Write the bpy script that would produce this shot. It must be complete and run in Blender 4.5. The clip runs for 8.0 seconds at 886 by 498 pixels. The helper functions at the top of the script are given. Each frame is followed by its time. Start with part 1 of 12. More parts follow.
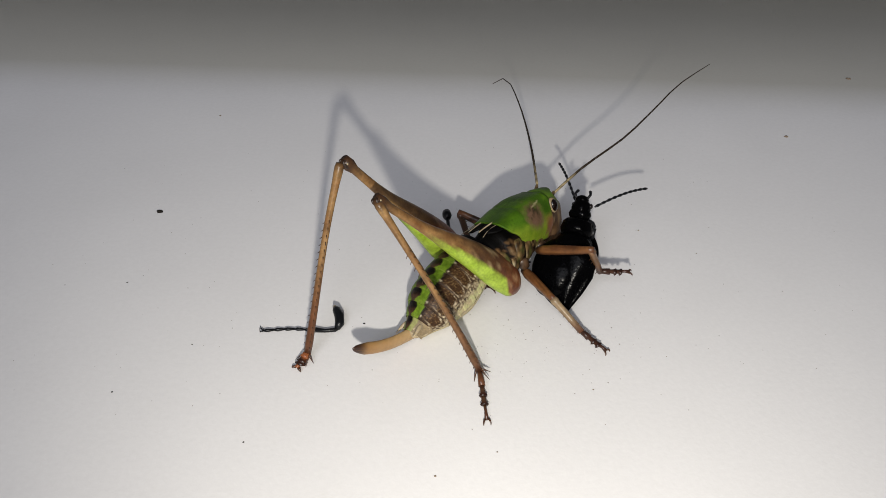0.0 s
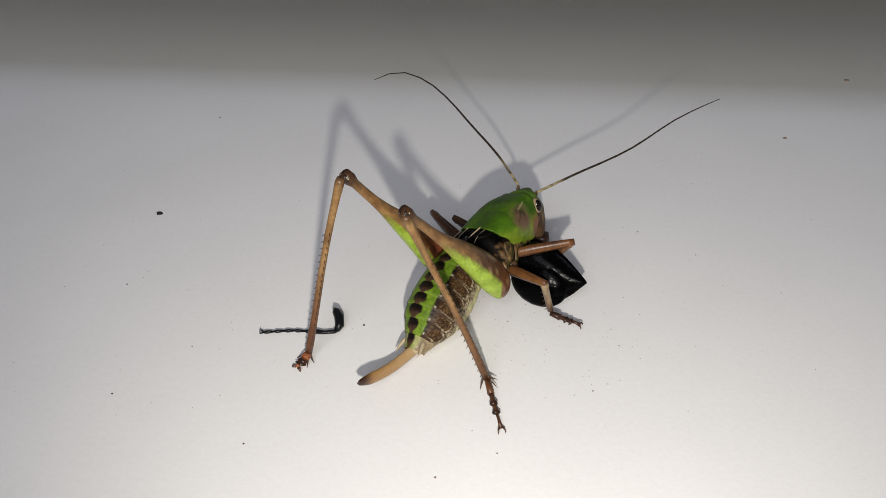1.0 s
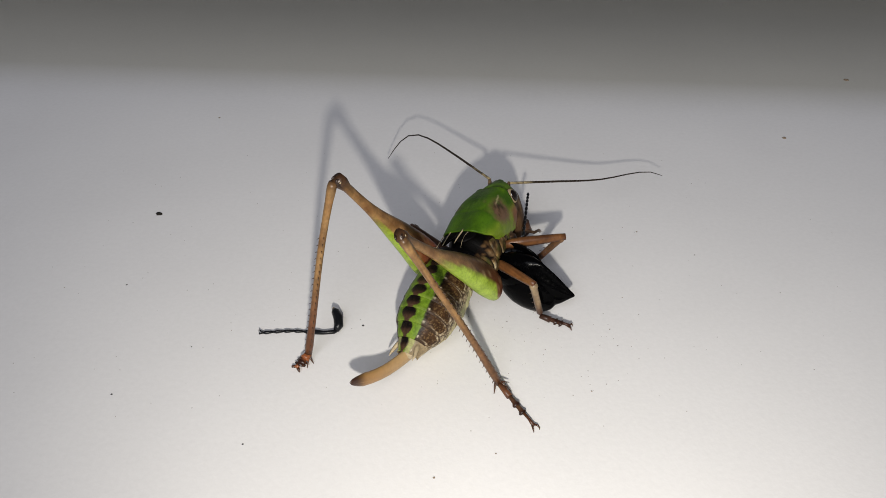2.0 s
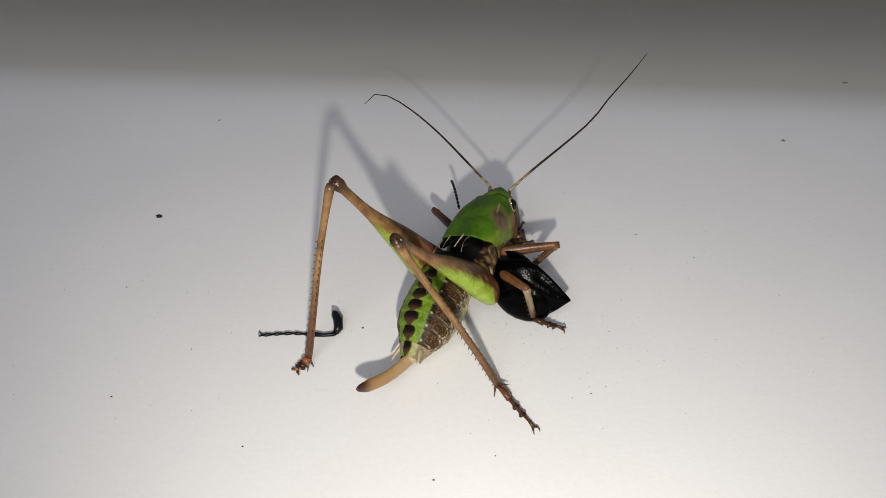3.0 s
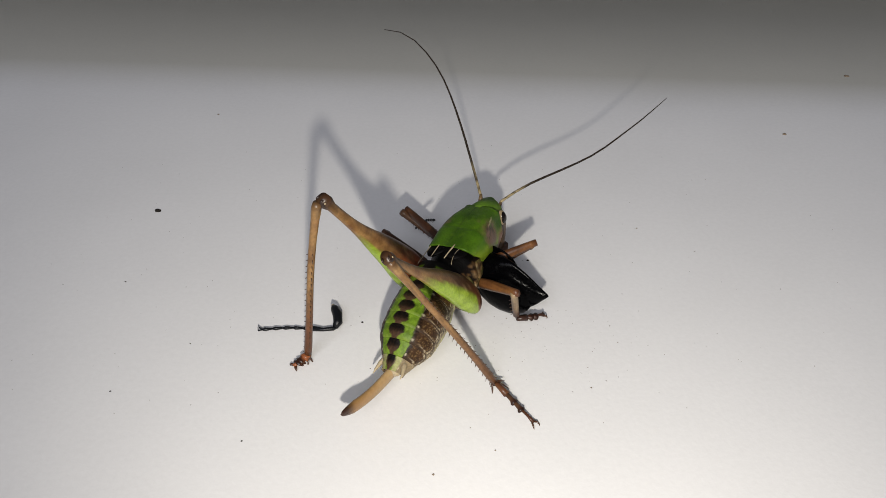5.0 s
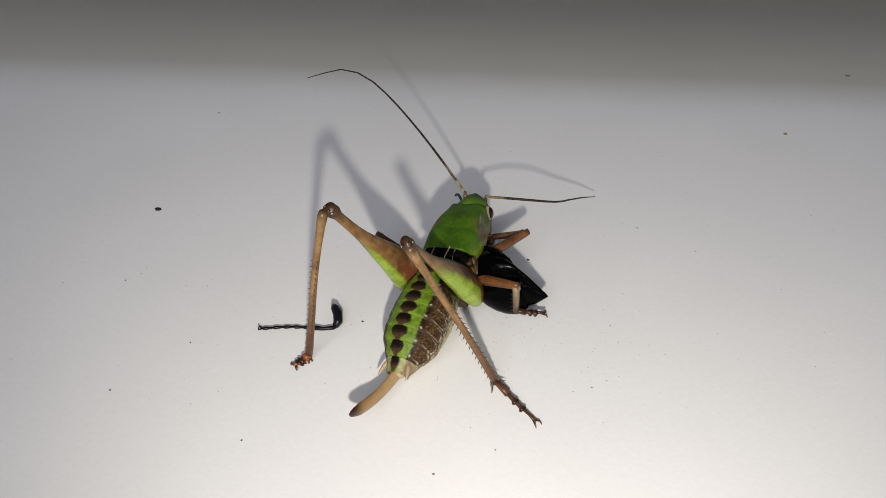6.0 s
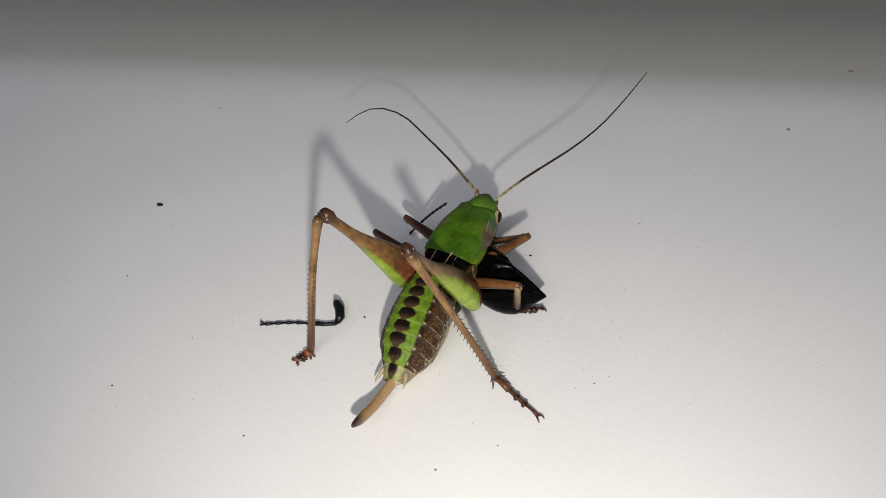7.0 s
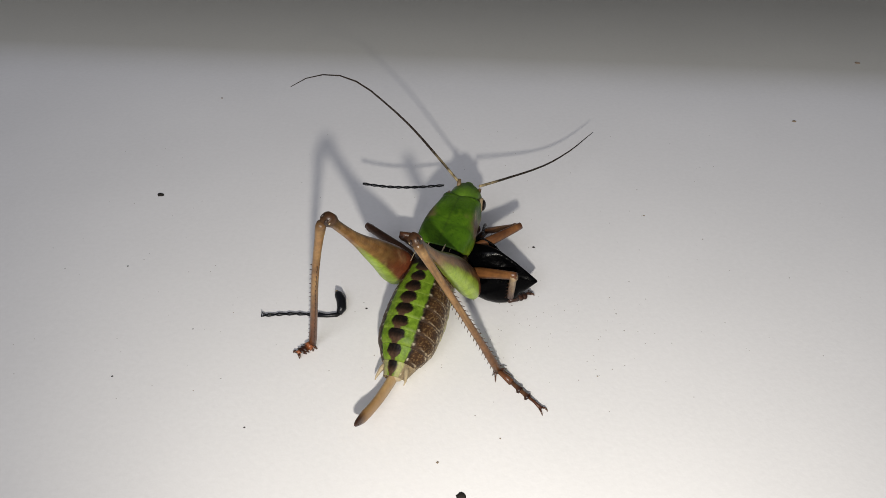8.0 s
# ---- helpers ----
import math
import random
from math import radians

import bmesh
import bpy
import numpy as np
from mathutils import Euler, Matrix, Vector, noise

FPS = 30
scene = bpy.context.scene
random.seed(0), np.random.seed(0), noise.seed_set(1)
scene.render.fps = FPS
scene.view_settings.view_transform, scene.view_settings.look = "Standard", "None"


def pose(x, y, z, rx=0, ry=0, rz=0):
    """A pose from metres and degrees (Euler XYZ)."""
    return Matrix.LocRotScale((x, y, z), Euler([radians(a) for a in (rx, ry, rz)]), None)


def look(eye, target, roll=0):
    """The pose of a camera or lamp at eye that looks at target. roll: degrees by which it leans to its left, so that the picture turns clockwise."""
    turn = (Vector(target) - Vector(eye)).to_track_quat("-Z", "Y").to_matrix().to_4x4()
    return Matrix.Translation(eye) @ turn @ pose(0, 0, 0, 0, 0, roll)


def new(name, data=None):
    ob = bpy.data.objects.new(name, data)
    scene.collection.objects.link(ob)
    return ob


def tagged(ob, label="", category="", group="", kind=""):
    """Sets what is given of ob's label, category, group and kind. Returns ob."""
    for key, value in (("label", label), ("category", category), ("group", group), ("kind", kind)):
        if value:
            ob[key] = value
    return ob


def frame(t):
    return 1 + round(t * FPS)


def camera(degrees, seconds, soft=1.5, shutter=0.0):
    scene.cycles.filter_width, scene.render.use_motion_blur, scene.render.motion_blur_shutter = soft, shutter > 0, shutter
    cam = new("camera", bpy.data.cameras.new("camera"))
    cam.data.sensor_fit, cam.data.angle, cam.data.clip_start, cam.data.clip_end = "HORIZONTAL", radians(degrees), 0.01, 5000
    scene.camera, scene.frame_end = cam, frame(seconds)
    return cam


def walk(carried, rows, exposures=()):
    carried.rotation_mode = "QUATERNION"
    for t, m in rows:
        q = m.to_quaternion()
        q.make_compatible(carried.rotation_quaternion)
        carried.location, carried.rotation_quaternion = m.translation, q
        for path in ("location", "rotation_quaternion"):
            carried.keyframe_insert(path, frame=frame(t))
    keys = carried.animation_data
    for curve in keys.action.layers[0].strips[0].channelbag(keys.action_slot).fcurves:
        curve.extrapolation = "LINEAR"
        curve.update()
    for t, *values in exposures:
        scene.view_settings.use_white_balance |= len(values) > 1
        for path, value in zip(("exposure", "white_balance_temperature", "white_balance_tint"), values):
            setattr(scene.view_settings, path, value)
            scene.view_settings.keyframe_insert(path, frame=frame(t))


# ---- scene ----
MM = 0.001
cam = camera(57.0, 8.0, 0.6)
walk(cam, [
    (0.0, pose(0.00000, -0.10382, 0.07824, 53.000, 0.000, 0.000)),
    (0.5, pose(-0.00002, -0.10386, 0.07827, 52.999, -0.008, -0.024)),
    (1.0, pose(-0.00012, -0.10394, 0.07838, 53.097, -0.027, -0.082)),
    (1.5, pose(0.00015, -0.10391, 0.07848, 52.989, 0.066, -0.068)),
    (3.0, pose(0.00015, -0.10407, 0.07871, 53.206, 0.030, -0.084)),
    (3.5, pose(0.00022, -0.10390, 0.07841, 53.009, 0.075, -0.052)),
    (4.0, pose(0.00022, -0.10405, 0.07832, 53.175, 0.081, -0.066)),
    (4.5, pose(0.00027, -0.10389, 0.07830, 53.000, 0.126, -0.118)),
    (6.0, pose(0.00017, -0.10365, 0.07825, 52.791, -0.011, -0.021)),
    (6.5, pose(0.00027, -0.10347, 0.07806, 52.666, 0.077, 0.013)),
    (7.0, pose(0.00008, -0.10351, 0.07809, 52.507, 0.028, 0.084)),
    (7.5, pose(-0.00028, -0.10405, 0.07868, 52.580, -0.039, 0.083)),
    (8.0, pose(-0.00002, -0.10287, 0.07744, 51.954, -0.051, 0.314)),
], [(0.0, 0.0), (6.0, 0.0), (6.5, -0.12), (7.0, -0.06), (8.0, -0.03)])

# ---- light: a small torch beside the camera, and the dim room ----
world = bpy.data.worlds.new("room_light")
scene.world = world
world.use_nodes = True
world.node_tree.nodes["Background"].inputs["Color"].default_value = (0.85, 0.86, 0.96, 1)
world.node_tree.nodes["Background"].inputs["Strength"].default_value = 0.10

torch = new("torch_light", bpy.data.lights.new("torch_light", "SPOT"))
torch.data.energy = 0.65
torch.data.color = (1.0, 0.942, 0.850)
torch.data.shadow_soft_size = 0.0020
torch.data.spot_size = radians(98)
torch.data.spot_blend = 1.0
torch.matrix_world = look((0.0023, -0.1265, 0.0671), (0.018, 0.032, 0.0))

ceiling_lamp = new("ceiling_lamp_light", bpy.data.lights.new("ceiling_lamp_light", "AREA"))
ceiling_lamp.data.shape = "DISK"
ceiling_lamp.data.size = 0.9
ceiling_lamp.data.energy = 12.8
ceiling_lamp.data.color = (0.85, 0.865, 0.96)
ceiling_lamp.matrix_world = look((-0.35, -1.35, 1.15), (0, 0, 0))


# ---- materials ----
def material(name, colour=(0.5, 0.5, 0.5), rough=0.5, spec=0.5, grain=4000.0, vary=0.15, bump=0.0, bump_scale=6000.0, painted=False, coat=0.0, sss=0.0, stain=900.0):
    """A surface whose colour varies at two scales, with fine relief; painted: its colour comes from the mesh."""
    m = bpy.data.materials.new(name)
    m.use_nodes = True
    n, link = m.node_tree.nodes, m.node_tree.links.new
    b = n["Principled BSDF"]
    b.inputs["Roughness"].default_value = rough
    b.inputs["Specular IOR Level"].default_value = spec
    b.inputs["Coat Weight"].default_value = coat
    b.inputs["Coat Roughness"].default_value = 0.12
    if sss:
        b.inputs["Subsurface Weight"].default_value = sss
        b.inputs["Subsurface Scale"].default_value = 0.0008
        b.inputs["Subsurface Radius"].default_value = (1.0, 0.8, 0.35)
    co = n.new("ShaderNodeTexCoord")
    fine, broad = n.new("ShaderNodeTexNoise"), n.new("ShaderNodeTexNoise")
    fine.inputs["Scale"].default_value, broad.inputs["Scale"].default_value = grain, stain
    fine.inputs["Detail"].default_value = broad.inputs["Detail"].default_value = 4
    for k in (fine, broad):
        link(co.outputs["Object"], k.inputs["Vector"])
    add = n.new("ShaderNodeMath")
    add.operation = "ADD"
    link(fine.outputs["Fac"], add.inputs[0])
    link(broad.outputs["Fac"], add.inputs[1])
    span = n.new("ShaderNodeMapRange")
    span.inputs["From Min"].default_value, span.inputs["From Max"].default_value = 0.6, 1.4
    span.inputs["To Min"].default_value, span.inputs["To Max"].default_value = 1 - vary, 1 + vary
    link(add.outputs[0], span.inputs["Value"])
    mix = n.new("ShaderNodeVectorMath")
    mix.operation = "SCALE"
    if painted:
        tint = n.new("ShaderNodeAttribute")
        tint.attribute_name = "tint"
        link(tint.outputs["Color"], mix.inputs[0])
    else:
        mix.inputs[0].default_value = colour
    link(span.outputs["Result"], mix.inputs["Scale"])
    link(mix.outputs["Vector"], b.inputs["Base Color"])
    if bump:
        relief = n.new("ShaderNodeTexNoise")
        relief.inputs["Scale"].default_value = bump_scale
        relief.inputs["Detail"].default_value = 3
        link(co.outputs["Object"], relief.inputs["Vector"])
        lift = n.new("ShaderNodeBump")
        lift.inputs["Strength"].default_value = bump
        lift.inputs["Distance"].default_value = 0.00012
        link(relief.outputs["Fac"], lift.inputs["Height"])
        link(lift.outputs["Normal"], b.inputs["Normal"])
    return m


BOARD = material("white_painted_board", (0.80, 0.79, 0.77), 0.55, 0.3, 1500, 0.02, 0.25, 2600, stain=45)
FAR_SHADED = material("white_board_with_beige_far_shade", rough=0.55, spec=0.3, grain=1300, vary=0.035, bump=0.13, bump_scale=1900, painted=True, stain=45)
CUTICLE = material("patterned_cuticle", rough=0.45, spec=0.14, grain=3200, vary=0.34, bump=0.35, bump_scale=4200, painted=True, sss=0.08)
SHELL = material("green_pronotum", rough=0.42, spec=0.18, grain=4200, vary=0.16, bump=0.35, bump_scale=3000, painted=True, coat=0.02, sss=0.06)
LIMB = material("tan_leg_cuticle", rough=0.34, spec=0.32, grain=2600, vary=0.38, bump=0.22, bump_scale=5200, painted=True)
HORN = material("amber_horn", rough=0.36, spec=0.4, grain=1800, vary=0.12, bump=0.1, bump_scale=3000, painted=True, sss=0.1)
DARK = material("dark_brown_cuticle", (0.055, 0.022, 0.010), 0.33, 0.5, 4000, 0.3, 0.2)
WING = material("black_wing_pad", (0.0016, 0.0014, 0.0014), 0.55, 0.06, 3000, 0.3, 0.3)
KNEE = material("knee_brown", (0.020, 0.010, 0.006), 0.42, 0.4, 3000, 0.4, 0.3)
SPINE = material("brown_spine", (0.055, 0.028, 0.015), 0.45, 0.4, 4000, 0.3)
PALE = material("pale_membrane", (0.36, 0.29, 0.18), 0.5, 0.4, 4000, 0.2, 0.2, sss=0.1)
FEELER = material("antenna_brown", rough=0.5, spec=0.2, grain=3000, vary=0.2, painted=True)
EYE = material("compound_eye", (0.005, 0.0025, 0.002), 0.14, 0.3, 9000, 0.3, 0.1, 14000, coat=0.25)
EYE_RIM = material("eye_rim", (0.25, 0.19, 0.105), 0.45, 0.4, 4000, 0.2)
BLACK = material("black_beetle_shell", (0.0008, 0.0008, 0.0010), 0.18, 0.035, 3000, 0.4, 0.5, 1500)
BLACK_MATT = material("black_beetle_leg", (0.004, 0.0045, 0.006), 0.33, 0.28, 4000, 0.4, 0.3)
DIRT = material("dirt", (0.02, 0.017, 0.014), 0.85, 0.2, 6000, 0.4, 0.5)
GRIT = material("grey_grit", (0.27, 0.245, 0.22), 0.9, 0.2, 6000, 0.4)
CRUMB = material("brown_crumb", (0.22, 0.17, 0.12), 0.85, 0.2, 6000, 0.3, 0.5)

BROWN = (0.11, 0.058, 0.028)
DEEP = (0.010, 0.006, 0.004)
CREAM = (0.40, 0.32, 0.19)


def blend(a, b, f):
    f = min(1.0, max(0.0, f))
    return tuple(p + (q - p) * f for p, q in zip(a, b))


def step(a, b, v):
    f = min(1.0, max(0.0, (v - a) / (b - a)))
    return f * f * (3 - 2 * f)


# ---- mesh building ----
def paint(me, colour_of):
    """Gives the mesh its own markings, by a function of the place in millimetres."""
    layer = me.color_attributes.new("tint", "FLOAT_COLOR", "POINT")
    for v, d in zip(me.vertices, layer.data):
        d.color = (*colour_of(v.co / MM), 1.0)


def part(name, bm, mat, parent=None, label="", colour_of=None, m=None, smooth=True):
    """Links a bmesh, built in millimetres, as one mesh object under a thing or a part."""
    bmesh.ops.recalc_face_normals(bm, faces=bm.faces)
    bm.transform(Matrix.Scale(MM, 4))
    me = bpy.data.meshes.new(name)
    bm.to_mesh(me)
    bm.free()
    if smooth:
        me.polygons.foreach_set("use_smooth", [True] * len(me.polygons))
    if colour_of:
        paint(me, colour_of)
    me.materials.append(mat)
    ob = new(name, me)
    ob.parent = parent
    if m is not None:
        ob.matrix_basis = m
    return tagged(ob, label)


def rings(bm, loops, close=True, cap=True):
    """Joins loops of points into a skin."""
    made = [[bm.verts.new(p) for p in loop] for loop in loops]
    n = len(made[0])
    for a, b in zip(made, made[1:]):
        for k in range(n if close else n - 1):
            bm.faces.new((a[k], a[(k + 1) % n], b[(k + 1) % n], b[k]))
    if cap and close:
        bm.faces.new(made[0])
        bm.faces.new(made[-1])
    return made


def tube(bm, path, radii, n=10, flat=1.0, up=(0, 0, 1)):
    """A tapered limb along a path; flat: its width as a share of its height."""
    loops = []
    path = [Vector(p) for p in path]
    for k, p in enumerate(path):
        d = (path[min(k + 1, len(path) - 1)] - path[max(k - 1, 0)]).normalized()
        side = Vector(up).cross(d)
        side = side.normalized() if side.length > 1e-6 else Vector((0, 1, 0))
        top = d.cross(side)
        r = radii[k]
        loops.append([p + side * (r * flat * math.cos(a)) + top * (r * math.sin(a)) for a in (2 * math.pi * j / n for j in range(n))])
    rings(bm, loops)


def ball(bm, c, r, u=14, v=9):
    """A rounded lump of three half-sizes."""
    geo = bmesh.ops.create_uvsphere(bm, u_segments=u, v_segments=v, radius=1.0)
    for w in geo["verts"]:
        w.co = Vector((c[0] + w.co.x * r[0], c[1] + w.co.y * r[1], c[2] + w.co.z * r[2]))


def thorn(bm, p, d, r):
    """A sharp spine from p along d."""
    p, d = Vector(p), Vector(d)
    tube(bm, [p - d * 0.1, p + d * 0.45, p + d], [r, r * 0.7, 0.02], 5)


def fresh():
    return bmesh.new()


# ---- the board ----
def board():
    """A painted board: level where the insects are, its far edge rounded over and falling away; the far band's shade is
    in its colour.
    """
    bm = fresh()
    profile = []
    y = -700.0
    while y < EDGE - 3:
        profile.append((y, 0.0))
        y += 60 if y < -120 else 8
    R, turn = BEND_R, radians(BEND)
    for k in range(25):
        a = turn * k / 24
        profile.append((EDGE + R * math.sin(a), -R * (1 - math.cos(a))))
    ey, ez = profile[-1]
    profile.append((ey + 160 * math.cos(turn), ez - 160 * math.sin(turn)))
    profile.append((ey + 161 * math.cos(turn), ez - 160 * math.sin(turn) - 25))
    xs = [-700, -350, -160, -80, 0, 80, 160, 350, 700]
    loops = []
    for y, z in profile:
        lean = SKEW * min(1.0, max(0.0, (y + 500) / (500 + EDGE)))
        loops.append([(x, y + lean * x, z) for x in xs])
    rings(bm, loops, close=False)
    lower = [[(x, y + lean * x, z - 18) for x in xs] for y, z, lean in ((*profile[0], 0.0), (*profile[-2], SKEW))]
    rings(bm, lower, close=False)
    # beyond EDGE the white fades to dim beige: the far band's shade, painted in
    ob = part("tabletop", bm, FAR_SHADED, None, "", lambda p: blend((0.80, 0.795, 0.785), (0.385, 0.365, 0.262), step(EDGE + 6, EDGE + 44, p.y - SKEW * p.x)))
    return tagged(ob, "white painted board with a rounded far edge, beige shade painted into its far band", "tabletop", kind="structure")


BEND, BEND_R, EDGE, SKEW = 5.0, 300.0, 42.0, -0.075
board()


def room():
    """Plain walls and a ceiling, far around the board."""
    for name, lo, hi in (("wall_north", (-1700, 1600, -900), (1700, 1700, 1500)), ("wall_south", (-1700, -2300, -900), (1700, -2200, 1500)),
                         ("wall_west", (-1800, -2200, -900), (-1700, 1600, 1500)), ("wall_east", (1700, -2200, -900), (1800, 1600, 1500)),
                         ("floor", (-1700, -2200, -1000), (1700, 1600, -900))):
        bm = fresh()
        bmesh.ops.create_cube(bm, size=1.0)
        for v in bm.verts:
            v.co = Vector([lo[k] + (v.co[k] + 0.5) * (hi[k] - lo[k]) for k in range(3)])
        tagged(part(name, bm, BOARD, smooth=False), "plain pale painted surface of the dim room", name.split("_")[0], kind="structure")


room()

# ---- the bush-cricket ----
moving = {}
cricket = tagged(new("bush_cricket"), "green and brown bush-cricket feeding on a black beetle on the board", "insect")
cricket.empty_display_size = 0.01


def thorax():
    bm = fresh()
    loops = []
    keys = ((-2.5, 2.3, 2.5, -0.2), (-1, 2.6, 2.9, -0.1), (0.8, 3.0, 3.3, -0.1), (2.6, 3.5, 3.95, -0.2), (6, 3.0, 3.8, -0.2), (10, 2.5, 3.4, 0.0), (12.5, 1.9, 2.6, 0.2))
    for q in range(36):
        x = -2.5 + 15.0 * q / 35
        w, h, z = (float(np.interp(x, [k[0] for k in keys], [k[c] for k in keys])) for c in (1, 2, 3))
        fold = 1 + 0.045 * math.sin(x * 2.6)
        loops.append([(x, w * fold * math.cos(a), z + h * math.sin(a)) for a in (2 * math.pi * j / 56 for j in range(56))])
    rings(bm, loops)

    def colour(p):
        if p.z > 1.6:
            return (0.002, 0.0018, 0.0016)
        s, s2 = noise.noise(Vector(p) * 0.7), noise.noise(Vector(p) * 2.4)
        rib = math.sin(p.x * 2.2 + 3.4 * s + 1.2 * s2 + 0.25 * p.z)
        c = blend((0.005, 0.003, 0.002), (0.110, 0.060, 0.025), step(0.0, 0.9, rib + 0.9 * s2))
        c = blend(c, (0.33, 0.26, 0.15), step(0.75, 0.95, rib) * step(0.15, 0.4, s2 + 0.4 * s) * 0.22)
        return blend(c, (0.13, 0.08, 0.04), step(-3.0, -4.2, p.z) * 0.5)
    ob = part("thorax", bm, CUTICLE, cricket, "brown thorax with pale streaks and a black back", colour)
    # pale lines of the wing pads, and the leg bases
    for s in (1, -1):
        bm = fresh()
        loops = []
        for x, w in ((5.4, 0.4), (4.3, 1.3), (3.0, 1.7), (1.9, 1.5), (0.8, 0.7)):
            loops.append([(x, s * (1.4 + w * math.cos(a)), 4.15 + 0.28 * math.sin(a) - 0.07 * (1.4 + w * math.cos(a)) ** 2) for a in (2 * math.pi * j / 12 for j in range(12))])
        rings(bm, loops)
        part("wing_pad", bm, WING, ob, "short black wing pad")
        for y0, x0, r, bow in (((2.75, 2.2, 0.05, 0.75), (1.35, 2.9, 0.11, 0.1)) if s < 0 else ((1.5, 2.7, 0.07, 0.1), (2.9, 1.5, 0.06, 0.15))):
            bm = fresh()
            tube(bm, [(x0 + 2.6 - k * 0.65, s * (y0 - 0.05 * k - bow * math.sin(math.pi * k / 8)), 4.52 - 0.062 * y0 * y0 - 0.03 * (k - 4) ** 2 * 0.25 + 0.12 * bow * math.sin(math.pi * k / 8)) for k in range(9)], [r * (0.4 + 0.6 * math.sin(math.pi * (0.1 + 0.8 * k / 8))) for k in range(9)], 6)
            part("wing_vein", bm, PALE, ob, "cream vein")
        for x, z in ((9.3, -3.0), (5.2, -3.4), (-0.5, -2.6)):
            bm = fresh()
            tube(bm, [(x - 0.2, s * 1.3, z + 1.1), (x, s * 1.9, z + 0.2), (x + 0.1, s * (2.1 if x > 0 else 3.0), z - 0.7)], [1.0, 1.05, 0.6], 14)
            part("coxa", bm, LIMB, ob, "", lambda p: blend((0.095, 0.052, 0.026), (0.012, 0.007, 0.005), 0.55 + 1.5 * noise.noise(Vector(p) * 1.5)))
    for s in (1, -1):
        for x, a0, w, h, lean in ((9.4, -34, 1.2, 1.5, 0.30), (7.7, -6, 0.75, 1.5, 0.20), (6.4, -30, 1.05, 2.3, -0.08), (4.5, -4, 1.1, 1.6, 0.15), (3.1, -38, 0.95, 2.0, -0.15), (1.2, -10, 1.1, 1.9, -0.25)):
            pleural_plate(ob, s, x, radians(a0), w, h, lean, keys)
    moving["thorax"] = ob


def pleural_plate(parent, s, x0, a0, w, h, lean, keys):
    """One curved plate on the flank of the thorax: w along the body, h round it, half-sizes in millimetres."""
    bm = fresh()
    loops = []
    for i in range(9):
        v = -1 + 2 * i / 8
        loop = []
        for j in range(9):
            u = -1 + 2 * j / 8
            x = x0 + w * u * math.sqrt(max(0.0, 1 - 0.75 * v * v)) + lean * v * h
            rw, rh, z = (float(np.interp(x, [k[0] for k in keys], [k[c] for k in keys])) for c in (1, 2, 3))
            a = a0 + v * h / 3.6
            out = 1.035 + 0.055 * math.sqrt(max(0.0, (1 - u * u) * (1 - v * v))) - (0.10 if max(abs(u), abs(v)) > 0.99 else 0.0)
            loop.append((x, s * rw * out * math.cos(a), z + rh * out * math.sin(a)))
        loops.append(loop)
    rings(bm, loops, close=False)

    def colour(p):
        v = Vector(p)
        u = (p.x - x0) / w
        n = noise.noise(v * 1.4)
        c = blend((0.016, 0.009, 0.005), (0.190, 0.118, 0.046), 0.35 + 1.0 * n + 0.5 * noise.noise(v * 4.0))
        c = blend(c, (0.075, 0.085, 0.020), step(0.05, 0.4, noise.noise(v * 0.9 + Vector((4, 0, 0)))) * 0.5)
        c = blend(c, (0.006, 0.004, 0.003), step(0.3, 0.7, u) * 0.8)
        return blend(c, (0.42, 0.35, 0.21), step(-0.62, -0.8, u + 0.25 * n) * step(-0.1, 0.25, noise.noise(v * 1.1 + Vector((0, 0, 3)))) * 0.95)
    part("pleural_plate", bm, CUTICLE, parent, "brown flank plate edged in cream", colour)


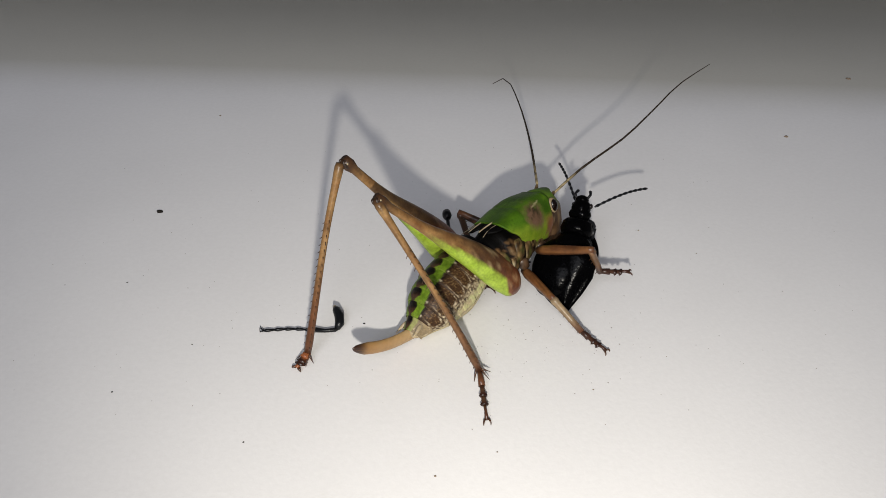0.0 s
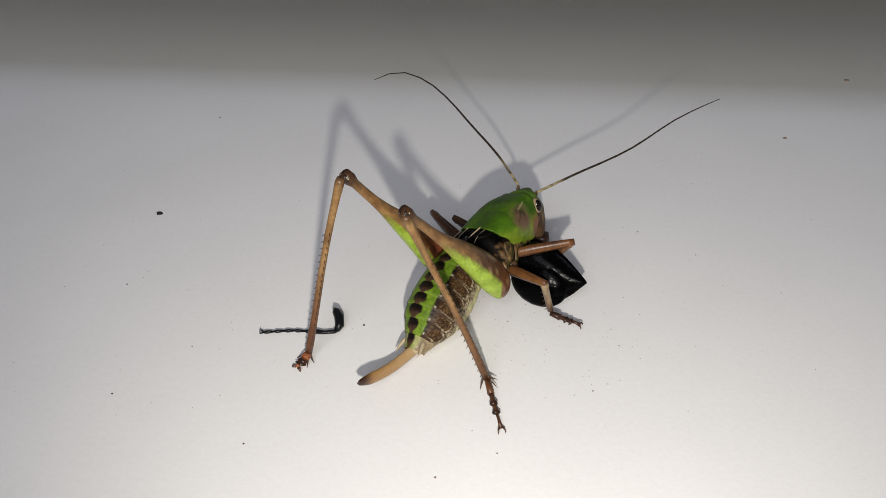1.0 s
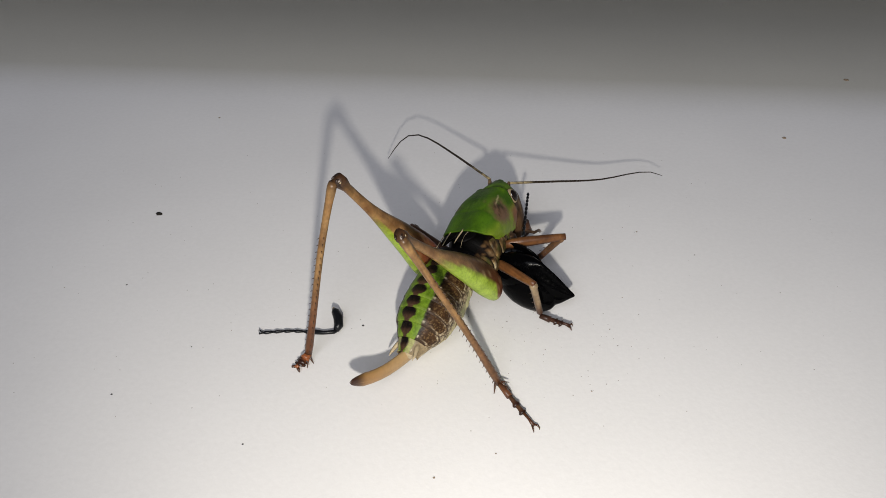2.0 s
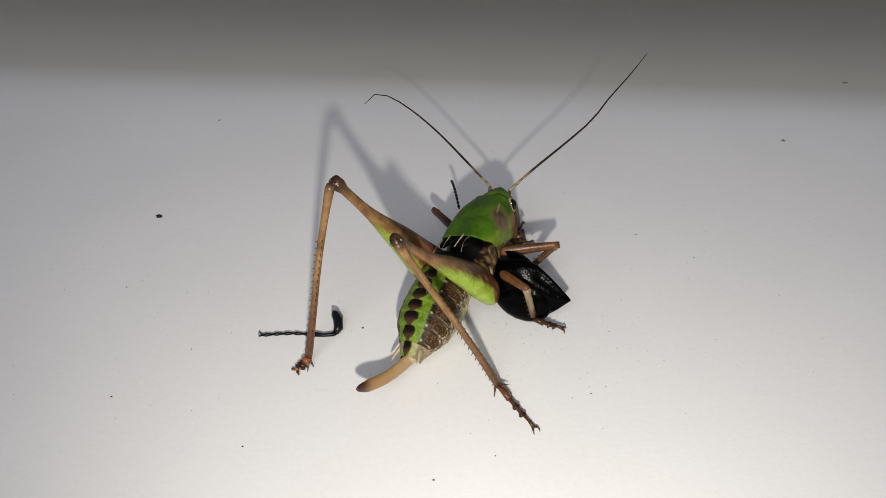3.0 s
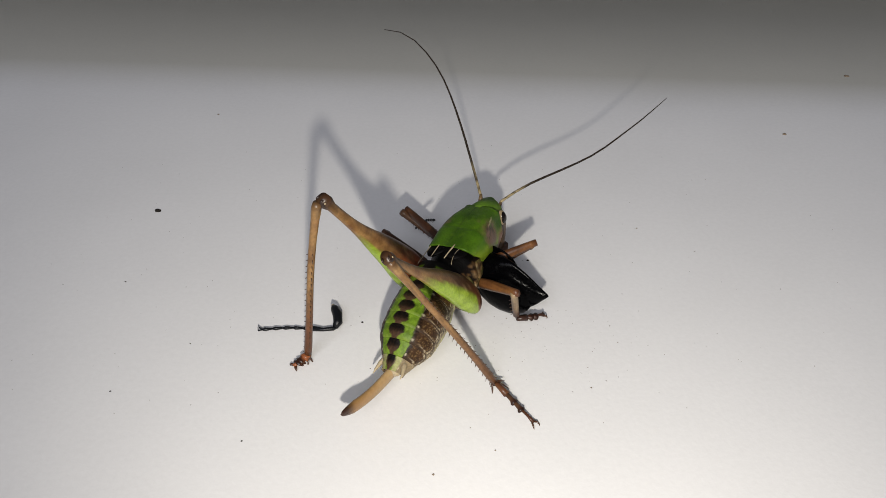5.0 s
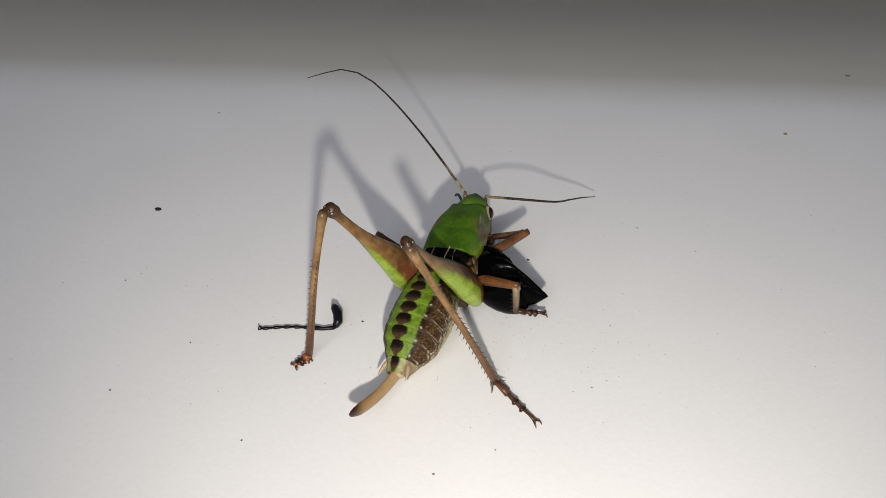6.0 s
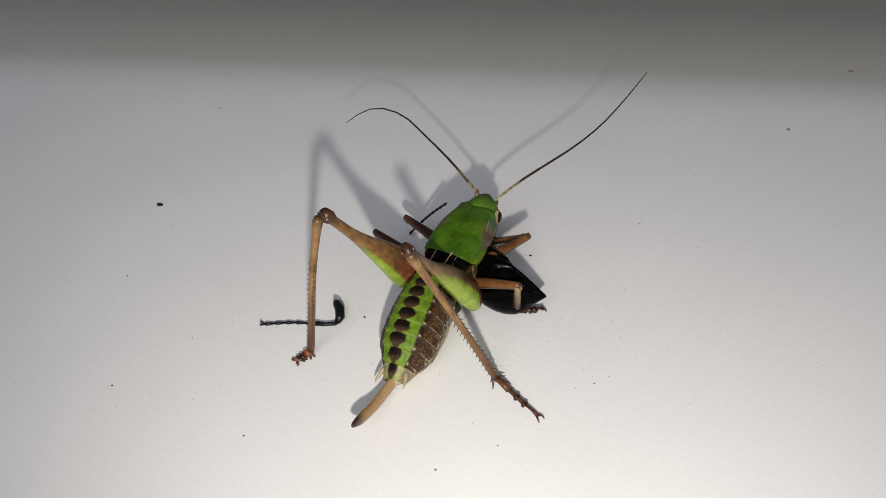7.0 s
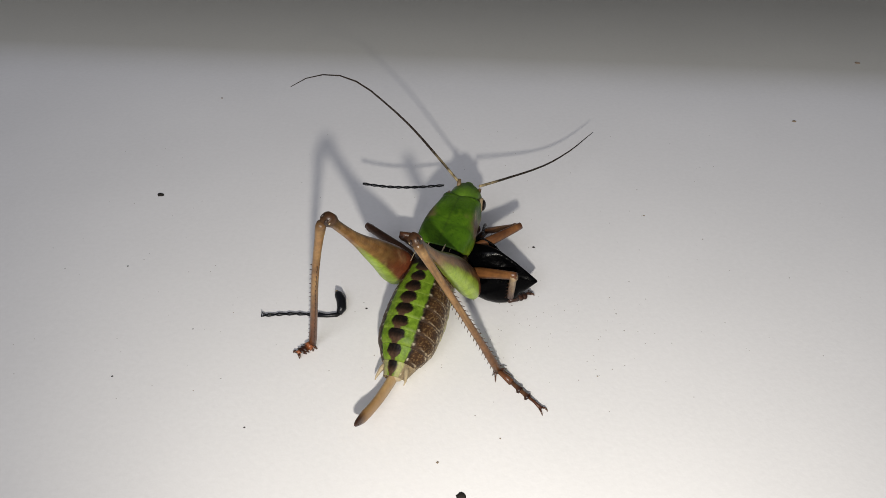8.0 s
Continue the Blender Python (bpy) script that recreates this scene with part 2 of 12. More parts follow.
def pronotum():
    """The saddle over the thorax: a curved shell with side lobes."""
    bm = fresh()
    NX, NA = 60, 72
    outer, inner = [], []
    for i in range(NX + 1):
        u = i / NX
        for lst, off in ((outer, 0.0), (inner, -0.22)):
            loop = []
            for j in range(NA + 1):
                v = -1 + 2 * j / NA
                a = abs(v)
                rear = 2.8 + 2.6 * step(0.25, 1.0, a) ** 1.3
                front = 12.1 + 0.9 * step(0.75, 0.45, a) - 0.7 * (1 - a) ** 2 + 0.6 * step(0.35, 0.7, a) - 0.7 * step(0.86, 1.0, a)
                x = rear + (front - rear) * u
                f = (x - 0.3) / 12.6
                half = (3.72 - 0.80 * f ** 1.6 - 0.18 * math.sin(f * 9.0)) + off
                groove = 0.06 * math.exp(-((f - 0.50 - 0.05 * a) / 0.022) ** 2) + 0.06 * math.exp(-((f - 0.94) / 0.018) ** 2)
                top = 5.35 - 1.25 * max(0.0, 1 - f) ** 1.6 - 0.80 * step(0.66, 1.05, f) - groove + off
                drop = (1.0 + 4.5 * step(0.0, 0.85, f)) - 0.9 * step(0.86, 1.0, f)
                if a < 0.62:
                    q = a / 0.62
                    y = half * (math.sin(q * math.pi / 2) ** 0.92)
                    z = top - 2.0 * (1 - math.cos(q * math.pi / 2)) ** 1.75
                else:
                    q = (a - 0.62) / 0.38
                    y = half + 0.30 * math.sin(q * math.pi) - 0.75 * q * q
                    z = top - 2.0 - drop * q * 0.92
                loop.append((x, math.copysign(y, v), z))
            lst.append(loop)
    vo, vi = rings(bm, outer, close=False), rings(bm, inner, close=False)
    for k in range(NA):
        bm.faces.new((vo[0][k], vo[0][k + 1], vi[0][k + 1], vi[0][k]))
        bm.faces.new((vo[-1][k], vo[-1][k + 1], vi[-1][k + 1], vi[-1][k]))
    for i in range(NX):
        for k in (0, NA):
            bm.faces.new((vo[i][k], vo[i + 1][k], vi[i + 1][k], vi[i][k]))

    def colour(p):
        v = Vector(p)
        side = abs(p.y)
        n1, n2, n3 = noise.noise(v * 0.45), noise.noise(v * 1.3), noise.noise(v * 3.4)
        c = blend(blend((0.026, 0.066, 0.003), (0.052, 0.118, 0.005), 0.5 + 0.9 * n1), (0.085, 0.165, 0.008), 0.4 * step(0.15, 0.55, n2))
        c = blend(c, (0.014, 0.032, 0.003), step(0.25, 0.5, n3) * 0.35)
        c = blend(c, (0.020, 0.042, 0.004), step(0.14, 0.04, side) * 0.5)
        low = step(2.9, 1.3, p.z + 0.22 * (p.x - 7)) * (0.75 + 0.25 * step(2.0, -2.0, p.z))
        c = blend(c, blend((0.125, 0.195, 0.012), (0.190, 0.255, 0.018), 0.5 + n2), low * 0.9)
        # the brown patch behind the eye, under a cream keel
        w = n1 * 0.5 + n2 * 0.45
        d = math.hypot((p.x - 9.0 + 0.25 * (p.z - 2.5)) / 1.75, (p.z - 2.5) / 2.1) + w * 0.55
        flank = step(1.5, 2.1, side)
        c = blend(c, (0.13, 0.12, 0.035), step(1.35, 0.95, d) * flank * 0.5)
        brown = blend((0.125, 0.066, 0.042), (0.016, 0.008, 0.005), step(-0.35, 0.6, 0.5 * n3 + 0.8 * n2 + 0.22 * (p.z - 2.4) + 0.12 * (p.x - 9.0)))
        c = blend(c, brown, step(1.10, 0.62, d + 0.25 * n3) * flank * 0.92)
        c = blend(c, (0.42, 0.36, 0.20), step(0.15, 0.05, abs(p.z - 3.85 - 0.25 * w - 0.10 * (p.x - 9.0))) * step(1.3, 0.6, abs(p.x - 9.9)) * step(1.8, 2.2, side) * 0.6)
        c = blend(c, (0.15, 0.065, 0.03), step(10.6, 11.6, p.x + 0.4 * n2) * step(1.8, 0.2, p.z))
        c = blend(c, (0.11, 0.05, 0.025), step(0.15, 0.5, n2 + 0.3 * n3) * step(0.5, -1.5, p.z) * step(8.0, 10.0, p.x) * 0.8)
        c = blend(c, (0.28, 0.26, 0.07), step(-2.0, -2.9, p.z) * 0.6)
        return c
    moving["pronotum"] = part("pronotum", bm, SHELL, cricket, "glossy green saddle with a brown patch on each side", colour)


def head():
    """The head, with its face turned down. Its space is that of the neck."""
    bm = fresh()
    loops = []
    axis = [((-1.2, 0, 0.3), 2.4, 2.9), ((0.6, 0, 0.25), 2.7, 3.25), ((2.0, 0, -0.2), 2.6, 3.3), ((2.5, 0, -1.5), 2.3, 2.7), ((2.2, 0, -3.0), 2.1, 2.0), ((1.7, 0, -4.6), 1.8, 1.6), ((1.2, 0, -5.8), 1.3, 1.2), ((1.2, 0, -6.3), 0.6, 0.6)]
    tilt = [0, 8, 25, 55, 75, 85, 92, 95]
    for (c, w, h), a in zip(axis, tilt):
        e = radians(a)
        loops.append([(c[0] + h * math.sin(b) * math.sin(e), w * math.cos(b), c[2] + h * math.sin(b) * math.cos(e)) for b in (2 * math.pi * j / 26 for j in range(26))])
    rings(bm, loops)

    def colour(p):
        top = step(0.6, 1.8, p.z + 0.25 * noise.noise(Vector(p) * 1.5))
        v = Vector(p)
        face = blend((0.030, 0.014, 0.006), (0.092, 0.050, 0.021), 0.45 + 0.9 * noise.noise(v * 0.9) + 0.5 * noise.noise(v * 3.0))
        face = blend(face, (0.012, 0.006, 0.004), step(0.9, 0.4, abs(p.x - 1.9 + 0.3 * noise.noise(v * 2.0))) * step(0.2, -0.6, p.z) * 0.65)
        face = blend(face, (0.20, 0.13, 0.06), step(0.30, 0.12, abs(p.z + 1.6 + 0.6 * noise.noise(v))) * step(0.0, 0.3, noise.noise(v * 1.7)) * 0.6)
        return blend(face, blend((0.045, 0.105, 0.009), (0.095, 0.180, 0.016), 0.5 + noise.noise(v * 0.8)), top)
    ob = part("head", bm, SHELL, cricket, "head with a green crown and a brown face", colour)
    bm = fresh()
    ball(bm, (3.3, 0, 2.0), (0.9, 0.85, 0.7))
    part("fastigium", bm, SHELL, ob, "green tip between the antennae", lambda p: (0.07, 0.145, 0.013))
    for s in (1, -1):
        bm = fresh()
        ball(bm, (1.75, s * 2.42, 0.6), (0.93, 0.47, 1.20), 20, 14)
        part("eye_rim", bm, EYE_RIM, ob, "pale ring round the eye")
        bm = fresh()
        ball(bm, (1.83, s * 2.58, 0.6), (0.70, 0.56, 0.96), 20, 14)
        part("eye", bm, EYE, ob, "glossy dark compound eye")
        bm = fresh()
        tip = (3.55, 1.35, 3.08) if s > 0 else (3.55, -1.75, 2.05)
        tube(bm, [(2.5, tip[1] * 0.85, tip[2] - 0.9), (3.2, tip[1] * 0.95, tip[2] - 0.35), tip], [0.34, 0.30, 0.19], 10)
        part("scape", bm, LIMB, ob, "pale base of an antenna", lambda p: blend((0.13, 0.085, 0.040), DEEP, step(2.1, 1.7, p.z)))
        bm = fresh()
        tube(bm, [(1.9, s * 1.4, -4.6), (2.1, s * 1.2, -6.0), (1.8, s * 0.5, -7.0)], [1.0, 0.8, 0.2], 10)
        part("mandible", bm, DARK, ob, "dark brown jaw")
        bm = fresh()
        tube(bm, [(1.0, s * 1.6, -5.2), (2.0, s * 2.4, -6.6), (3.3, s * 2.2, -7.2), (4.0, s * 1.7, -7.9)], [0.25, 0.24, 0.22, 0.26], 8)
        part("palp", bm, LIMB, ob, "brown jointed palp", lambda p: BROWN)
    moving["head"] = ob


def abdomen():
    """Nine overlapping rings and a pale belly. Its space starts at the waist, the tail along -x."""
    core = fresh()
    loops = []

    def size(f):
        w = 3.2 + 0.70 * math.sin(math.pi * max(f, 0.0) ** 0.85)
        w *= 1 - 0.58 * step(0.64, 1.08, f)
        return w, w * 0.98

    def deep(f):
        return 1 + 0.30 * step(0.9, 0.4, f) + 0.20 * step(0.6, 0.3, f)
    for k in range(21):
        f = k / 20
        w, h = size(f)
        w, h = w * 0.93, h * 0.93
        if k == 20:
            w, h = w * 0.5, h * 0.5
        z = 0.35 - 1.2 * f * f
        loops.append([(-TAIL * f, w * math.cos(a), z + h * math.sin(a) * (1.0 if math.sin(a) > 0 else deep(f))) for a in (2 * math.pi * j / 28 for j in range(28))])
    rings(core, loops)
    ob = part("abdomen", core, CUTICLE, cricket, "ringed abdomen with green bands, brown blotches and a pale belly",
              lambda p: blend((0.42, 0.40, 0.20), CREAM, 0.5 + noise.noise(Vector(p) * 0.7)))
    N = 8
    for r in range(-1, N):
        bm = fresh()
        f0, f1 = r / N, (r + 1) / N
        NS, NA = 18, 110
        loops, back = [], []
        for lst, off in ((loops, 0.0), (back, -0.14)):
            for i in range(NS + 1):
                s = i / NS
                f = f0 + (f1 - f0) * (s * 1.16)
                w, h = size(min(1, f))
                flare = 0.990 + 0.020 * s - 0.022 * step(0.84, 1.0, s)
                w, h = w * flare + off, h * flare + off
                z = 0.35 - 1.2 * f * f
                loop = []
                for j in range(NA + 1):
                    v = -1 + 2 * j / NA
                    a = v * radians(126)
                    lst_x = -TAIL * f - (0.25 * math.cos(a) if s > 0.5 else 0)
                    loop.append((lst_x, w * math.sin(a), z + h * math.cos(a) * (1.0 if abs(v) < 0.714 else deep(f))))
                lst.append(loop)
        vo, vi = rings(bm, loops, close=False), rings(bm, back, close=False)
        for k in range(NA):
            bm.faces.new((vo[-1][k], vo[-1][k + 1], vi[-1][k + 1], vi[-1][k]))
        for i in range(NS):
            for k in (0, NA):
                bm.faces.new((vo[i][k], vo[i + 1][k], vi[i + 1][k], vi[i][k]))
        mid = 0.5 * (f0 + f1)
        zc = 0.35 - 1.2 * mid * mid
        x0, x1 = -TAIL * f0, -TAIL * (f0 + (f1 - f0) * 1.16)

        def colour(p, x0=x0, x1=x1, zc=zc, mid=mid, r=r):
            s = (p.x - x0) / (x1 - x0)
            a = abs(math.degrees(math.atan2(p.y, p.z - zc)))
            g = noise.noise(Vector(p) * 1.6 + Vector((r * 3.7, 0, 0)))
            g2 = noise.noise(Vector(p) * 4.0)
            a2 = a + 4 * g
            wide = 1 + 0.25 * step(0.55, 1.0, mid)
            green = blend(blend((0.072, 0.128, 0.008), (0.132, 0.215, 0.016), 0.5 + 0.8 * g), (0.18, 0.21, 0.045), step(0.92, 0.97, s) * 0.2)
            blotch = blend((0.003, 0.002, 0.0015), (0.060, 0.032, 0.018), step(0.50, 1.0, s) * 0.9 + 0.25 * g2)
            rise = min(1.0, max(0.0, (s - 0.10) / 0.52))
            bulge = wide * (14.5 * math.sin(math.pi / 2 * rise) ** 0.75 - 5 * step(0.7, 0.9, s) - 6 * step(0.93, 0.98, s) + 4)
            c = blend(blotch, green, step(bulge - 1.5, bulge + 1.5, a + 2 * g))
            outer = 35 * wide + 3 * s
            # the flank: a rounded brown panel on each ring, speckled with gold and edged with cream
            foot_of = 96 * wide
            q = (abs((s - 0.50) / 0.38) ** 4 + abs((a + 2 * g - (outer + foot_of) / 2) / ((foot_of - outer) / 2)) ** 4) ** 0.25
            side = blend((0.004, 0.0025, 0.002), (0.050, 0.024, 0.010), step(outer, outer + 14, a + 6 * g2) * (0.75 + 0.5 * g2))
            side = blend(side, (0.20, 0.125, 0.050), step(0.14, 0.40, noise.noise(Vector(p) * 5.0)) * step(outer + 8, outer + 16, a) * 0.5)
            rim = blend((0.18, 0.115, 0.060), (0.50, 0.43, 0.30), 0.45 + 0.9 * g2 + 0.4 * g)
            side = blend(side, rim, step(0.86, 0.92, q) * step(1.14, 1.04, q) * (0.06 + 0.82 * step(outer + 8, foot_of - 6, a)) * min(1.0, max(0.30, 0.70 + 1.4 * g2 + 0.5 * g)))
            side = blend(side, (0.035, 0.021, 0.013), step(1.05, 1.15, q) * 0.8)
            c = blend(c, side, step(outer - 2, outer + 2, a + 2.5 * g))
            low = blend((0.09, 0.055, 0.030), (0.40, 0.34, 0.22), 0.45 + 1.3 * g2)
            c = blend(c, low, step(foot_of + 2, foot_of + 7, a2))
            c = blend(c, blend(CREAM, (0.42, 0.42, 0.20), 0.5 + g), step(112, 122, a2 / wide))
            spot = math.hypot((s - 0.86) / 0.10, (a - outer - 4 - 3 * g) / 3.8)
            c = blend(c, (0.50, 0.44, 0.31), step(1.0, 0.5, spot) * (0.55 + 0.5 * g))
            dot = math.hypot((s - 0.45) / 0.12, (a - 108 * wide) / 4.0)
            c = blend(c, (0.012, 0.008, 0.006), step(1.0, 0.6, dot) * 0.85)
            if r < 0:
                c = blend(c, (0.006, 0.005, 0.004), step(98, 86, a2) * step(0.55, 0.30, s))
            if r >= N - 2:
                c = blend(c, CREAM, step(14, 28, a) * (0.45 if r == N - 1 else 0.0))
            return c
        part("tergite", bm, CUTICLE, ob, "", colour)
    for s in (1, -1):
        bm = fresh()
        tube(bm, [(-TAIL + 1.4, s * 1.4, 0.0), (-TAIL + 0.3, s * 1.75, 0.1), (-TAIL - 0.7, s * 2.0, 0.0), (-TAIL - 1.3, s * 2.0, 0.0)], [0.34, 0.30, 0.17, 0.04], 8)
        part("cercus", bm, PALE, ob, "pale pointed tail feeler")
    bm = fresh()
    ball(bm, (-TAIL + 0.5, 0, -0.7), (1.1, 1.25, 1.2))
    part("anal_plate", bm, PALE, ob, "pale end plate")
    moving["abdomen"] = ob


def ovipositor():
    """An egg-laying blade, curved gently upwards, dark at its tip."""
    bm = fresh()
    path, rad = [], []
    for k in range(25):
        f = k / 24
        path.append((2.2 - (BLADE + 2.2) * f, 0, -0.5 - 2.0 * math.sin(math.pi * f) * 0.55 + 0.5 * f))
        rad.append(1.10 - 0.24 * f if f < 0.78 else 0.91 * math.sqrt((1 - f) / 0.22) + 0.04)
    tube(bm, path, rad, 14, 0.55)

    def colour(p):
        f = (2.2 - p.x) / (BLADE + 2.2)
        c = blend((0.40, 0.285, 0.145), (0.30, 0.160, 0.052), 1.15 * f + 0.12 * noise.noise(Vector(p)) - 0.12 * p.z)
        return blend(c, (0.030, 0.012, 0.007), step(0.74, 0.93, f))
    ob = part("ovipositor", bm, HORN, cricket, "curved tan egg-laying blade with a dark tip", colour)
    for s in (1, -1):
        bm = fresh()
        tube(bm, [(p[0], s * (r * 0.5), p[2] - 0.1) for p, r in zip(path[1:-1], rad[1:-1])], [0.05] * (len(path) - 2), 6)
        part("blade_seam", bm, HORN, ob, "", lambda p: blend((0.30, 0.175, 0.070), (0.045, 0.018, 0.010), step(-BLADE * 0.76, -BLADE * 0.93, p.x)))
    moving["ovipositor"] = ob


def thigh(name, out):
    """A jumping leg's thigh: a club that narrows to the knee; its underside green."""
    bm = fresh()
    L = FEMUR
    loops = []
    for k in range(35):
        f = (k / 34) ** 1.4
        h = 0.58 + 1.85 * math.exp(-((f - 0.15) / 0.26) ** 2) + 0.66 * math.exp(-((f - 0.47) / 0.2) ** 2)
        h *= min(1.0, 0.10 + math.sqrt(1 - (1 - min(1.0, f / 0.11)) ** 2))
        if f > 0.93:
            h += 0.32 * math.sin(math.pi * (f - 0.93) / 0.07 * 0.8)
        w = h * (0.62 + 0.18 * f)
        loops.append([(-2.2 + (L + 2.6) * f, w * math.cos(a), h * math.sin(a) + 0.55 * math.exp(-((f - 0.32) / 0.30) ** 2) + 0.2) for a in (2 * math.pi * j / 26 for j in range(26))])
    rings(bm, loops)

    def colour(p):
        f = (p.x + 2.2) / (L + 2.6)
        g, g2 = noise.noise(Vector(p) * 0.8), noise.noise(Vector(p) * 3.2)
        c = blend(blend((0.120, 0.052, 0.015), (0.255, 0.145, 0.052), 0.5 + 0.9 * g), (0.046, 0.019, 0.008), step(0.55, 0.28, f) * 0.8)
        c = blend(c, (0.050, 0.022, 0.010), step(0.05, 0.45, noise.noise(Vector(p) * 1.7 + Vector((0, 9, 0)))) * 0.5)
        c = blend(c, (0.045, 0.022, 0.013), step(0.02, 0.35, g2) * step(0.55, 0.3, f) * 0.8)
        c = blend(c, (0.36, 0.26, 0.13), step(0.22, 0.34, noise.noise(Vector(p) * 2.9 + Vector((7, 0, 0)))) * step(0.46, 0.3, f) * 0.6)
        turn = math.degrees(math.atan2(-out * p.y / 0.64, -(p.z - 0.2 - 0.55 * math.exp(-((f - 0.32) / 0.30) ** 2))))
        brim = -67 + 4 * g + 50 * step(0.16, 0.04, f) + (34 * step(0.55, 0.25, f) if out < 0 else 0)
        low = step(brim, brim + 5, turn) * step(78, 70, turn + 5 * g)
        c = blend(c, blend((0.290, 0.395, 0.048), (0.200, 0.295, 0.018), 0.5 + g), low * step(0.70, 0.50, f) * step(0.045, 0.08, f))
        c = blend(c, (0.22, 0.058, 0.024), (step(0.46, 0.16, f + 0.05 * g) * 0.95 if out < 0 else step(0.32, 0.08, f + 0.05 * g) * 0.35) * (1 - low))
        return blend(c, (0.024, 0.010, 0.006), step(0.88, 0.965, f) * 0.85)
    ob = part(name, bm, LIMB, cricket, "long brown jumping thigh, bright green beneath", colour)
    for s in (1, -1):
        bm = fresh()
        ball(bm, (L - 0.15, s * 0.40, -0.05), (0.80, 0.22, 0.46))
        part("knee_plate", bm, KNEE, ob, "dark knee")
        bm = fresh()
        ball(bm, (L + 0.05, s * 0.68, 0.05), (0.13, 0.06, 0.13))
        part("knee_joint", bm, PALE, ob, "pale pivot of the knee")
    moving[name] = ob


def shin(name):
    """A jumping leg's shin, with two rows of spines and long spurs at its end."""
    bm = fresh()
    L = LEFT_TIBIA if name.startswith("left") else TIBIA
    bow, root = (0.35, 0.7) if name.startswith("left") else (-0.45, 0.2)
    sway = lambda f: 0.1 * math.sin(math.pi * f * 2) + bow * math.sin(math.pi * f) + root * max(0.0, 1 - f) ** 1.3
    path = [(L * f, 0, sway(f)) for f in (0, 0.02, 0.05, 0.1, 0.2, 0.3, 0.4, 0.5, 0.6, 0.7, 0.8, 0.93, 1.0)]
    tube(bm, path, [0.50, 0.62, 0.60, 0.52, 0.47, 0.46, 0.45, 0.45, 0.46, 0.47, 0.49, 0.55, 0.50], 12, 0.95)

    def colour(p):
        f = p.x / L
        g = noise.noise(Vector(p) * 0.7)
        c = blend(blend((0.270, 0.160, 0.062), (0.150, 0.074, 0.027), 0.5 + g), (0.045, 0.022, 0.010), step(0.0, 0.4, noise.noise(Vector(p) * 2.2)) * 0.55)
        c = blend(c, (0.045, 0.022, 0.011), step(0.045, 0.01, f) * 0.7)
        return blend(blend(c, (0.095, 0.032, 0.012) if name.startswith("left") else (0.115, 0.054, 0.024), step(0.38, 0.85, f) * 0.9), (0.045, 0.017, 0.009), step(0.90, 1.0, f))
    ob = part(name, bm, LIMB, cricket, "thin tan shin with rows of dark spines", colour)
    spine = fresh()
    thorn(spine, (0, 0, 0), (0.34, 0, 0.34), 0.075)
    first = None
    for s in (1, -1):
        for k in range(19):
            f = 0.28 + 0.67 * k / 18 + (0.02 if s < 0 else 0)
            m = Matrix.Translation(Vector((L * f, s * 0.42, 0.16 + sway(f))) * MM) @ Euler((radians(-70 * s), 0, 0)).to_matrix().to_4x4()
            if first is None:
                first = part("spine", spine, SPINE, ob, "", m=m)
            else:
                o = new("spine", first.data)
                o.parent, o.matrix_basis = ob, m
        for d in ((1.5, 0.9 * s, 0.7), (1.2, 0.75 * s, -0.6)):
            bm = fresh()
            thorn(bm, (L - 0.3, 0.35 * s, 0.1), d, 0.17)
            part("spur", bm, DARK, ob, "dark end spur")
    moving[name] = ob


def foot(name, length, r, hue):
    """A foot of four pads and two hooked claws."""
    root = fresh()
    tube(root, [(-0.2, 0, 0), (length * 0.15, 0, 0), (length * 0.30, 0, -0.05)], [r * 0.8, r, r * 1.15], 9, 1.1)
    tone = lambda p: blend(hue, (0.05, 0.018, 0.010), (0.35 if length > 3 else 0.05) + 0.8 * noise.noise(Vector(p) * 1.5) + 0.3 * step(0.5, 1.0, p.x / length))
    ob = part(name, root, LIMB, cricket, "dark rusty foot with padded joints", tone)
    for a, b in ((0.28, 0.50), (0.48, 0.66)):
        bm = fresh()
        tube(bm, [(length * a, 0, 0), (length * (a + 2 * b) / 3, 0, -0.02), (length * (a + 7 * b) / 8, 0, -0.10), (length * b, 0, -0.16)], [r * 0.62, r * 0.72, r * 1.2, r * 0.9], 10, 1.3)
        part("foot_pad", bm, LIMB, ob, "", lambda p, a=a, b=b: blend(blend(tone(p), (0.24, 0.13, 0.075), 0.40 if length > 5 else 0.12), (0.020, 0.007, 0.004), step(0.45, 0.8, (p.x / length - a) / (b - a))))
    bm = fresh()
    tube(bm, [(length * 0.62, 0, 0), (length * 0.78, 0, 0.1), (length * 0.92, 0, 0)], [r * 0.55, r * 0.5, r * 0.75], 8)
    part("foot_tip", bm, LIMB, ob, "", tone)
    for s in (1, -1):
        bm = fresh()
        tube(bm, [(length * 0.90, s * r * 0.4, 0), (length * 0.95, s * r * 1.0, 0.08), (length * 0.99, s * r * 1.25, -0.1), (length * 1.0, s * r * 1.2, -0.35)], [r * 0.4, r * 0.33, r * 0.22, 0.03], 6)
        part("claw", bm, DARK, ob, "hooked dark claw")
    moving[name] = ob


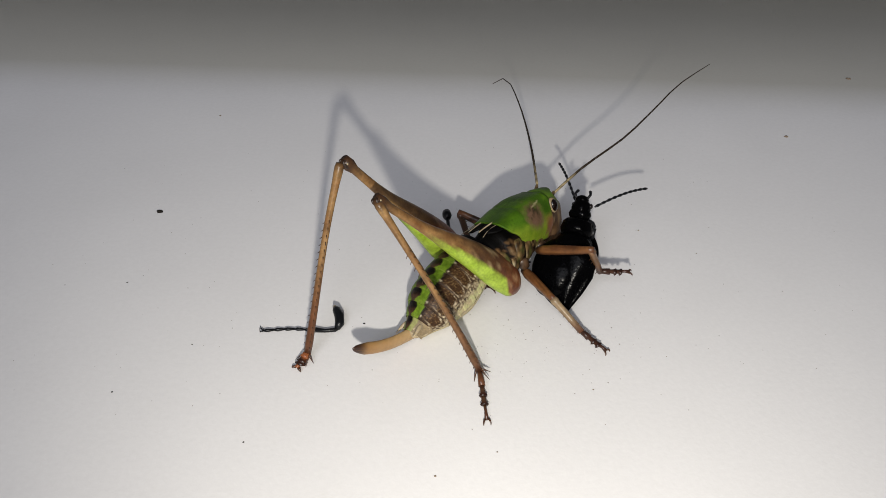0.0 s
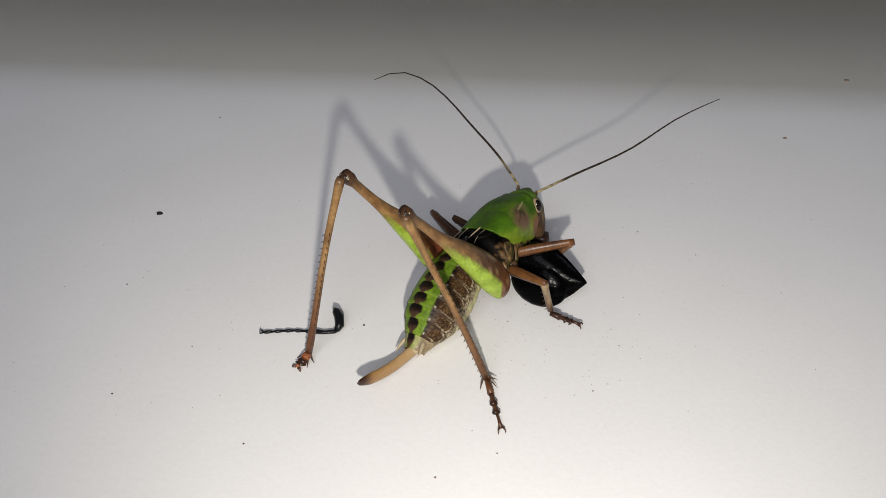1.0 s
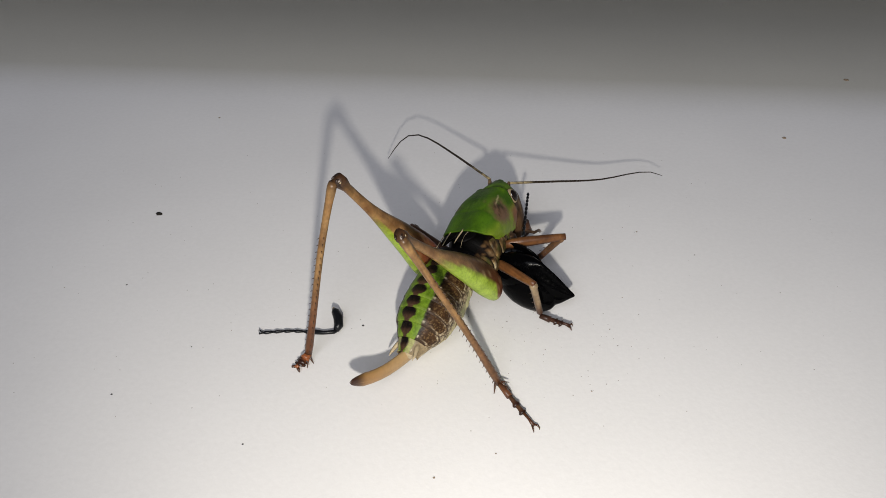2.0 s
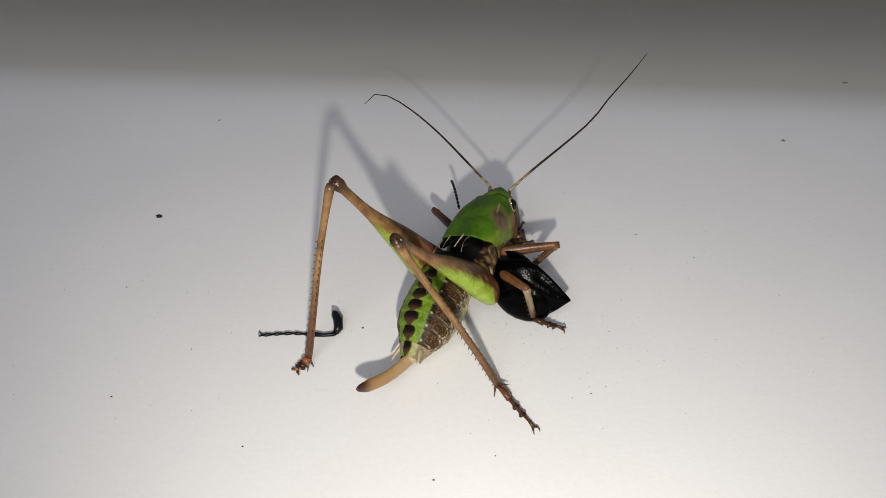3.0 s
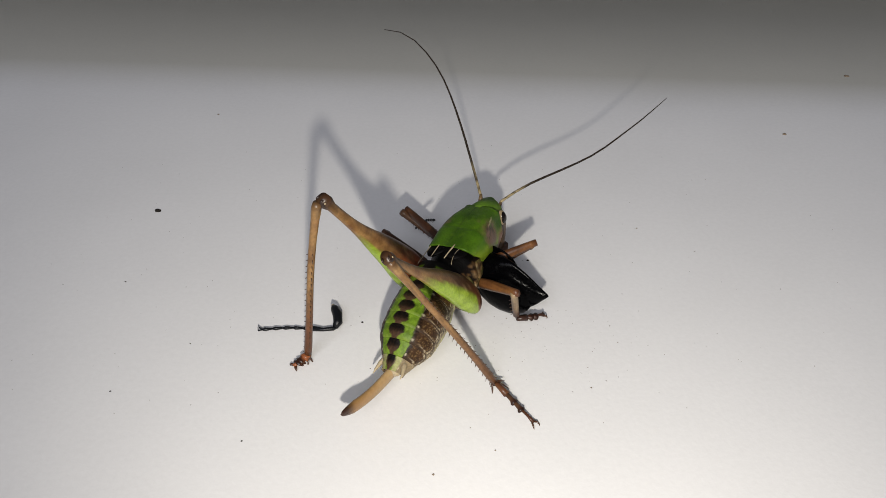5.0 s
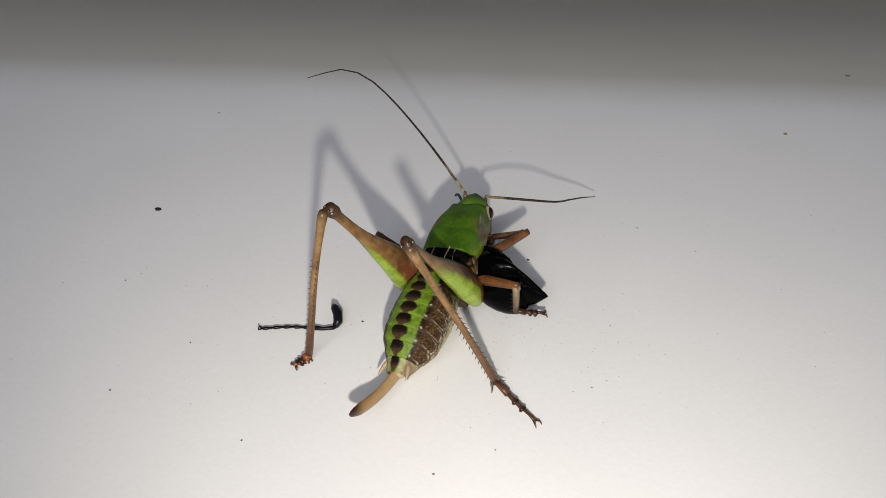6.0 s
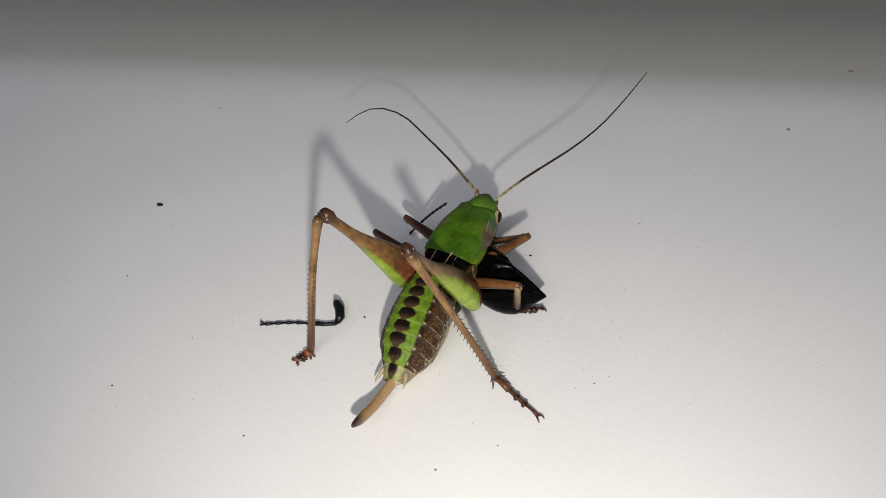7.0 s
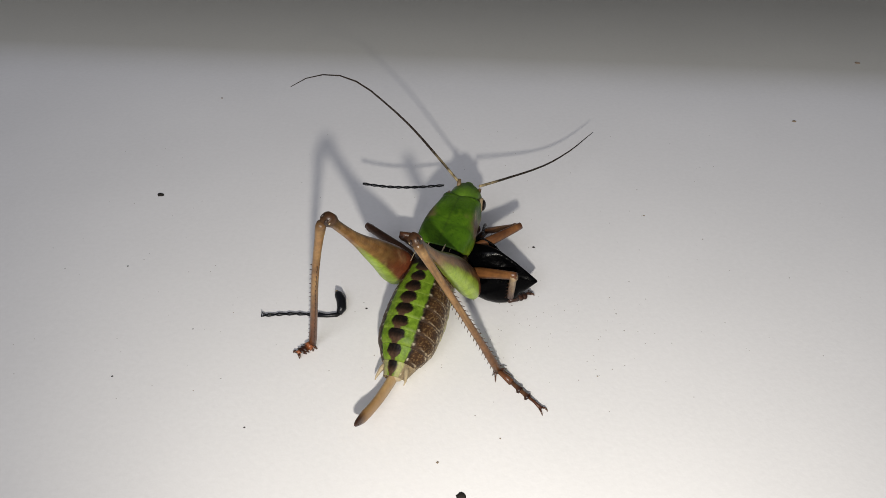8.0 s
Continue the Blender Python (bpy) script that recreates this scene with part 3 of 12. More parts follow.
def small_leg(side, pair, LF, LT):
    """A walking leg's thigh, shin and foot."""
    bm = fresh()
    tube(bm, [(-0.6, 0, 0), (0.6, 0, 0.05), (LF * 0.3, 0, 0.1), (LF * 0.7, 0, 0.05), (LF * 0.93, 0, 0), (LF + 0.3, 0, 0)], [0.55, 0.82, 0.82, 0.68, 0.60, 0.52], 14, 0.8)
    def colour(p):
        g = noise.noise(Vector(p) * 0.9)
        c = blend((0.165, 0.070, 0.022), (0.055, 0.019, 0.007), 0.5 + 1.3 * g + 0.6 * noise.noise(Vector(p) * 2.8))
        c = blend(c, (0.022, 0.009, 0.005), step(1.2, -0.4, p.x) * 0.7)
        c = blend(c, (0.030, 0.013, 0.007), step(0.1, -0.5, p.z) * 0.8)
        # left legs stand behind the body: its shade is put into their colour
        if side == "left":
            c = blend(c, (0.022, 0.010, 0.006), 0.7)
        return blend(c, (0.08, 0.03, 0.015), step(LF * 0.9, LF, p.x) * 0.8)
    name = side + "_" + pair + "_femur"
    moving[name] = part(name, bm, LIMB, cricket, "brown walking-leg thigh, the left ones darkened by painted shade", colour)
    bm = fresh()
    tube(bm, [(0, 0, 0), (0.5, 0, 0.05), (LT * 0.15, 0, 0), (LT * 0.6, 0, 0), (LT, 0, 0)], [0.52, 0.62, 0.52, 0.48, 0.46], 12)
    name = side + "_" + pair + "_tibia"
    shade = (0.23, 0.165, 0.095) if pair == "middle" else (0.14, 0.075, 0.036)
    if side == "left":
        # far-side shins: a darker colour paints in the shade behind the body
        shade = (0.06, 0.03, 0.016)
    ob = part(name, bm, LIMB, cricket, "spiny walking-leg shin, tan, the left ones darkened by painted shade", lambda p: blend(blend(shade, (0.07, 0.034, 0.017), 0.2 + noise.noise(Vector(p))), (0.10, 0.038, 0.018), step(LT * 0.8, LT, p.x)))
    for s in (1, -1):
        for k in range(5):
            bm = fresh()
            thorn(bm, (LT * (0.28 + 0.16 * k), 0.3 * s, -0.25), (0.30, 0.26 * s, -0.34), 0.075)
            part("spine", bm, DARK, ob)
    moving[name] = ob
    foot(side + "_" + pair + "_tarsus", 4.6, 0.42, (0.030, 0.014, 0.009))


def antenna(side):
    """A whip of twelve pieces, thin and dark, paler at its root."""
    n, L = 12, WHIP / 12
    for k in range(n):
        bm = fresh()
        r0, r1 = (0.150 * (1 - (k + d) / n) ** 0.7 + 0.045 for d in (0, 1))
        tube(bm, [(L * j / 6 - (0.03 if j == 0 else 0), 0, 0) for j in range(7)], [r0 + (r1 - r0) * j / 6 + (0.012 if j % 2 else 0) for j in range(7)], 8)
        ball(bm, (L, 0, 0), (r1 * 0.9, r1 * 0.9, r1 * 0.9), 8, 6)
        ob = part("antenna_piece", bm, FEELER, cricket, "dark thread-like antenna" if k else "pale root of a thread-like antenna",
                  lambda p, k=k: blend((0.27, 0.215, 0.115), (0.022, 0.015, 0.010), step(0.5, 2.4, k + p.x / L) + 0.9 * step(0.1, 0.5, noise.noise(Vector((p.x * 2.2 + 5 * k, p.y * 3, p.z * 3))))))
        moving[side + "_antenna_" + str(k)] = ob


FEMUR, TIBIA, TAIL, BLADE, WHIP = 26.73, 26.27, 13.58, 10.70, 34.3
LEFT_TIBIA = 26.6
thorax()
pronotum()
head()
abdomen()
ovipositor()
for flank in ("left", "right"):
    thigh(flank + "_hind_femur", 1 if flank == "right" else -1)
    shin(flank + "_hind_tibia")
    foot(flank + "_hind_tarsus", 8.2 if flank == "right" else 2.6, 0.37 if flank == "right" else 0.55, (0.110, 0.044, 0.018) if flank == "right" else (0.25, 0.080, 0.028))
    small_leg(flank, "fore", 8.2, 6.0)
    small_leg(flank, "middle", 7.4 if flank == "right" else 9.0, 6.0)
    antenna(flank)

# ---- the beetle ----
beetle = tagged(new("black_beetle"), "shiny black beetle with a swollen body gripped by the bush-cricket", "beetle")
beetle.empty_display_size = 0.005


def beetle_antenna(name, n=10, L=12.0):
    bm = fresh()
    for k in range(n):
        a, b = L * k / n, L * (k + 1) / n
        bend = lambda x: 0.9 * math.sin(x / L * 2.4)
        tube(bm, [(a, 0, bend(a)), (a + (b - a) * 0.6, 0, bend(a + (b - a) * 0.6)), (b + 0.03, 0, bend(b))], [0.13, 0.235, 0.15], 8)
    moving[name] = part("antenna", bm, BLACK_MATT, beetle, "beaded black feeler")


def beetle_body():
    bm = fresh()
    loops = []
    # the tail: a wedge that ends in a point, its margin drawn out into a thin flange
    keys = ((6.0, 1.6, -1.6, 1.4), (5.0, 2.5, -2.6, 1.9), (4.0, 3.2, -3.3, 2.1), (2.0, 3.9, -4.0, 2.0), (0.0, 3.9, -4.2, 1.75), (-2.4, 2.9, -3.8, 1.35),
            (-3.6, 2.25, -2.9, 1.05), (-4.6, 1.7, -1.6, 0.75), (-5.4, 1.25, -0.2, 0.45), (-5.8, 1.0, 0.45, 0.22), (-5.95, 0.82, 0.70, 0.05))
    for k in range(31):
        x = 6.0 - 11.95 * (1 - (1 - k / 30) ** 1.25)
        up, down, rz = (float(np.interp(-x, [-q[0] for q in keys], [q[c] for q in keys])) for c in (1, 2, 3))
        mid, half = (up + down) / 2, (up - down) / 2
        loop = []
        for a in (2 * math.pi * q / 36 for q in range(36)):
            flange = 1 - 0.5 * step(0.50, 0.80, math.cos(a)) * step(2.0, -1.0, x)
            loop.append((x, mid + half * math.cos(a), rz * flange * math.sin(a)))
        loops.append(loop)
    rings(bm, loops)
    ob = part("abdomen", bm, BLACK, beetle, "glossy black abdomen ending in a point")
    bm = fresh()
    loops = []
    for k in range(25):
        x = 4.9 - 8.9 * k / 24
        r = math.sqrt(max(0.004, 1 - ((x - 0.45) / 4.46) ** 2)) * (1 + 0.006 * math.sin(x * 4.2))
        loops.append([(x, -1.7 + 3.5 * r * math.cos(a), -0.55 + 1.75 * r * math.sin(a)) for a in (2 * math.pi * q / 30 for q in range(30))])
    rings(bm, loops)
    part("belly", bm, BLACK, ob, "swollen black belly")
    for s in (1, -1):
        bm = fresh()
        loops, under = [], []
        for lst, lift in ((loops, 0.25), (under, 0.0)):
            for k in range(15):
                f = k / 14
                w = 3.0 * math.sin(math.pi * (0.18 + 0.8 * f)) ** 0.6
                base = 2.15 - 0.35 * f + 0.2 * math.sin(math.pi * f)
                lst.append([(6.4 - 6.5 * f, s * (0.15 + w * j / 8 + 0.9 * f), (base + lift) * math.cos(min(1.25, (0.1 + w * j / 8) / 5.0)) - 0.2) for j in range(9)])
        vo, vi = rings(bm, loops, close=False), rings(bm, under, close=False)
        for k in range(8):
            bm.faces.new((vo[0][k], vo[0][k + 1], vi[0][k + 1], vi[0][k]))
            bm.faces.new((vo[-1][k], vo[-1][k + 1], vi[-1][k + 1], vi[-1][k]))
        for k in range(14):
            for j in (0, 8):
                bm.faces.new((vo[k][j], vo[k + 1][j], vi[k + 1][j], vi[k][j]))
        part("wing_case", bm, BLACK, beetle, "short black wing case")
    bm = fresh()
    tube(bm, [(5.6, 0, 0), (6.5, 0, 0.2), (7.7, 0, 0.3), (8.4, 0, 0.3)], [1.9, 2.2, 2.0, 1.2], 16, 1.1)
    part("pronotum", bm, BLACK, beetle, "pitted black neck plate")
    bm = fresh()
    ball(bm, (9.9, 0, 0.2), (1.5, 1.45, 1.3))
    ball(bm, (9.0, 0, 0.25), (1.1, 1.7, 1.2))
    ball(bm, (11.1, 0, -0.1), (0.7, 1.0, 0.8))
    part("head", bm, BLACK, beetle, "rough black head")
    for s in (1, -1):
        bm = fresh()
        ball(bm, (10.4, s * 1.30, 0.5), (0.4, 0.3, 0.45))
        part("eye", bm, EYE, beetle)
        bm = fresh()
        tube(bm, [(11.2, s * 0.8, -0.4), (11.9, s * 1.15, -0.3), (12.5, s * 0.9, 0.1)], [0.2, 0.2, 0.24], 7)
        part("palp", bm, BLACK_MATT, beetle)
        for x, d in ((8.2, 1.0), (5.6, -0.2)):
            bm = fresh()
            k = Vector((x - 0.8, s * 2.2, 1.2))
            e = Vector((x - 2.6, s * 2.0, 2.0))
            tube(bm, [(x, s * 1.2, 0.4), (x - 0.3, s * 1.8, 0.9), k], [0.42, 0.55, 0.42], 9)
            tube(bm, [k, k.lerp(e, 0.5), e], [0.40, 0.33, 0.30], 8)
            ob = part("leg", bm, BLACK_MATT, beetle, "thin black leg")
            bm = fresh()
            tube(bm, [e + Vector((-0.25 * j, -s * 0.05 * j, 0.12 * j)) for j in range(8)], [0.27 if j % 2 else 0.17 for j in range(8)], 7)
            part("foot", bm, BLACK_MATT, ob)


beetle_body()
beetle_antenna("beetle_left_antenna")
beetle_antenna("beetle_right_antenna")


def far_leg():
    """A beetle leg that stands out behind the bush-cricket: thin shin, thick dark foot."""
    bm = fresh()
    tube(bm, [(0, 0, 0), (2, 0, 0.1), (4, 0, 0), (6, 0, 0)], [0.3, 0.26, 0.26, 0.3], 8)
    tube(bm, [(5.8, 0, 0), (6.4, 0, 0.2), (7.3, 0, 0.1), (7.8, 0, -0.2)], [0.45, 0.75, 0.7, 0.3], 10)
    moving["beetle_far_leg"] = part("leg", bm, BLACK_MATT, beetle, "black leg stretched out")


far_leg()


# ---- what lies on the board ----
def loose_leg():
    """A beetle's leg, bitten off: thigh, shin, and a foot of beads, lying on the board."""
    leg = tagged(new("severed_beetle_leg"), "thin black beetle leg lying loose on the white board", "insect leg")
    leg.matrix_basis = pose(-0.0145, -0.0195, 0.0002)
    bm = fresh()
    tube(bm, [(-0.35, 0.2, 0.4), (0.0, 0.9, 0.7), (-0.15, 2.1, 1.1), (-0.65, 3.1, 1.4), (-0.9, 3.5, 1.5)], [0.40, 0.66, 0.70, 0.58, 0.3], 12)
    part("thigh", bm, BLACK_MATT, leg)
    bm = fresh()
    ball(bm, (-0.92, 3.52, 1.52), (0.24, 0.3, 0.24))
    part("torn_end", bm, PALE, leg, "pale torn end")
    bm = fresh()
    tube(bm, [(-0.15, 0.5, 0.3), (-0.6, 0.0, 0.35), (-2.0, -0.15, 0.3), (-3.6, 0.1, 0.3)], [0.28, 0.30, 0.26, 0.40], 9)
    part("shin", bm, BLACK_MATT, leg)
    path = [(-3.4 - 1.42 * k, 0.05 + 0.12 * k - 0.17 * max(0, k - 2) ** 1.3, 0.25) for k in range(6)]
    for k, (a, b) in enumerate(zip(path, path[1:])):
        bm = fresh()
        a, b = Vector(a), Vector(b)
        tube(bm, [a, a.lerp(b, 0.75), b], [0.13, 0.27, 0.17], 8)
        part("foot_bead", bm, BLACK_MATT, leg)
    for s in (1, -1):
        bm = fresh()
        e = Vector(path[-1])
        tube(bm, [e, e + Vector((-0.5, 0.35 * s, 0.1)), e + Vector((-0.75, 0.75 + 0.2 * s, 0))], [0.13, 0.1, 0.03], 6)
        part("claw", bm, BLACK_MATT, leg)


loose_leg()


def speck(x, y, r, mat=DIRT, label="tiny dark speck of dirt on the white board", seed=0):
    bm = fresh()
    geo = bmesh.ops.create_icosphere(bm, subdivisions=2, radius=1.0)
    for v in geo["verts"]:
        k = 1 + 0.45 * noise.noise(v.co * 1.3 + Vector((seed * 7.1, 0, 0)))
        v.co = Vector((v.co.x * r * k, v.co.y * r * k * 0.9, max(-0.1, v.co.z * 0.6) * r * k))
    past = max(0.0, y - SKEW * x - EDGE)
    ob = part("dirt_speck", bm, mat, None, "", m=pose(x * MM, y * MM, -past * past / (2 * BEND_R) * MM))
    tagged(ob, label, "speck", "specks on the board")


speck(-48.0, 10.5, 0.55, DIRT, "tiny dark speck of dirt on the white board", 1)
speck(66.9, 36.4, 0.40, CRUMB, "faint brown crumb on the white board", 2)
speck(91.0, 65.4, 0.55, CRUMB, "faint brown crumb on the white board", 3)
speck(-24.2, -38.9, 0.12, DIRT, "tiny dark speck of dirt on the white board", 4)
speck(-0.9, -43.9, 0.16, CRUMB, "faint brown crumb on the white board", 5)
speck(-11.2, -17.6, 0.17, DIRT, "tiny dark speck of dirt on the white board", 6)
speck(-42.8, -30.7, 0.14, DIRT, "tiny dark speck of dirt on the white board", 7)
speck(-47.7, -8.4, 0.13, DIRT, "tiny dark speck of dirt on the white board", 8)
speck(-45.3, 45.1, 0.20, CRUMB, "faint brown crumb on the white board", 9)
speck(32.1, 5.1, 0.15, CRUMB, "faint brown crumb on the white board", 10)
speck(19.5, -30.3, 0.12, CRUMB, "faint brown crumb on the white board", 11)
speck(-34.6, -21.9, 0.10, DIRT, "tiny dark speck of dirt on the white board", 12)
speck(13.5, -3.4, 0.22, DIRT, "tiny dark speck of dirt on the white board", 14)
speck(6.5, -40.4, 0.10, CRUMB, "faint brown crumb on the white board", 13)
speck(1.7, -48.5, 0.55, DIRT, "black crumb of beetle shell on the white board", 21)


def dust():
    """Fine grit strewn over the board, thicker in front of the insects."""
    rng = random.Random(11)
    bm = fresh()
    for k in range(260):
        x, y = rng.uniform(-62, 66), rng.uniform(-38, 34)
        if k % 3 == 0:
            x, y = rng.gauss(13, 8), rng.gauss(-20, 6)
        r = rng.uniform(0.035, 0.085) * (1.5 if rng.random() < 0.08 else 1.0)
        ring = [bm.verts.new(Vector((x + r * rng.uniform(0.7, 1.2) * math.cos(a), y + r * rng.uniform(0.7, 1.2) * math.sin(a), 0.0)) ) for a in (2 * math.pi * j / 6 for j in range(6))]
        top = bm.verts.new(Vector((x, y, r * 0.8)))
        for j in range(6):
            bm.faces.new((ring[j], ring[(j + 1) % 6], top))
    ob = part("dust", bm, GRIT, None, "")
    tagged(ob, "fine grey grit strewn over the white board", "grit", kind="stuff")


dust()


def motions():
    """Every moving thing and part, over the eight seconds."""
    walk(cricket, [
        (0.00, pose(0.00464, -0.01121, 0.00000, 0.0, -0.0, 45.4)),
        (0.20, pose(0.00485, -0.01160, 0.00000, 0.0, -0.0, 44.5)),
        (0.30, pose(0.00466, -0.01176, 0.00000, 0.0, -0.0, 46.4)),
        (0.40, pose(0.00447, -0.01192, 0.00000, 0.0, -0.0, 48.2)),
        (0.50, pose(0.00427, -0.01208, 0.00000, 0.0, -0.0, 50.1)),
        (0.60, pose(0.00406, -0.01230, 0.00000, 0.0, -0.0, 50.4)),
        (0.70, pose(0.00386, -0.01252, 0.00000, 0.0, -0.0, 50.8)),
        (0.80, pose(0.00365, -0.01274, 0.00000, 0.0, -0.0, 51.1)),
        (0.90, pose(0.00344, -0.01296, 0.00000, 0.0, -0.0, 51.4)),
        (1.00, pose(0.00323, -0.01318, 0.00000, 0.0, -0.0, 51.8)),
        (1.10, pose(0.00298, -0.01345, 0.00000, 0.0, -0.0, 53.8)),
        (1.20, pose(0.00274, -0.01373, 0.00000, 0.0, -0.0, 55.8)),
        (1.30, pose(0.00249, -0.01400, 0.00000, 0.0, -0.0, 57.8)),
        (1.40, pose(0.00225, -0.01427, 0.00000, 0.0, -0.0, 59.8)),
        (1.50, pose(0.00200, -0.01455, 0.00000, 0.0, -0.0, 61.8)),
        (1.60, pose(0.00199, -0.01448, 0.00000, 0.0, -0.0, 61.4)),
        (1.70, pose(0.00197, -0.01442, 0.00000, 0.0, -0.0, 61.0)),
        (2.80, pose(0.00183, -0.01406, 0.00000, 0.0, -0.0, 64.8)),
        (3.00, pose(0.00168, -0.01429, 0.00000, 0.0, -0.0, 61.1)),
        (3.20, pose(0.00107, -0.01534, 0.00000, 0.0, -0.0, 61.0)),
        (3.30, pose(0.00076, -0.01586, 0.00000, 0.0, -0.0, 61.0)),
        (3.50, pose(0.00015, -0.01691, 0.00000, 0.0, -0.0, 60.9)),
        (3.70, pose(0.00008, -0.01688, 0.00000, 0.0, -0.0, 63.7)),
        (3.80, pose(0.00004, -0.01686, 0.00000, 0.0, -0.0, 65.0)),
        (4.00, pose(-0.00003, -0.01683, 0.00000, 0.0, -0.0, 67.8)),
        (4.20, pose(-0.00005, -0.01689, 0.00000, 0.0, -0.0, 66.2)),
        (4.30, pose(-0.00007, -0.01693, 0.00000, 0.0, -0.0, 65.3)),
        (4.50, pose(-0.00009, -0.01699, 0.00000, 0.0, -0.0, 63.7)),
        (4.60, pose(-0.00020, -0.01730, 0.00000, 0.0, -0.0, 61.1)),
        (4.70, pose(-0.00031, -0.01761, 0.00000, 0.0, -0.0, 58.6)),
        (5.80, pose(-0.00040, -0.01709, 0.00000, 0.0, -0.0, 71.1)),
        (6.00, pose(-0.00031, -0.01770, 0.00000, 0.0, -0.0, 69.9)),
        (6.20, pose(-0.00043, -0.01779, 0.00000, 0.0, -0.0, 69.8)),
        (6.30, pose(-0.00049, -0.01783, 0.00000, 0.0, -0.0, 69.7)),
        (6.50, pose(-0.00060, -0.01792, 0.00000, 0.0, -0.0, 69.7)),
        (6.70, pose(-0.00073, -0.01844, 0.00000, 0.0, -0.0, 67.0)),
        (6.80, pose(-0.00080, -0.01870, 0.00000, 0.0, -0.0, 65.6)),
        (7.00, pose(-0.00093, -0.01922, 0.00000, 0.0, -0.0, 63.0)),
        (7.10, pose(-0.00092, -0.01931, 0.00000, 0.0, -0.0, 64.9)),
        (7.20, pose(-0.00090, -0.01940, 0.00000, 0.0, -0.0, 66.9)),
        (7.30, pose(-0.00089, -0.01950, 0.00000, 0.0, -0.0, 68.9)),
        (7.40, pose(-0.00088, -0.01959, 0.00000, 0.0, -0.0, 70.9)),
        (7.50, pose(-0.00086, -0.01968, 0.00000, 0.0, -0.0, 72.8)),
        (7.60, pose(-0.00108, -0.01965, 0.00000, 0.0, -0.0, 72.4)),
        (7.70, pose(-0.00130, -0.01961, 0.00000, 0.0, -0.0, 72.0)),
        (7.80, pose(-0.00152, -0.01958, 0.00000, 0.0, -0.0, 71.6)),
        (7.90, pose(-0.00173, -0.01954, 0.00000, 0.0, -0.0, 71.2)),
        (8.00, pose(-0.00195, -0.01951, 0.00000, 0.0, -0.0, 70.8)),
    ])
    walk(moving["thorax"], [
        (0.00, pose(-0.00002, -0.00143, 0.00730, -24.8, -3.6, 0.0)),
        (0.20, pose(-0.00002, -0.00140, 0.00700, -25.5, -3.1, 0.0)),
        (0.50, pose(-0.00000, -0.00136, 0.00708, -25.0, -0.6, 0.0)),
        (1.00, pose(-0.00002, -0.00131, 0.00800, -23.8, -3.7, 0.0)),
        (1.50, pose(-0.00004, -0.00128, 0.00806, -29.1, -6.5, 0.0)),
        (1.70, pose(-0.00006, -0.00128, 0.00819, -29.1, -8.3, 0.0)),
        (2.80, pose(-0.00006, -0.00110, 0.00802, -26.9, -9.9, 0.0)),
        (3.00, pose(-0.00003, -0.00104, 0.00782, -23.1, -6.0, 0.0)),
        (3.50, pose(-0.00000, -0.00088, 0.00732, -15.9, -0.7, 0.0)),
        (4.00, pose(-0.00002, -0.00088, 0.00775, -17.1, -9.2, 0.0)),
        (4.50, pose(-0.00002, -0.00089, 0.00780, -13.8, -9.8, 0.0)),
        (4.70, pose(-0.00000, -0.00089, 0.00758, -11.8, -3.7, 0.0)),
        (5.80, pose(-0.00001, -0.00067, 0.00725, -12.1, -5.0, 0.0)),
        (6.00, pose(-0.00000, -0.00064, 0.00733, -11.3, -4.4, -0.0)),
        (6.50, pose(-0.00001, -0.00048, 0.00785, -8.4, -10.5, 0.0)),
        (7.00, pose(0.00000, -0.00032, 0.00729, 0.1, -8.0, -0.0)),
        (7.50, pose(0.00000, -0.00006, 0.00734, 1.2, -14.2, -0.0)),
        (8.00, pose(0.00000, -0.00013, 0.00714, 1.9, -8.8, -0.0)),
    ])
    walk(moving["pronotum"], [
        (0.00, pose(-0.00002, -0.00143, 0.00730, -24.8, -3.6, 0.0)),
        (0.20, pose(-0.00002, -0.00140, 0.00700, -25.5, -3.1, 0.0)),
        (0.50, pose(-0.00000, -0.00136, 0.00708, -25.0, -0.6, 0.0)),
        (1.00, pose(-0.00002, -0.00131, 0.00800, -23.8, -3.7, 0.0)),
        (1.50, pose(-0.00004, -0.00128, 0.00806, -29.1, -6.5, 0.0)),
        (1.70, pose(-0.00006, -0.00128, 0.00819, -29.1, -8.3, 0.0)),
        (2.80, pose(-0.00006, -0.00110, 0.00802, -26.9, -9.9, 0.0)),
        (3.00, pose(-0.00003, -0.00104, 0.00782, -23.1, -6.0, 0.0)),
        (3.50, pose(-0.00000, -0.00088, 0.00732, -15.9, -0.7, 0.0)),
        (4.00, pose(-0.00002, -0.00088, 0.00775, -17.1, -9.2, 0.0)),
        (4.50, pose(-0.00002, -0.00089, 0.00780, -13.8, -9.8, 0.0)),
        (4.70, pose(-0.00000, -0.00089, 0.00758, -11.8, -3.7, 0.0)),
        (5.80, pose(-0.00051, -0.00067, 0.00721, -12.1, -5.0, 0.0)),
        (6.00, pose(-0.00050, -0.00064, 0.00729, -11.3, -4.4, 0.0)),
        (6.50, pose(-0.00050, -0.00048, 0.00776, -8.4, -10.5, 0.0)),
        (7.00, pose(-0.00050, -0.00032, 0.00722, 0.1, -8.0, 0.0)),
        (7.50, pose(-0.00048, -0.00006, 0.00722, 1.2, -14.2, 0.0)),
        (8.00, pose(-0.00049, -0.00013, 0.00706, 1.9, -8.8, 0.0)),
    ])
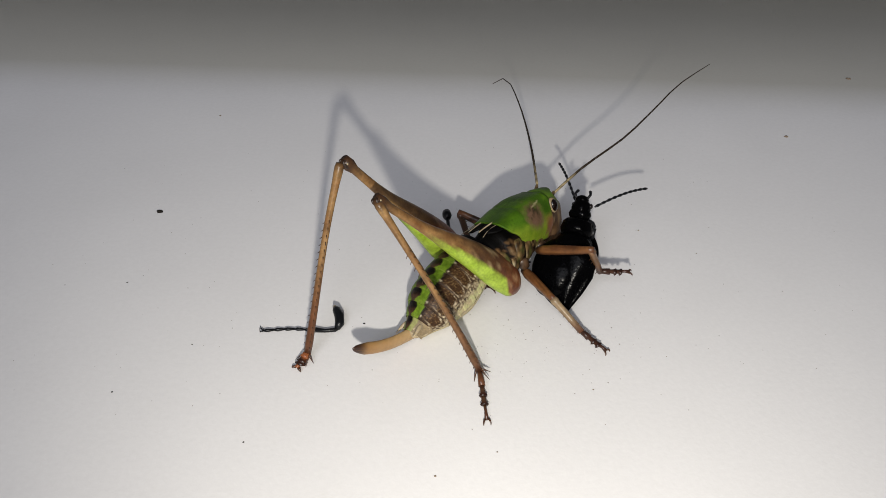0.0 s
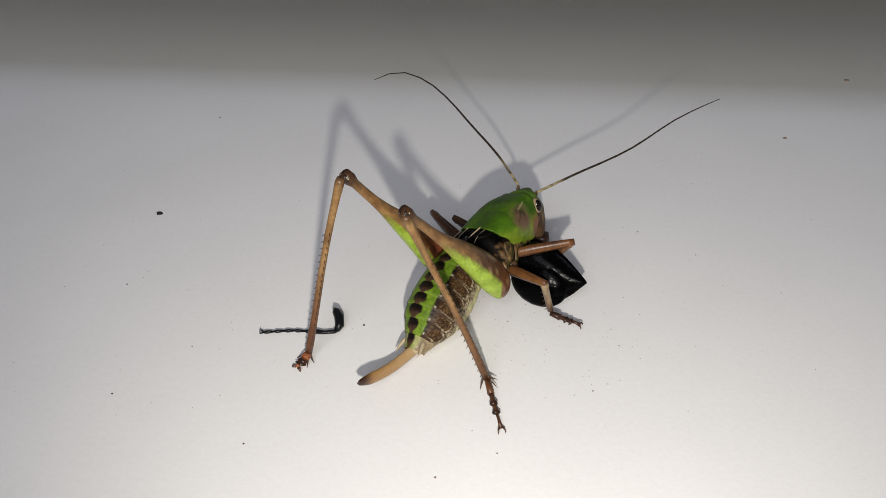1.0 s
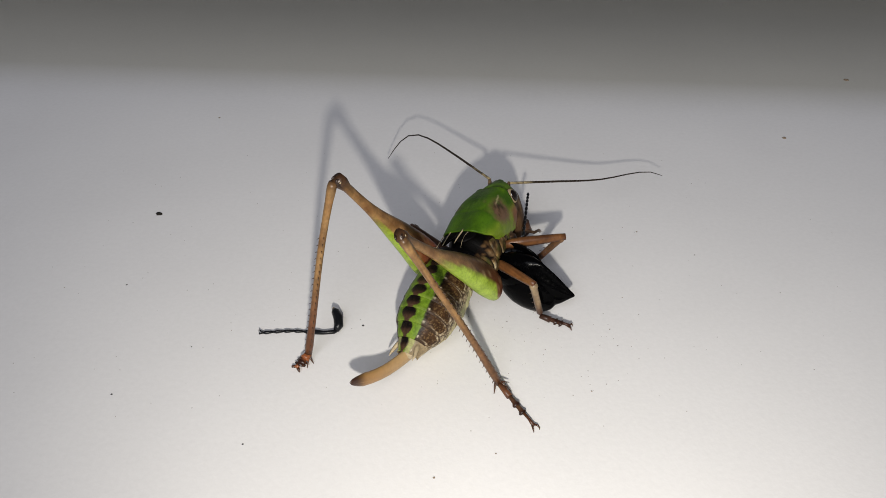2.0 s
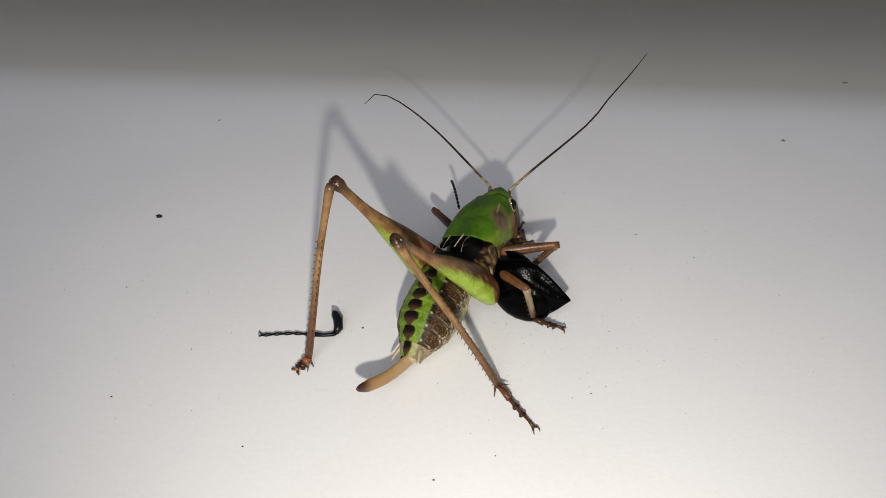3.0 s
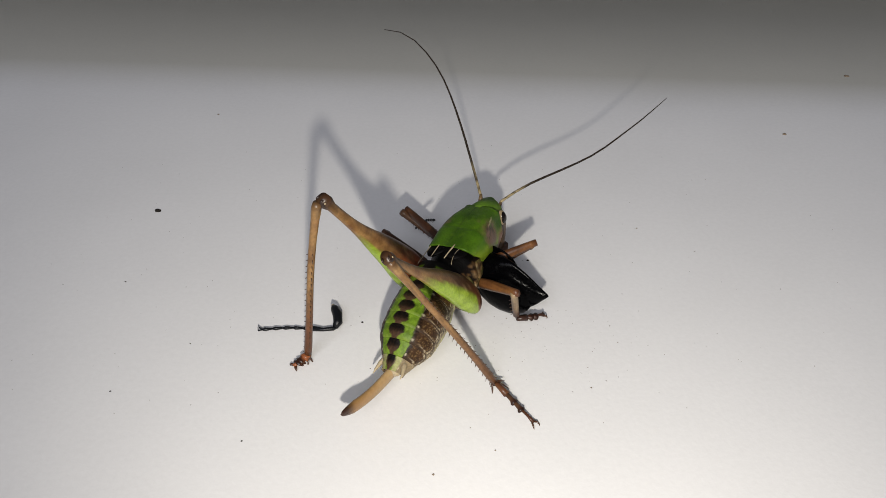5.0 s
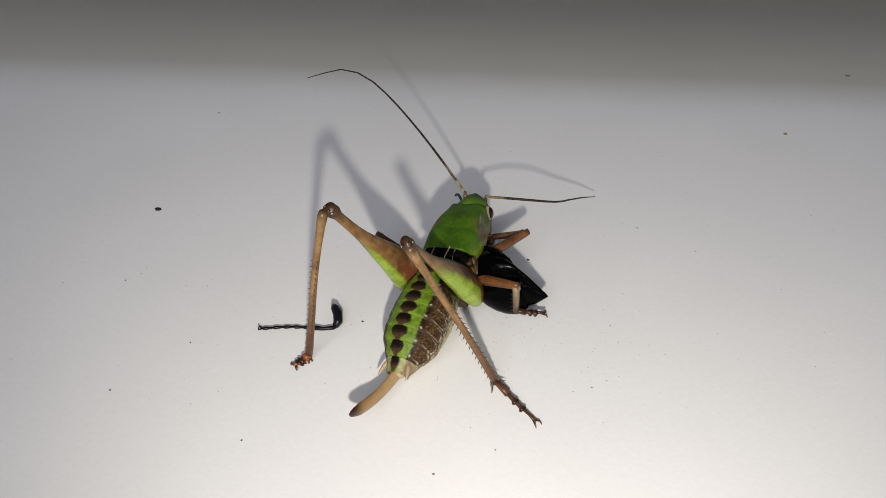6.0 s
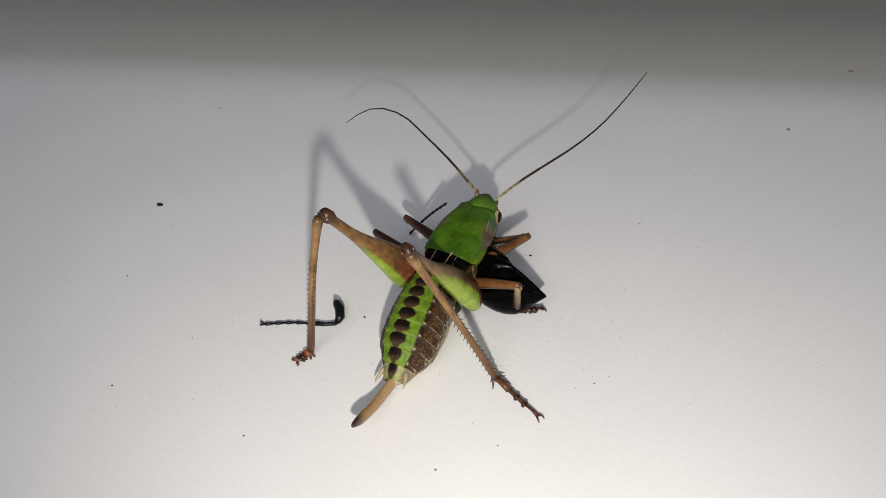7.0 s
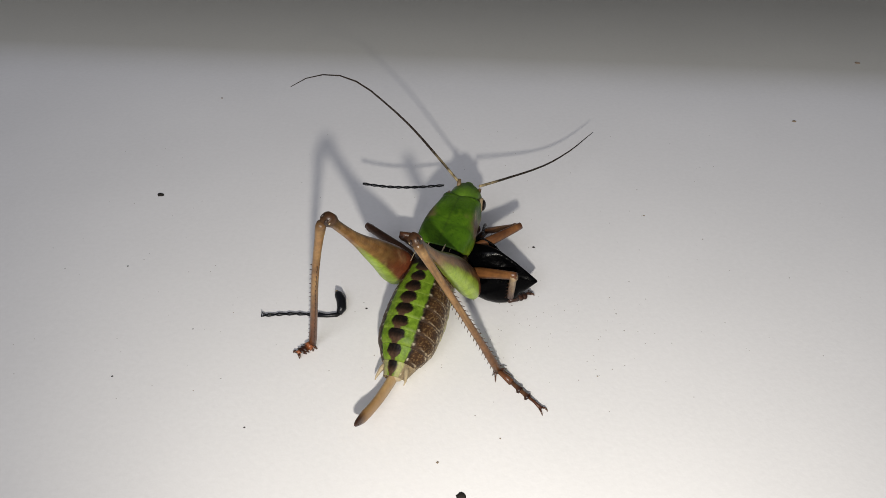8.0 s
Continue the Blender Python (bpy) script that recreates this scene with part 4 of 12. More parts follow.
    walk(moving["head"], [
        (0.00, pose(0.01189, -0.00092, 0.00914, -24.8, -3.6, 0.0)),
        (0.20, pose(0.01191, -0.00088, 0.00874, -25.5, -3.1, 0.0)),
        (0.50, pose(0.01199, -0.00086, 0.00828, -25.0, -0.6, 0.0)),
        (1.00, pose(0.01189, -0.00082, 0.00987, -23.8, -3.7, 0.0)),
        (1.50, pose(0.01176, -0.00069, 0.01046, -29.1, -6.5, 0.0)),
        (1.70, pose(0.01167, -0.00069, 0.01095, -29.1, -8.3, 0.0)),
        (2.80, pose(0.01158, -0.00056, 0.01113, -26.9, -9.9, 0.0)),
        (3.00, pose(0.01179, -0.00057, 0.01018, -23.1, -6.0, 0.0)),
        (3.50, pose(0.01198, -0.00056, 0.00861, -15.9, -0.7, 0.0)),
        (4.00, pose(0.01164, -0.00053, 0.01081, -17.1, -9.2, 0.0)),
        (4.50, pose(0.01161, -0.00060, 0.01100, -13.8, -9.8, 0.0)),
        (4.70, pose(0.01189, -0.00064, 0.00953, -11.8, -3.7, 0.0)),
        (5.80, pose(0.01184, -0.00042, 0.00947, -12.1, -5.0, 0.0)),
        (6.00, pose(0.01187, -0.00040, 0.00941, -11.3, -4.4, -0.0)),
        (6.50, pose(0.01158, -0.00030, 0.01120, -8.4, -10.5, 0.0)),
        (7.00, pose(0.01172, -0.00032, 0.01014, 0.1, -8.0, -0.0)),
        (7.50, pose(0.01134, -0.00009, 0.01144, 1.2, -14.2, -0.0)),
        (8.00, pose(0.01168, -0.00017, 0.01015, 1.9, -8.8, -0.0)),
    ])
    walk(moving["abdomen"], [
        (0.00, pose(-0.00100, 0.00000, 0.00694, -26.2, -17.9, 3.9)),
        (0.20, pose(-0.00100, 0.00000, 0.00664, -25.5, -15.2, 5.3)),
        (0.50, pose(-0.00100, 0.00000, 0.00677, -22.7, -13.2, 3.5)),
        (1.00, pose(-0.00100, 0.00000, 0.00766, -18.5, -21.8, 5.8)),
        (1.50, pose(-0.00099, 0.00000, 0.00755, -18.7, -15.4, -1.7)),
        (1.70, pose(-0.00099, 0.00000, 0.00766, -18.7, -16.3, -0.6)),
        (2.80, pose(-0.00099, 0.00000, 0.00752, -20.1, -16.0, 0.5)),
        (3.00, pose(-0.00099, 0.00000, 0.00747, -18.0, -15.2, 3.9)),
        (3.50, pose(-0.00100, -0.00000, 0.00719, -13.6, -14.1, 1.9)),
        (4.00, pose(-0.00099, -0.00000, 0.00745, -14.6, -15.1, -1.4)),
        (4.50, pose(-0.00099, 0.00000, 0.00754, -11.7, -19.3, 1.7)),
        (4.70, pose(-0.00100, 0.00000, 0.00745, -9.8, -15.8, 4.9)),
        (5.80, pose(-0.00100, -0.00000, 0.00709, -13.6, -15.4, -1.7)),
        (6.00, pose(-0.00100, 0.00000, 0.00719, -13.4, -15.2, -3.1)),
        (6.50, pose(-0.00098, -0.00000, 0.00763, -13.3, -17.8, -1.3)),
        (7.00, pose(-0.00099, 0.00000, 0.00716, -8.5, -18.1, 4.2)),
        (7.50, pose(-0.00097, 0.00000, 0.00710, -10.6, -17.6, -3.3)),
        (8.00, pose(-0.00099, 0.00000, 0.00699, -9.4, -18.1, -0.2)),
    ])
    walk(moving["ovipositor"], [
        (0.00, pose(-0.01390, -0.00088, 0.00278, 2.7, 18.6, 1.2)),
        (0.20, pose(-0.01405, -0.00121, 0.00307, 1.5, 18.4, 1.2)),
        (0.50, pose(-0.01420, -0.00081, 0.00367, 1.3, 10.3, -0.8)),
        (1.00, pose(-0.01354, -0.00127, 0.00261, 2.2, 8.6, 0.2)),
        (1.50, pose(-0.01408, 0.00039, 0.00394, -2.7, 12.4, -11.3)),
        (1.70, pose(-0.01402, 0.00013, 0.00384, -3.0, 14.3, -9.1)),
        (2.80, pose(-0.01404, -0.00010, 0.00377, -3.5, 12.6, -11.2)),
        (3.00, pose(-0.01407, -0.00089, 0.00390, -1.9, 13.9, -5.9)),
        (3.50, pose(-0.01416, -0.00045, 0.00387, 2.2, 6.4, -6.2)),
        (4.00, pose(-0.01409, 0.00032, 0.00390, 1.7, 9.9, -10.3)),
        (4.50, pose(-0.01380, -0.00038, 0.00304, 4.9, 11.2, -5.0)),
        (4.70, pose(-0.01402, -0.00111, 0.00375, 6.0, 8.3, -1.0)),
        (5.80, pose(-0.01409, 0.00040, 0.00349, 1.6, 10.4, -6.4)),
        (6.00, pose(-0.01408, 0.00071, 0.00362, 1.8, 11.5, -7.6)),
        (6.50, pose(-0.01391, 0.00030, 0.00349, 2.1, 9.8, -6.1)),
        (7.00, pose(-0.01386, -0.00094, 0.00294, 6.3, 11.2, 3.5)),
        (7.50, pose(-0.01390, 0.00074, 0.00300, 4.6, 11.5, -6.2)),
        (8.00, pose(-0.01390, 0.00005, 0.00278, 5.5, 10.6, -1.9)),
    ])
    walk(moving["left_hind_femur"], [
        (0.00, pose(0.00040, 0.00526, 0.00409, 9.5, -53.1, 167.4)),
        (0.20, pose(0.00045, 0.00520, 0.00372, 5.7, -54.5, 170.5)),
        (0.50, pose(0.00042, 0.00520, 0.00384, 3.3, -55.5, 166.6)),
        (1.00, pose(0.00075, 0.00517, 0.00492, -5.4, -53.7, 172.3)),
        (1.50, pose(0.00112, 0.00479, 0.00451, -5.0, -56.6, 160.1)),
        (1.70, pose(0.00126, 0.00476, 0.00471, -6.9, -55.6, 163.2)),
        (2.80, pose(0.00162, 0.00451, 0.00470, -7.8, -55.4, 160.9)),
        (3.00, pose(0.00137, 0.00470, 0.00472, -6.0, -55.3, 163.0)),
        (3.50, pose(0.00124, 0.00498, 0.00471, -14.7, -56.6, 168.1)),
        (4.00, pose(0.00153, 0.00483, 0.00501, -18.2, -55.2, 164.9)),
        (4.50, pose(0.00138, 0.00510, 0.00532, -19.7, -53.9, 171.0)),
        (4.70, pose(0.00116, 0.00521, 0.00530, -18.0, -53.9, 173.9)),
        (5.80, pose(0.00138, 0.00444, 0.00450, -25.4, -54.6, 167.3)),
        (6.00, pose(0.00142, 0.00443, 0.00469, -25.4, -53.9, 166.8)),
        (6.50, pose(0.00145, 0.00450, 0.00525, -28.8, -51.5, 171.0)),
        (7.00, pose(0.00151, 0.00498, 0.00544, -29.0, -51.3, 176.3)),
        (7.50, pose(0.00174, 0.00487, 0.00540, -37.7, -49.3, 171.7)),
        (8.00, pose(0.00152, 0.00538, 0.00535, -37.6, -50.5, 177.2)),
    ])
    walk(moving["left_hind_tibia"], [
        (0.00, pose(-0.01523, 0.00877, 0.02541, 16.8, 65.9, -168.3)),
        (0.20, pose(-0.01479, 0.00778, 0.02541, 8.9, 66.2, -176.6)),
        (0.50, pose(-0.01428, 0.00866, 0.02579, 6.9, 68.4, 176.6)),
        (1.00, pose(-0.01488, 0.00729, 0.02641, -7.8, 73.2, 161.3)),
        (1.50, pose(-0.01265, 0.00978, 0.02672, -5.2, 75.7, 152.6)),
        (1.70, pose(-0.01313, 0.00912, 0.02668, -10.4, 75.8, 148.7)),
        (2.80, pose(-0.01263, 0.00944, 0.02658, -11.9, 75.4, 144.5)),
        (3.00, pose(-0.01310, 0.00910, 0.02661, -8.3, 76.1, 151.8)),
        (3.50, pose(-0.01308, 0.00801, 0.02692, -34.7, 79.4, 123.4)),
        (4.00, pose(-0.01311, 0.00878, 0.02686, -49.1, 79.2, 103.5)),
        (4.50, pose(-0.01410, 0.00753, 0.02680, -57.9, 79.1, 100.1)),
        (4.70, pose(-0.01443, 0.00689, 0.02684, -59.0, 80.5, 103.3)),
        (5.80, pose(-0.01375, 0.00786, 0.02636, -65.7, 76.7, 84.9)),
        (6.00, pose(-0.01395, 0.00805, 0.02635, -69.6, 77.1, 80.7)),
        (6.50, pose(-0.01499, 0.00711, 0.02618, -81.3, 75.0, 71.1)),
        (7.00, pose(-0.01517, 0.00607, 0.02629, -86.4, 75.5, 70.7)),
        (7.50, pose(-0.01540, 0.00738, 0.02558, -91.2, 70.5, 54.5)),
        (8.00, pose(-0.01534, 0.00623, 0.02581, -95.7, 72.0, 55.4)),
    ])
    walk(moving["left_hind_tarsus"], [
        (0.00, pose(-0.02579, 0.00659, 0.00132, 0.0, 20.3, -168.7)),
        (0.20, pose(-0.02539, 0.00714, 0.00125, 0.0, 19.0, -168.7)),
        (0.50, pose(-0.02399, 0.00924, 0.00126, 0.0, 19.7, -175.1)),
        (1.00, pose(-0.02212, 0.00973, 0.00118, 0.0, 18.3, -178.5)),
        (1.50, pose(-0.01841, 0.01277, 0.00120, 0.0, 19.3, 170.0)),
        (1.70, pose(-0.01864, 0.01246, 0.00116, 0.0, 18.5, 170.2)),
        (2.80, pose(-0.01805, 0.01330, 0.00119, 0.0, 19.9, 162.9)),
        (3.00, pose(-0.01863, 0.01208, 0.00115, 0.0, 19.0, 166.1)),
        (3.50, pose(-0.01574, 0.01203, 0.00114, 0.0, 19.2, 164.2)),
        (4.00, pose(-0.01425, 0.01355, 0.00111, 0.0, 18.0, 156.5)),
        (4.50, pose(-0.01497, 0.01241, 0.00109, 0.0, 17.2, 159.5)),
        (4.70, pose(-0.01543, 0.01110, 0.00102, 0.0, 15.4, 164.7)),
        (5.80, pose(-0.01322, 0.01381, 0.00094, 0.0, 12.8, 150.8)),
        (6.00, pose(-0.01301, 0.01378, 0.00090, 0.0, 11.4, 151.9)),
        (6.50, pose(-0.01280, 0.01353, 0.00083, 0.0, 9.5, 151.9)),
        (7.00, pose(-0.01299, 0.01230, 0.00081, 0.0, 8.7, 158.0)),
        (7.50, pose(-0.01028, 0.01457, 0.00070, 0.0, 5.4, 149.0)),
        (8.00, pose(-0.01070, 0.01297, 0.00070, 0.0, 5.5, 151.0)),
    ])
    walk(moving["right_hind_femur"], [
        (0.00, pose(0.00112, -0.00550, 0.00457, 39.9, -45.3, 157.9)),
        (0.20, pose(0.00120, -0.00530, 0.00422, 32.5, -51.3, 163.7)),
        (0.50, pose(0.00109, -0.00511, 0.00426, 29.5, -52.0, 160.7)),
        (1.00, pose(0.00124, -0.00505, 0.00529, 25.3, -50.1, 172.2)),
        (1.50, pose(0.00082, -0.00536, 0.00536, 33.6, -47.4, 169.2)),
        (1.70, pose(0.00090, -0.00537, 0.00552, 35.3, -46.5, 170.5)),
        (2.80, pose(0.00100, -0.00549, 0.00560, 39.9, -45.4, 165.6)),
        (3.00, pose(0.00087, -0.00535, 0.00522, 39.5, -46.3, 169.1)),
        (3.50, pose(0.00115, -0.00461, 0.00483, 37.6, -47.1, 174.1)),
        (4.00, pose(0.00128, -0.00493, 0.00516, 38.5, -46.1, 168.7)),
        (4.50, pose(0.00153, -0.00479, 0.00516, 41.3, -45.4, 173.1)),
        (4.70, pose(0.00116, -0.00453, 0.00473, 42.8, -45.8, 177.8)),
        (5.80, pose(0.00172, -0.00460, 0.00511, 37.0, -49.0, 170.7)),
        (6.00, pose(0.00166, -0.00450, 0.00517, 37.3, -49.0, 172.5)),
        (6.50, pose(0.00178, -0.00473, 0.00571, 42.6, -46.7, 174.0)),
        (7.00, pose(0.00214, -0.00430, 0.00500, 38.2, -49.1, -178.9)),
        (7.50, pose(0.00251, -0.00452, 0.00541, 29.4, -49.6, 175.5)),
        (8.00, pose(0.00244, -0.00476, 0.00515, 34.1, -49.0, 177.2)),
    ])
    walk(moving["right_hind_tibia"], [
        (0.00, pose(-0.01628, 0.00153, 0.02359, 84.6, 57.1, -72.9)),
        (0.20, pose(-0.01485, -0.00059, 0.02507, 82.2, 63.7, -74.1)),
        (0.50, pose(-0.01446, 0.00031, 0.02528, 83.5, 64.6, -77.3)),
        (1.00, pose(-0.01573, -0.00274, 0.02575, 90.4, 67.0, -64.7)),
        (1.50, pose(-0.01698, -0.00198, 0.02501, 95.9, 63.8, -61.5)),
        (1.70, pose(-0.01722, -0.00235, 0.02494, 97.0, 63.5, -59.5)),
        (2.80, pose(-0.01717, -0.00083, 0.02464, 94.9, 62.3, -65.6)),
        (3.00, pose(-0.01722, -0.00188, 0.02455, 94.1, 61.8, -60.9)),
        (3.50, pose(-0.01693, -0.00276, 0.02433, 97.4, 60.7, -49.1)),
        (4.00, pose(-0.01686, -0.00128, 0.02442, 99.1, 61.5, -56.4)),
        (4.50, pose(-0.01707, -0.00254, 0.02420, 98.9, 60.6, -50.5)),
        (4.70, pose(-0.01738, -0.00383, 0.02383, 98.7, 58.8, -41.9)),
        (5.80, pose(-0.01544, -0.00177, 0.02514, 92.9, 65.5, -62.9)),
        (6.00, pose(-0.01558, -0.00222, 0.02518, 97.7, 65.5, -56.6)),
        (6.50, pose(-0.01633, -0.00281, 0.02503, 103.3, 64.8, -51.0)),
        (7.00, pose(-0.01521, -0.00465, 0.02500, 100.1, 64.5, -41.0)),
        (7.50, pose(-0.01466, -0.00317, 0.02558, 105.7, 68.2, -48.6)),
        (8.00, pose(-0.01498, -0.00390, 0.02519, 98.0, 65.7, -47.6)),
    ])
    walk(moving["right_hind_tarsus"], [
        (0.00, pose(-0.01209, -0.01212, 0.00153, 0.0, 7.7, -130.4)),
        (0.20, pose(-0.01164, -0.01179, 0.00153, 0.0, 7.5, -129.9)),
        (0.50, pose(-0.01198, -0.01067, 0.00156, 0.0, 7.6, -135.0)),
        (1.00, pose(-0.01136, -0.01203, 0.00159, 0.0, 8.4, -130.3)),
        (1.50, pose(-0.01145, -0.01217, 0.00148, 0.0, 7.9, -118.7)),
        (1.70, pose(-0.01128, -0.01242, 0.00146, 0.0, 7.7, -118.2)),
        (2.80, pose(-0.01215, -0.01191, 0.00147, 0.0, 7.5, -121.4)),
        (3.00, pose(-0.01120, -0.01268, 0.00149, 0.0, 7.6, -117.6)),
        (3.50, pose(-0.00857, -0.01243, 0.00154, 0.0, 7.9, -113.1)),
        (4.00, pose(-0.00997, -0.01166, 0.00149, 0.0, 7.6, -121.2)),
        (4.50, pose(-0.00894, -0.01241, 0.00148, 0.0, 7.5, -117.5)),
        (4.70, pose(-0.00731, -0.01287, 0.00155, 0.0, 8.1, -111.6)),
        (5.80, pose(-0.01052, -0.01137, 0.00151, 0.0, 7.9, -121.4)),
        (6.00, pose(-0.00965, -0.01120, 0.00153, 0.0, 8.0, -120.6)),
        (6.50, pose(-0.00939, -0.01139, 0.00153, 0.0, 8.0, -120.5)),
        (7.00, pose(-0.00678, -0.01198, 0.00156, 0.0, 8.2, -110.8)),
        (7.50, pose(-0.00827, -0.01042, 0.00150, 0.0, 7.6, -119.8)),
        (8.00, pose(-0.00778, -0.01179, 0.00153, 0.0, 8.0, -117.7)),
    ])
    walk(moving["right_fore_femur"], [
        (0.00, pose(0.00799, -0.00559, 0.00679, 0.0, -22.1, -76.5)),
        (0.20, pose(0.00806, -0.00423, 0.00571, 0.0, -20.9, -44.8)),
        (0.50, pose(0.00820, -0.00438, 0.00541, 0.0, -22.1, -58.2)),
        (1.00, pose(0.00641, -0.00420, 0.00762, 0.0, -14.1, -52.0)),
        (1.50, pose(0.00716, -0.00475, 0.00828, 0.0, -7.7, -54.6)),
        (1.70, pose(0.00718, -0.00471, 0.00867, 0.0, -4.9, -53.5)),
        (2.80, pose(0.00701, -0.00453, 0.00887, 0.0, -3.4, -59.8)),
        (3.00, pose(0.00675, -0.00411, 0.00793, 0.0, -10.2, -61.6)),
        (3.50, pose(0.00635, -0.00371, 0.00633, 0.0, -22.4, -46.6)),
        (4.00, pose(0.00693, -0.00393, 0.00843, 0.0, -6.7, -55.5)),
        (4.50, pose(0.00675, -0.00352, 0.00842, 0.0, -6.9, -52.4)),
        (4.70, pose(0.00637, -0.00335, 0.00690, 0.0, -18.1, -47.3)),
        (5.80, pose(0.00641, -0.00335, 0.00712, 0.0, -16.4, -44.1)),
        (6.00, pose(0.00655, -0.00353, 0.00716, 0.0, -16.2, -42.2)),
        (6.50, pose(0.00651, -0.00331, 0.00873, 0.0, -4.6, -43.8)),
        (7.00, pose(0.00644, -0.00327, 0.00744, 0.0, -14.2, -34.1)),
        (7.50, pose(0.00663, -0.00307, 0.00883, 0.0, -4.0, -43.7)),
        (8.00, pose(0.00655, -0.00307, 0.00753, 0.0, -13.4, -44.1)),
    ])
    walk(moving["right_fore_tibia"], [
        (0.00, pose(0.00970, -0.01280, 0.00980, 63.3, 61.6, -5.3)),
        (0.20, pose(0.01338, -0.00951, 0.00858, 134.3, 58.3, 103.1)),
        (0.50, pose(0.01211, -0.01072, 0.00845, 144.0, 58.2, 97.7)),
        (1.00, pose(0.01113, -0.01024, 0.00955, 139.5, 57.6, 97.6)),
        (1.50, pose(0.01173, -0.01116, 0.00933, 135.2, 57.1, 88.8)),
        (1.70, pose(0.01190, -0.01105, 0.00933, 136.2, 57.1, 89.7)),
        (2.80, pose(0.01102, -0.01136, 0.00933, 140.4, 56.8, 86.8)),
        (3.00, pose(0.01047, -0.01097, 0.00934, 143.5, 57.0, 90.2)),
        (3.50, pose(0.01140, -0.00904, 0.00936, 120.1, 56.4, 91.3)),
        (4.00, pose(0.01143, -0.01042, 0.00934, 131.8, 56.2, 84.7)),
        (4.50, pose(0.01157, -0.00975, 0.00935, 132.5, 56.3, 88.4)),
        (4.70, pose(0.01147, -0.00888, 0.00937, 126.1, 56.5, 93.3)),
        (5.80, pose(0.01191, -0.00864, 0.00933, 87.7, 27.9, 74.6)),
        (6.00, pose(0.01223, -0.00864, 0.00934, 87.7, 28.2, 75.4)),
        (6.50, pose(0.01226, -0.00877, 0.00933, 100.4, 28.3, 75.4)),
        (7.00, pose(0.01283, -0.00757, 0.00935, 89.3, 29.0, 81.5)),
        (7.50, pose(0.01240, -0.00853, 0.00935, 99.5, 28.5, 72.7)),
        (8.00, pose(0.01213, -0.00842, 0.00934, 91.3, 28.8, 74.1)),
    ])
    walk(moving["right_fore_tarsus"], [
        (0.00, pose(0.01251, -0.01305, 0.00464, 0.0, -0.0, -47.7)),
        (0.20, pose(0.01269, -0.00649, 0.00358, 0.0, 17.8, 142.7)),
        (0.50, pose(0.01172, -0.00764, 0.00343, 0.0, 19.5, 127.8)),
        (1.00, pose(0.01076, -0.00714, 0.00463, 0.0, 9.7, 135.0)),
        (1.50, pose(0.01185, -0.00798, 0.00441, 0.0, 2.0, 133.5)),
        (1.70, pose(0.01198, -0.00788, 0.00441, 0.0, -1.2, 134.6)),
        (2.80, pose(0.01125, -0.00817, 0.00443, 0.0, -2.9, 127.8)),
        (3.00, pose(0.01052, -0.00780, 0.00444, 0.0, 5.2, 125.1)),
        (3.50, pose(0.01139, -0.00579, 0.00447, 0.0, 19.6, 143.4)),
        (4.00, pose(0.01179, -0.00718, 0.00447, 0.0, 1.1, 133.4)),
        (4.50, pose(0.01172, -0.00650, 0.00447, 0.0, 1.3, 136.3)),
        (4.70, pose(0.01135, -0.00565, 0.00448, 0.0, 14.5, 141.9)),
        (5.80, pose(0.01332, -0.00367, 0.00656, 0.0, 20.2, 155.3)),
        (6.00, pose(0.01358, -0.00367, 0.00654, 0.0, 19.7, 157.3)),
        (6.50, pose(0.01360, -0.00381, 0.00653, 0.0, 7.1, 154.7)),
        (7.00, pose(0.01365, -0.00253, 0.00649, 0.0, 17.1, 165.0)),
        (7.50, pose(0.01397, -0.00363, 0.00654, 0.0, 6.3, 155.0)),
        (8.00, pose(0.01358, -0.00352, 0.00649, 0.0, 16.6, 154.9)),
    ])
    walk(moving["right_middle_femur"], [
        (0.00, pose(0.00521, -0.00517, 0.00418, 0.0, -4.8, -109.6)),
        (0.20, pose(0.00538, -0.00480, 0.00389, 0.0, -7.1, -107.3)),
        (0.50, pose(0.00490, -0.00529, 0.00382, -0.5, 0.9, -106.2)),
        (1.00, pose(0.00425, -0.00477, 0.00622, 0.0, -16.8, -105.4)),
        (1.50, pose(0.00428, -0.00466, 0.00678, 0.0, -12.3, -114.2)),
        (1.70, pose(0.00439, -0.00461, 0.00707, 0.0, -9.9, -113.5)),
        (2.80, pose(0.00420, -0.00492, 0.00729, 0.0, -8.3, -122.9)),
        (3.00, pose(0.00425, -0.00471, 0.00657, 0.0, -14.0, -120.1)),
        (3.50, pose(0.00261, -0.00536, 0.00671, -0.1, -16.9, -124.2)),
        (4.00, pose(0.00420, -0.00467, 0.00682, 0.0, -12.1, -122.8)),
        (4.50, pose(0.00421, -0.00485, 0.00683, 0.0, -12.1, -115.4)),
        (4.70, pose(0.00422, -0.00442, 0.00580, 0.0, -20.6, -108.3)),
        (5.80, pose(0.00415, -0.00431, 0.00584, 0.0, -20.2, -119.7)),
        (6.00, pose(0.00422, -0.00410, 0.00575, 0.0, -20.9, -112.4)),
        (6.50, pose(0.00448, -0.00404, 0.00696, 0.0, -11.1, -109.1)),
        (7.00, pose(0.00450, -0.00353, 0.00564, 0.0, -22.0, -97.4)),
        (7.50, pose(0.00487, -0.00321, 0.00656, 0.0, -14.3, -110.2)),
        (8.00, pose(0.00442, -0.00385, 0.00583, 0.0, -20.3, -103.0)),
    ])
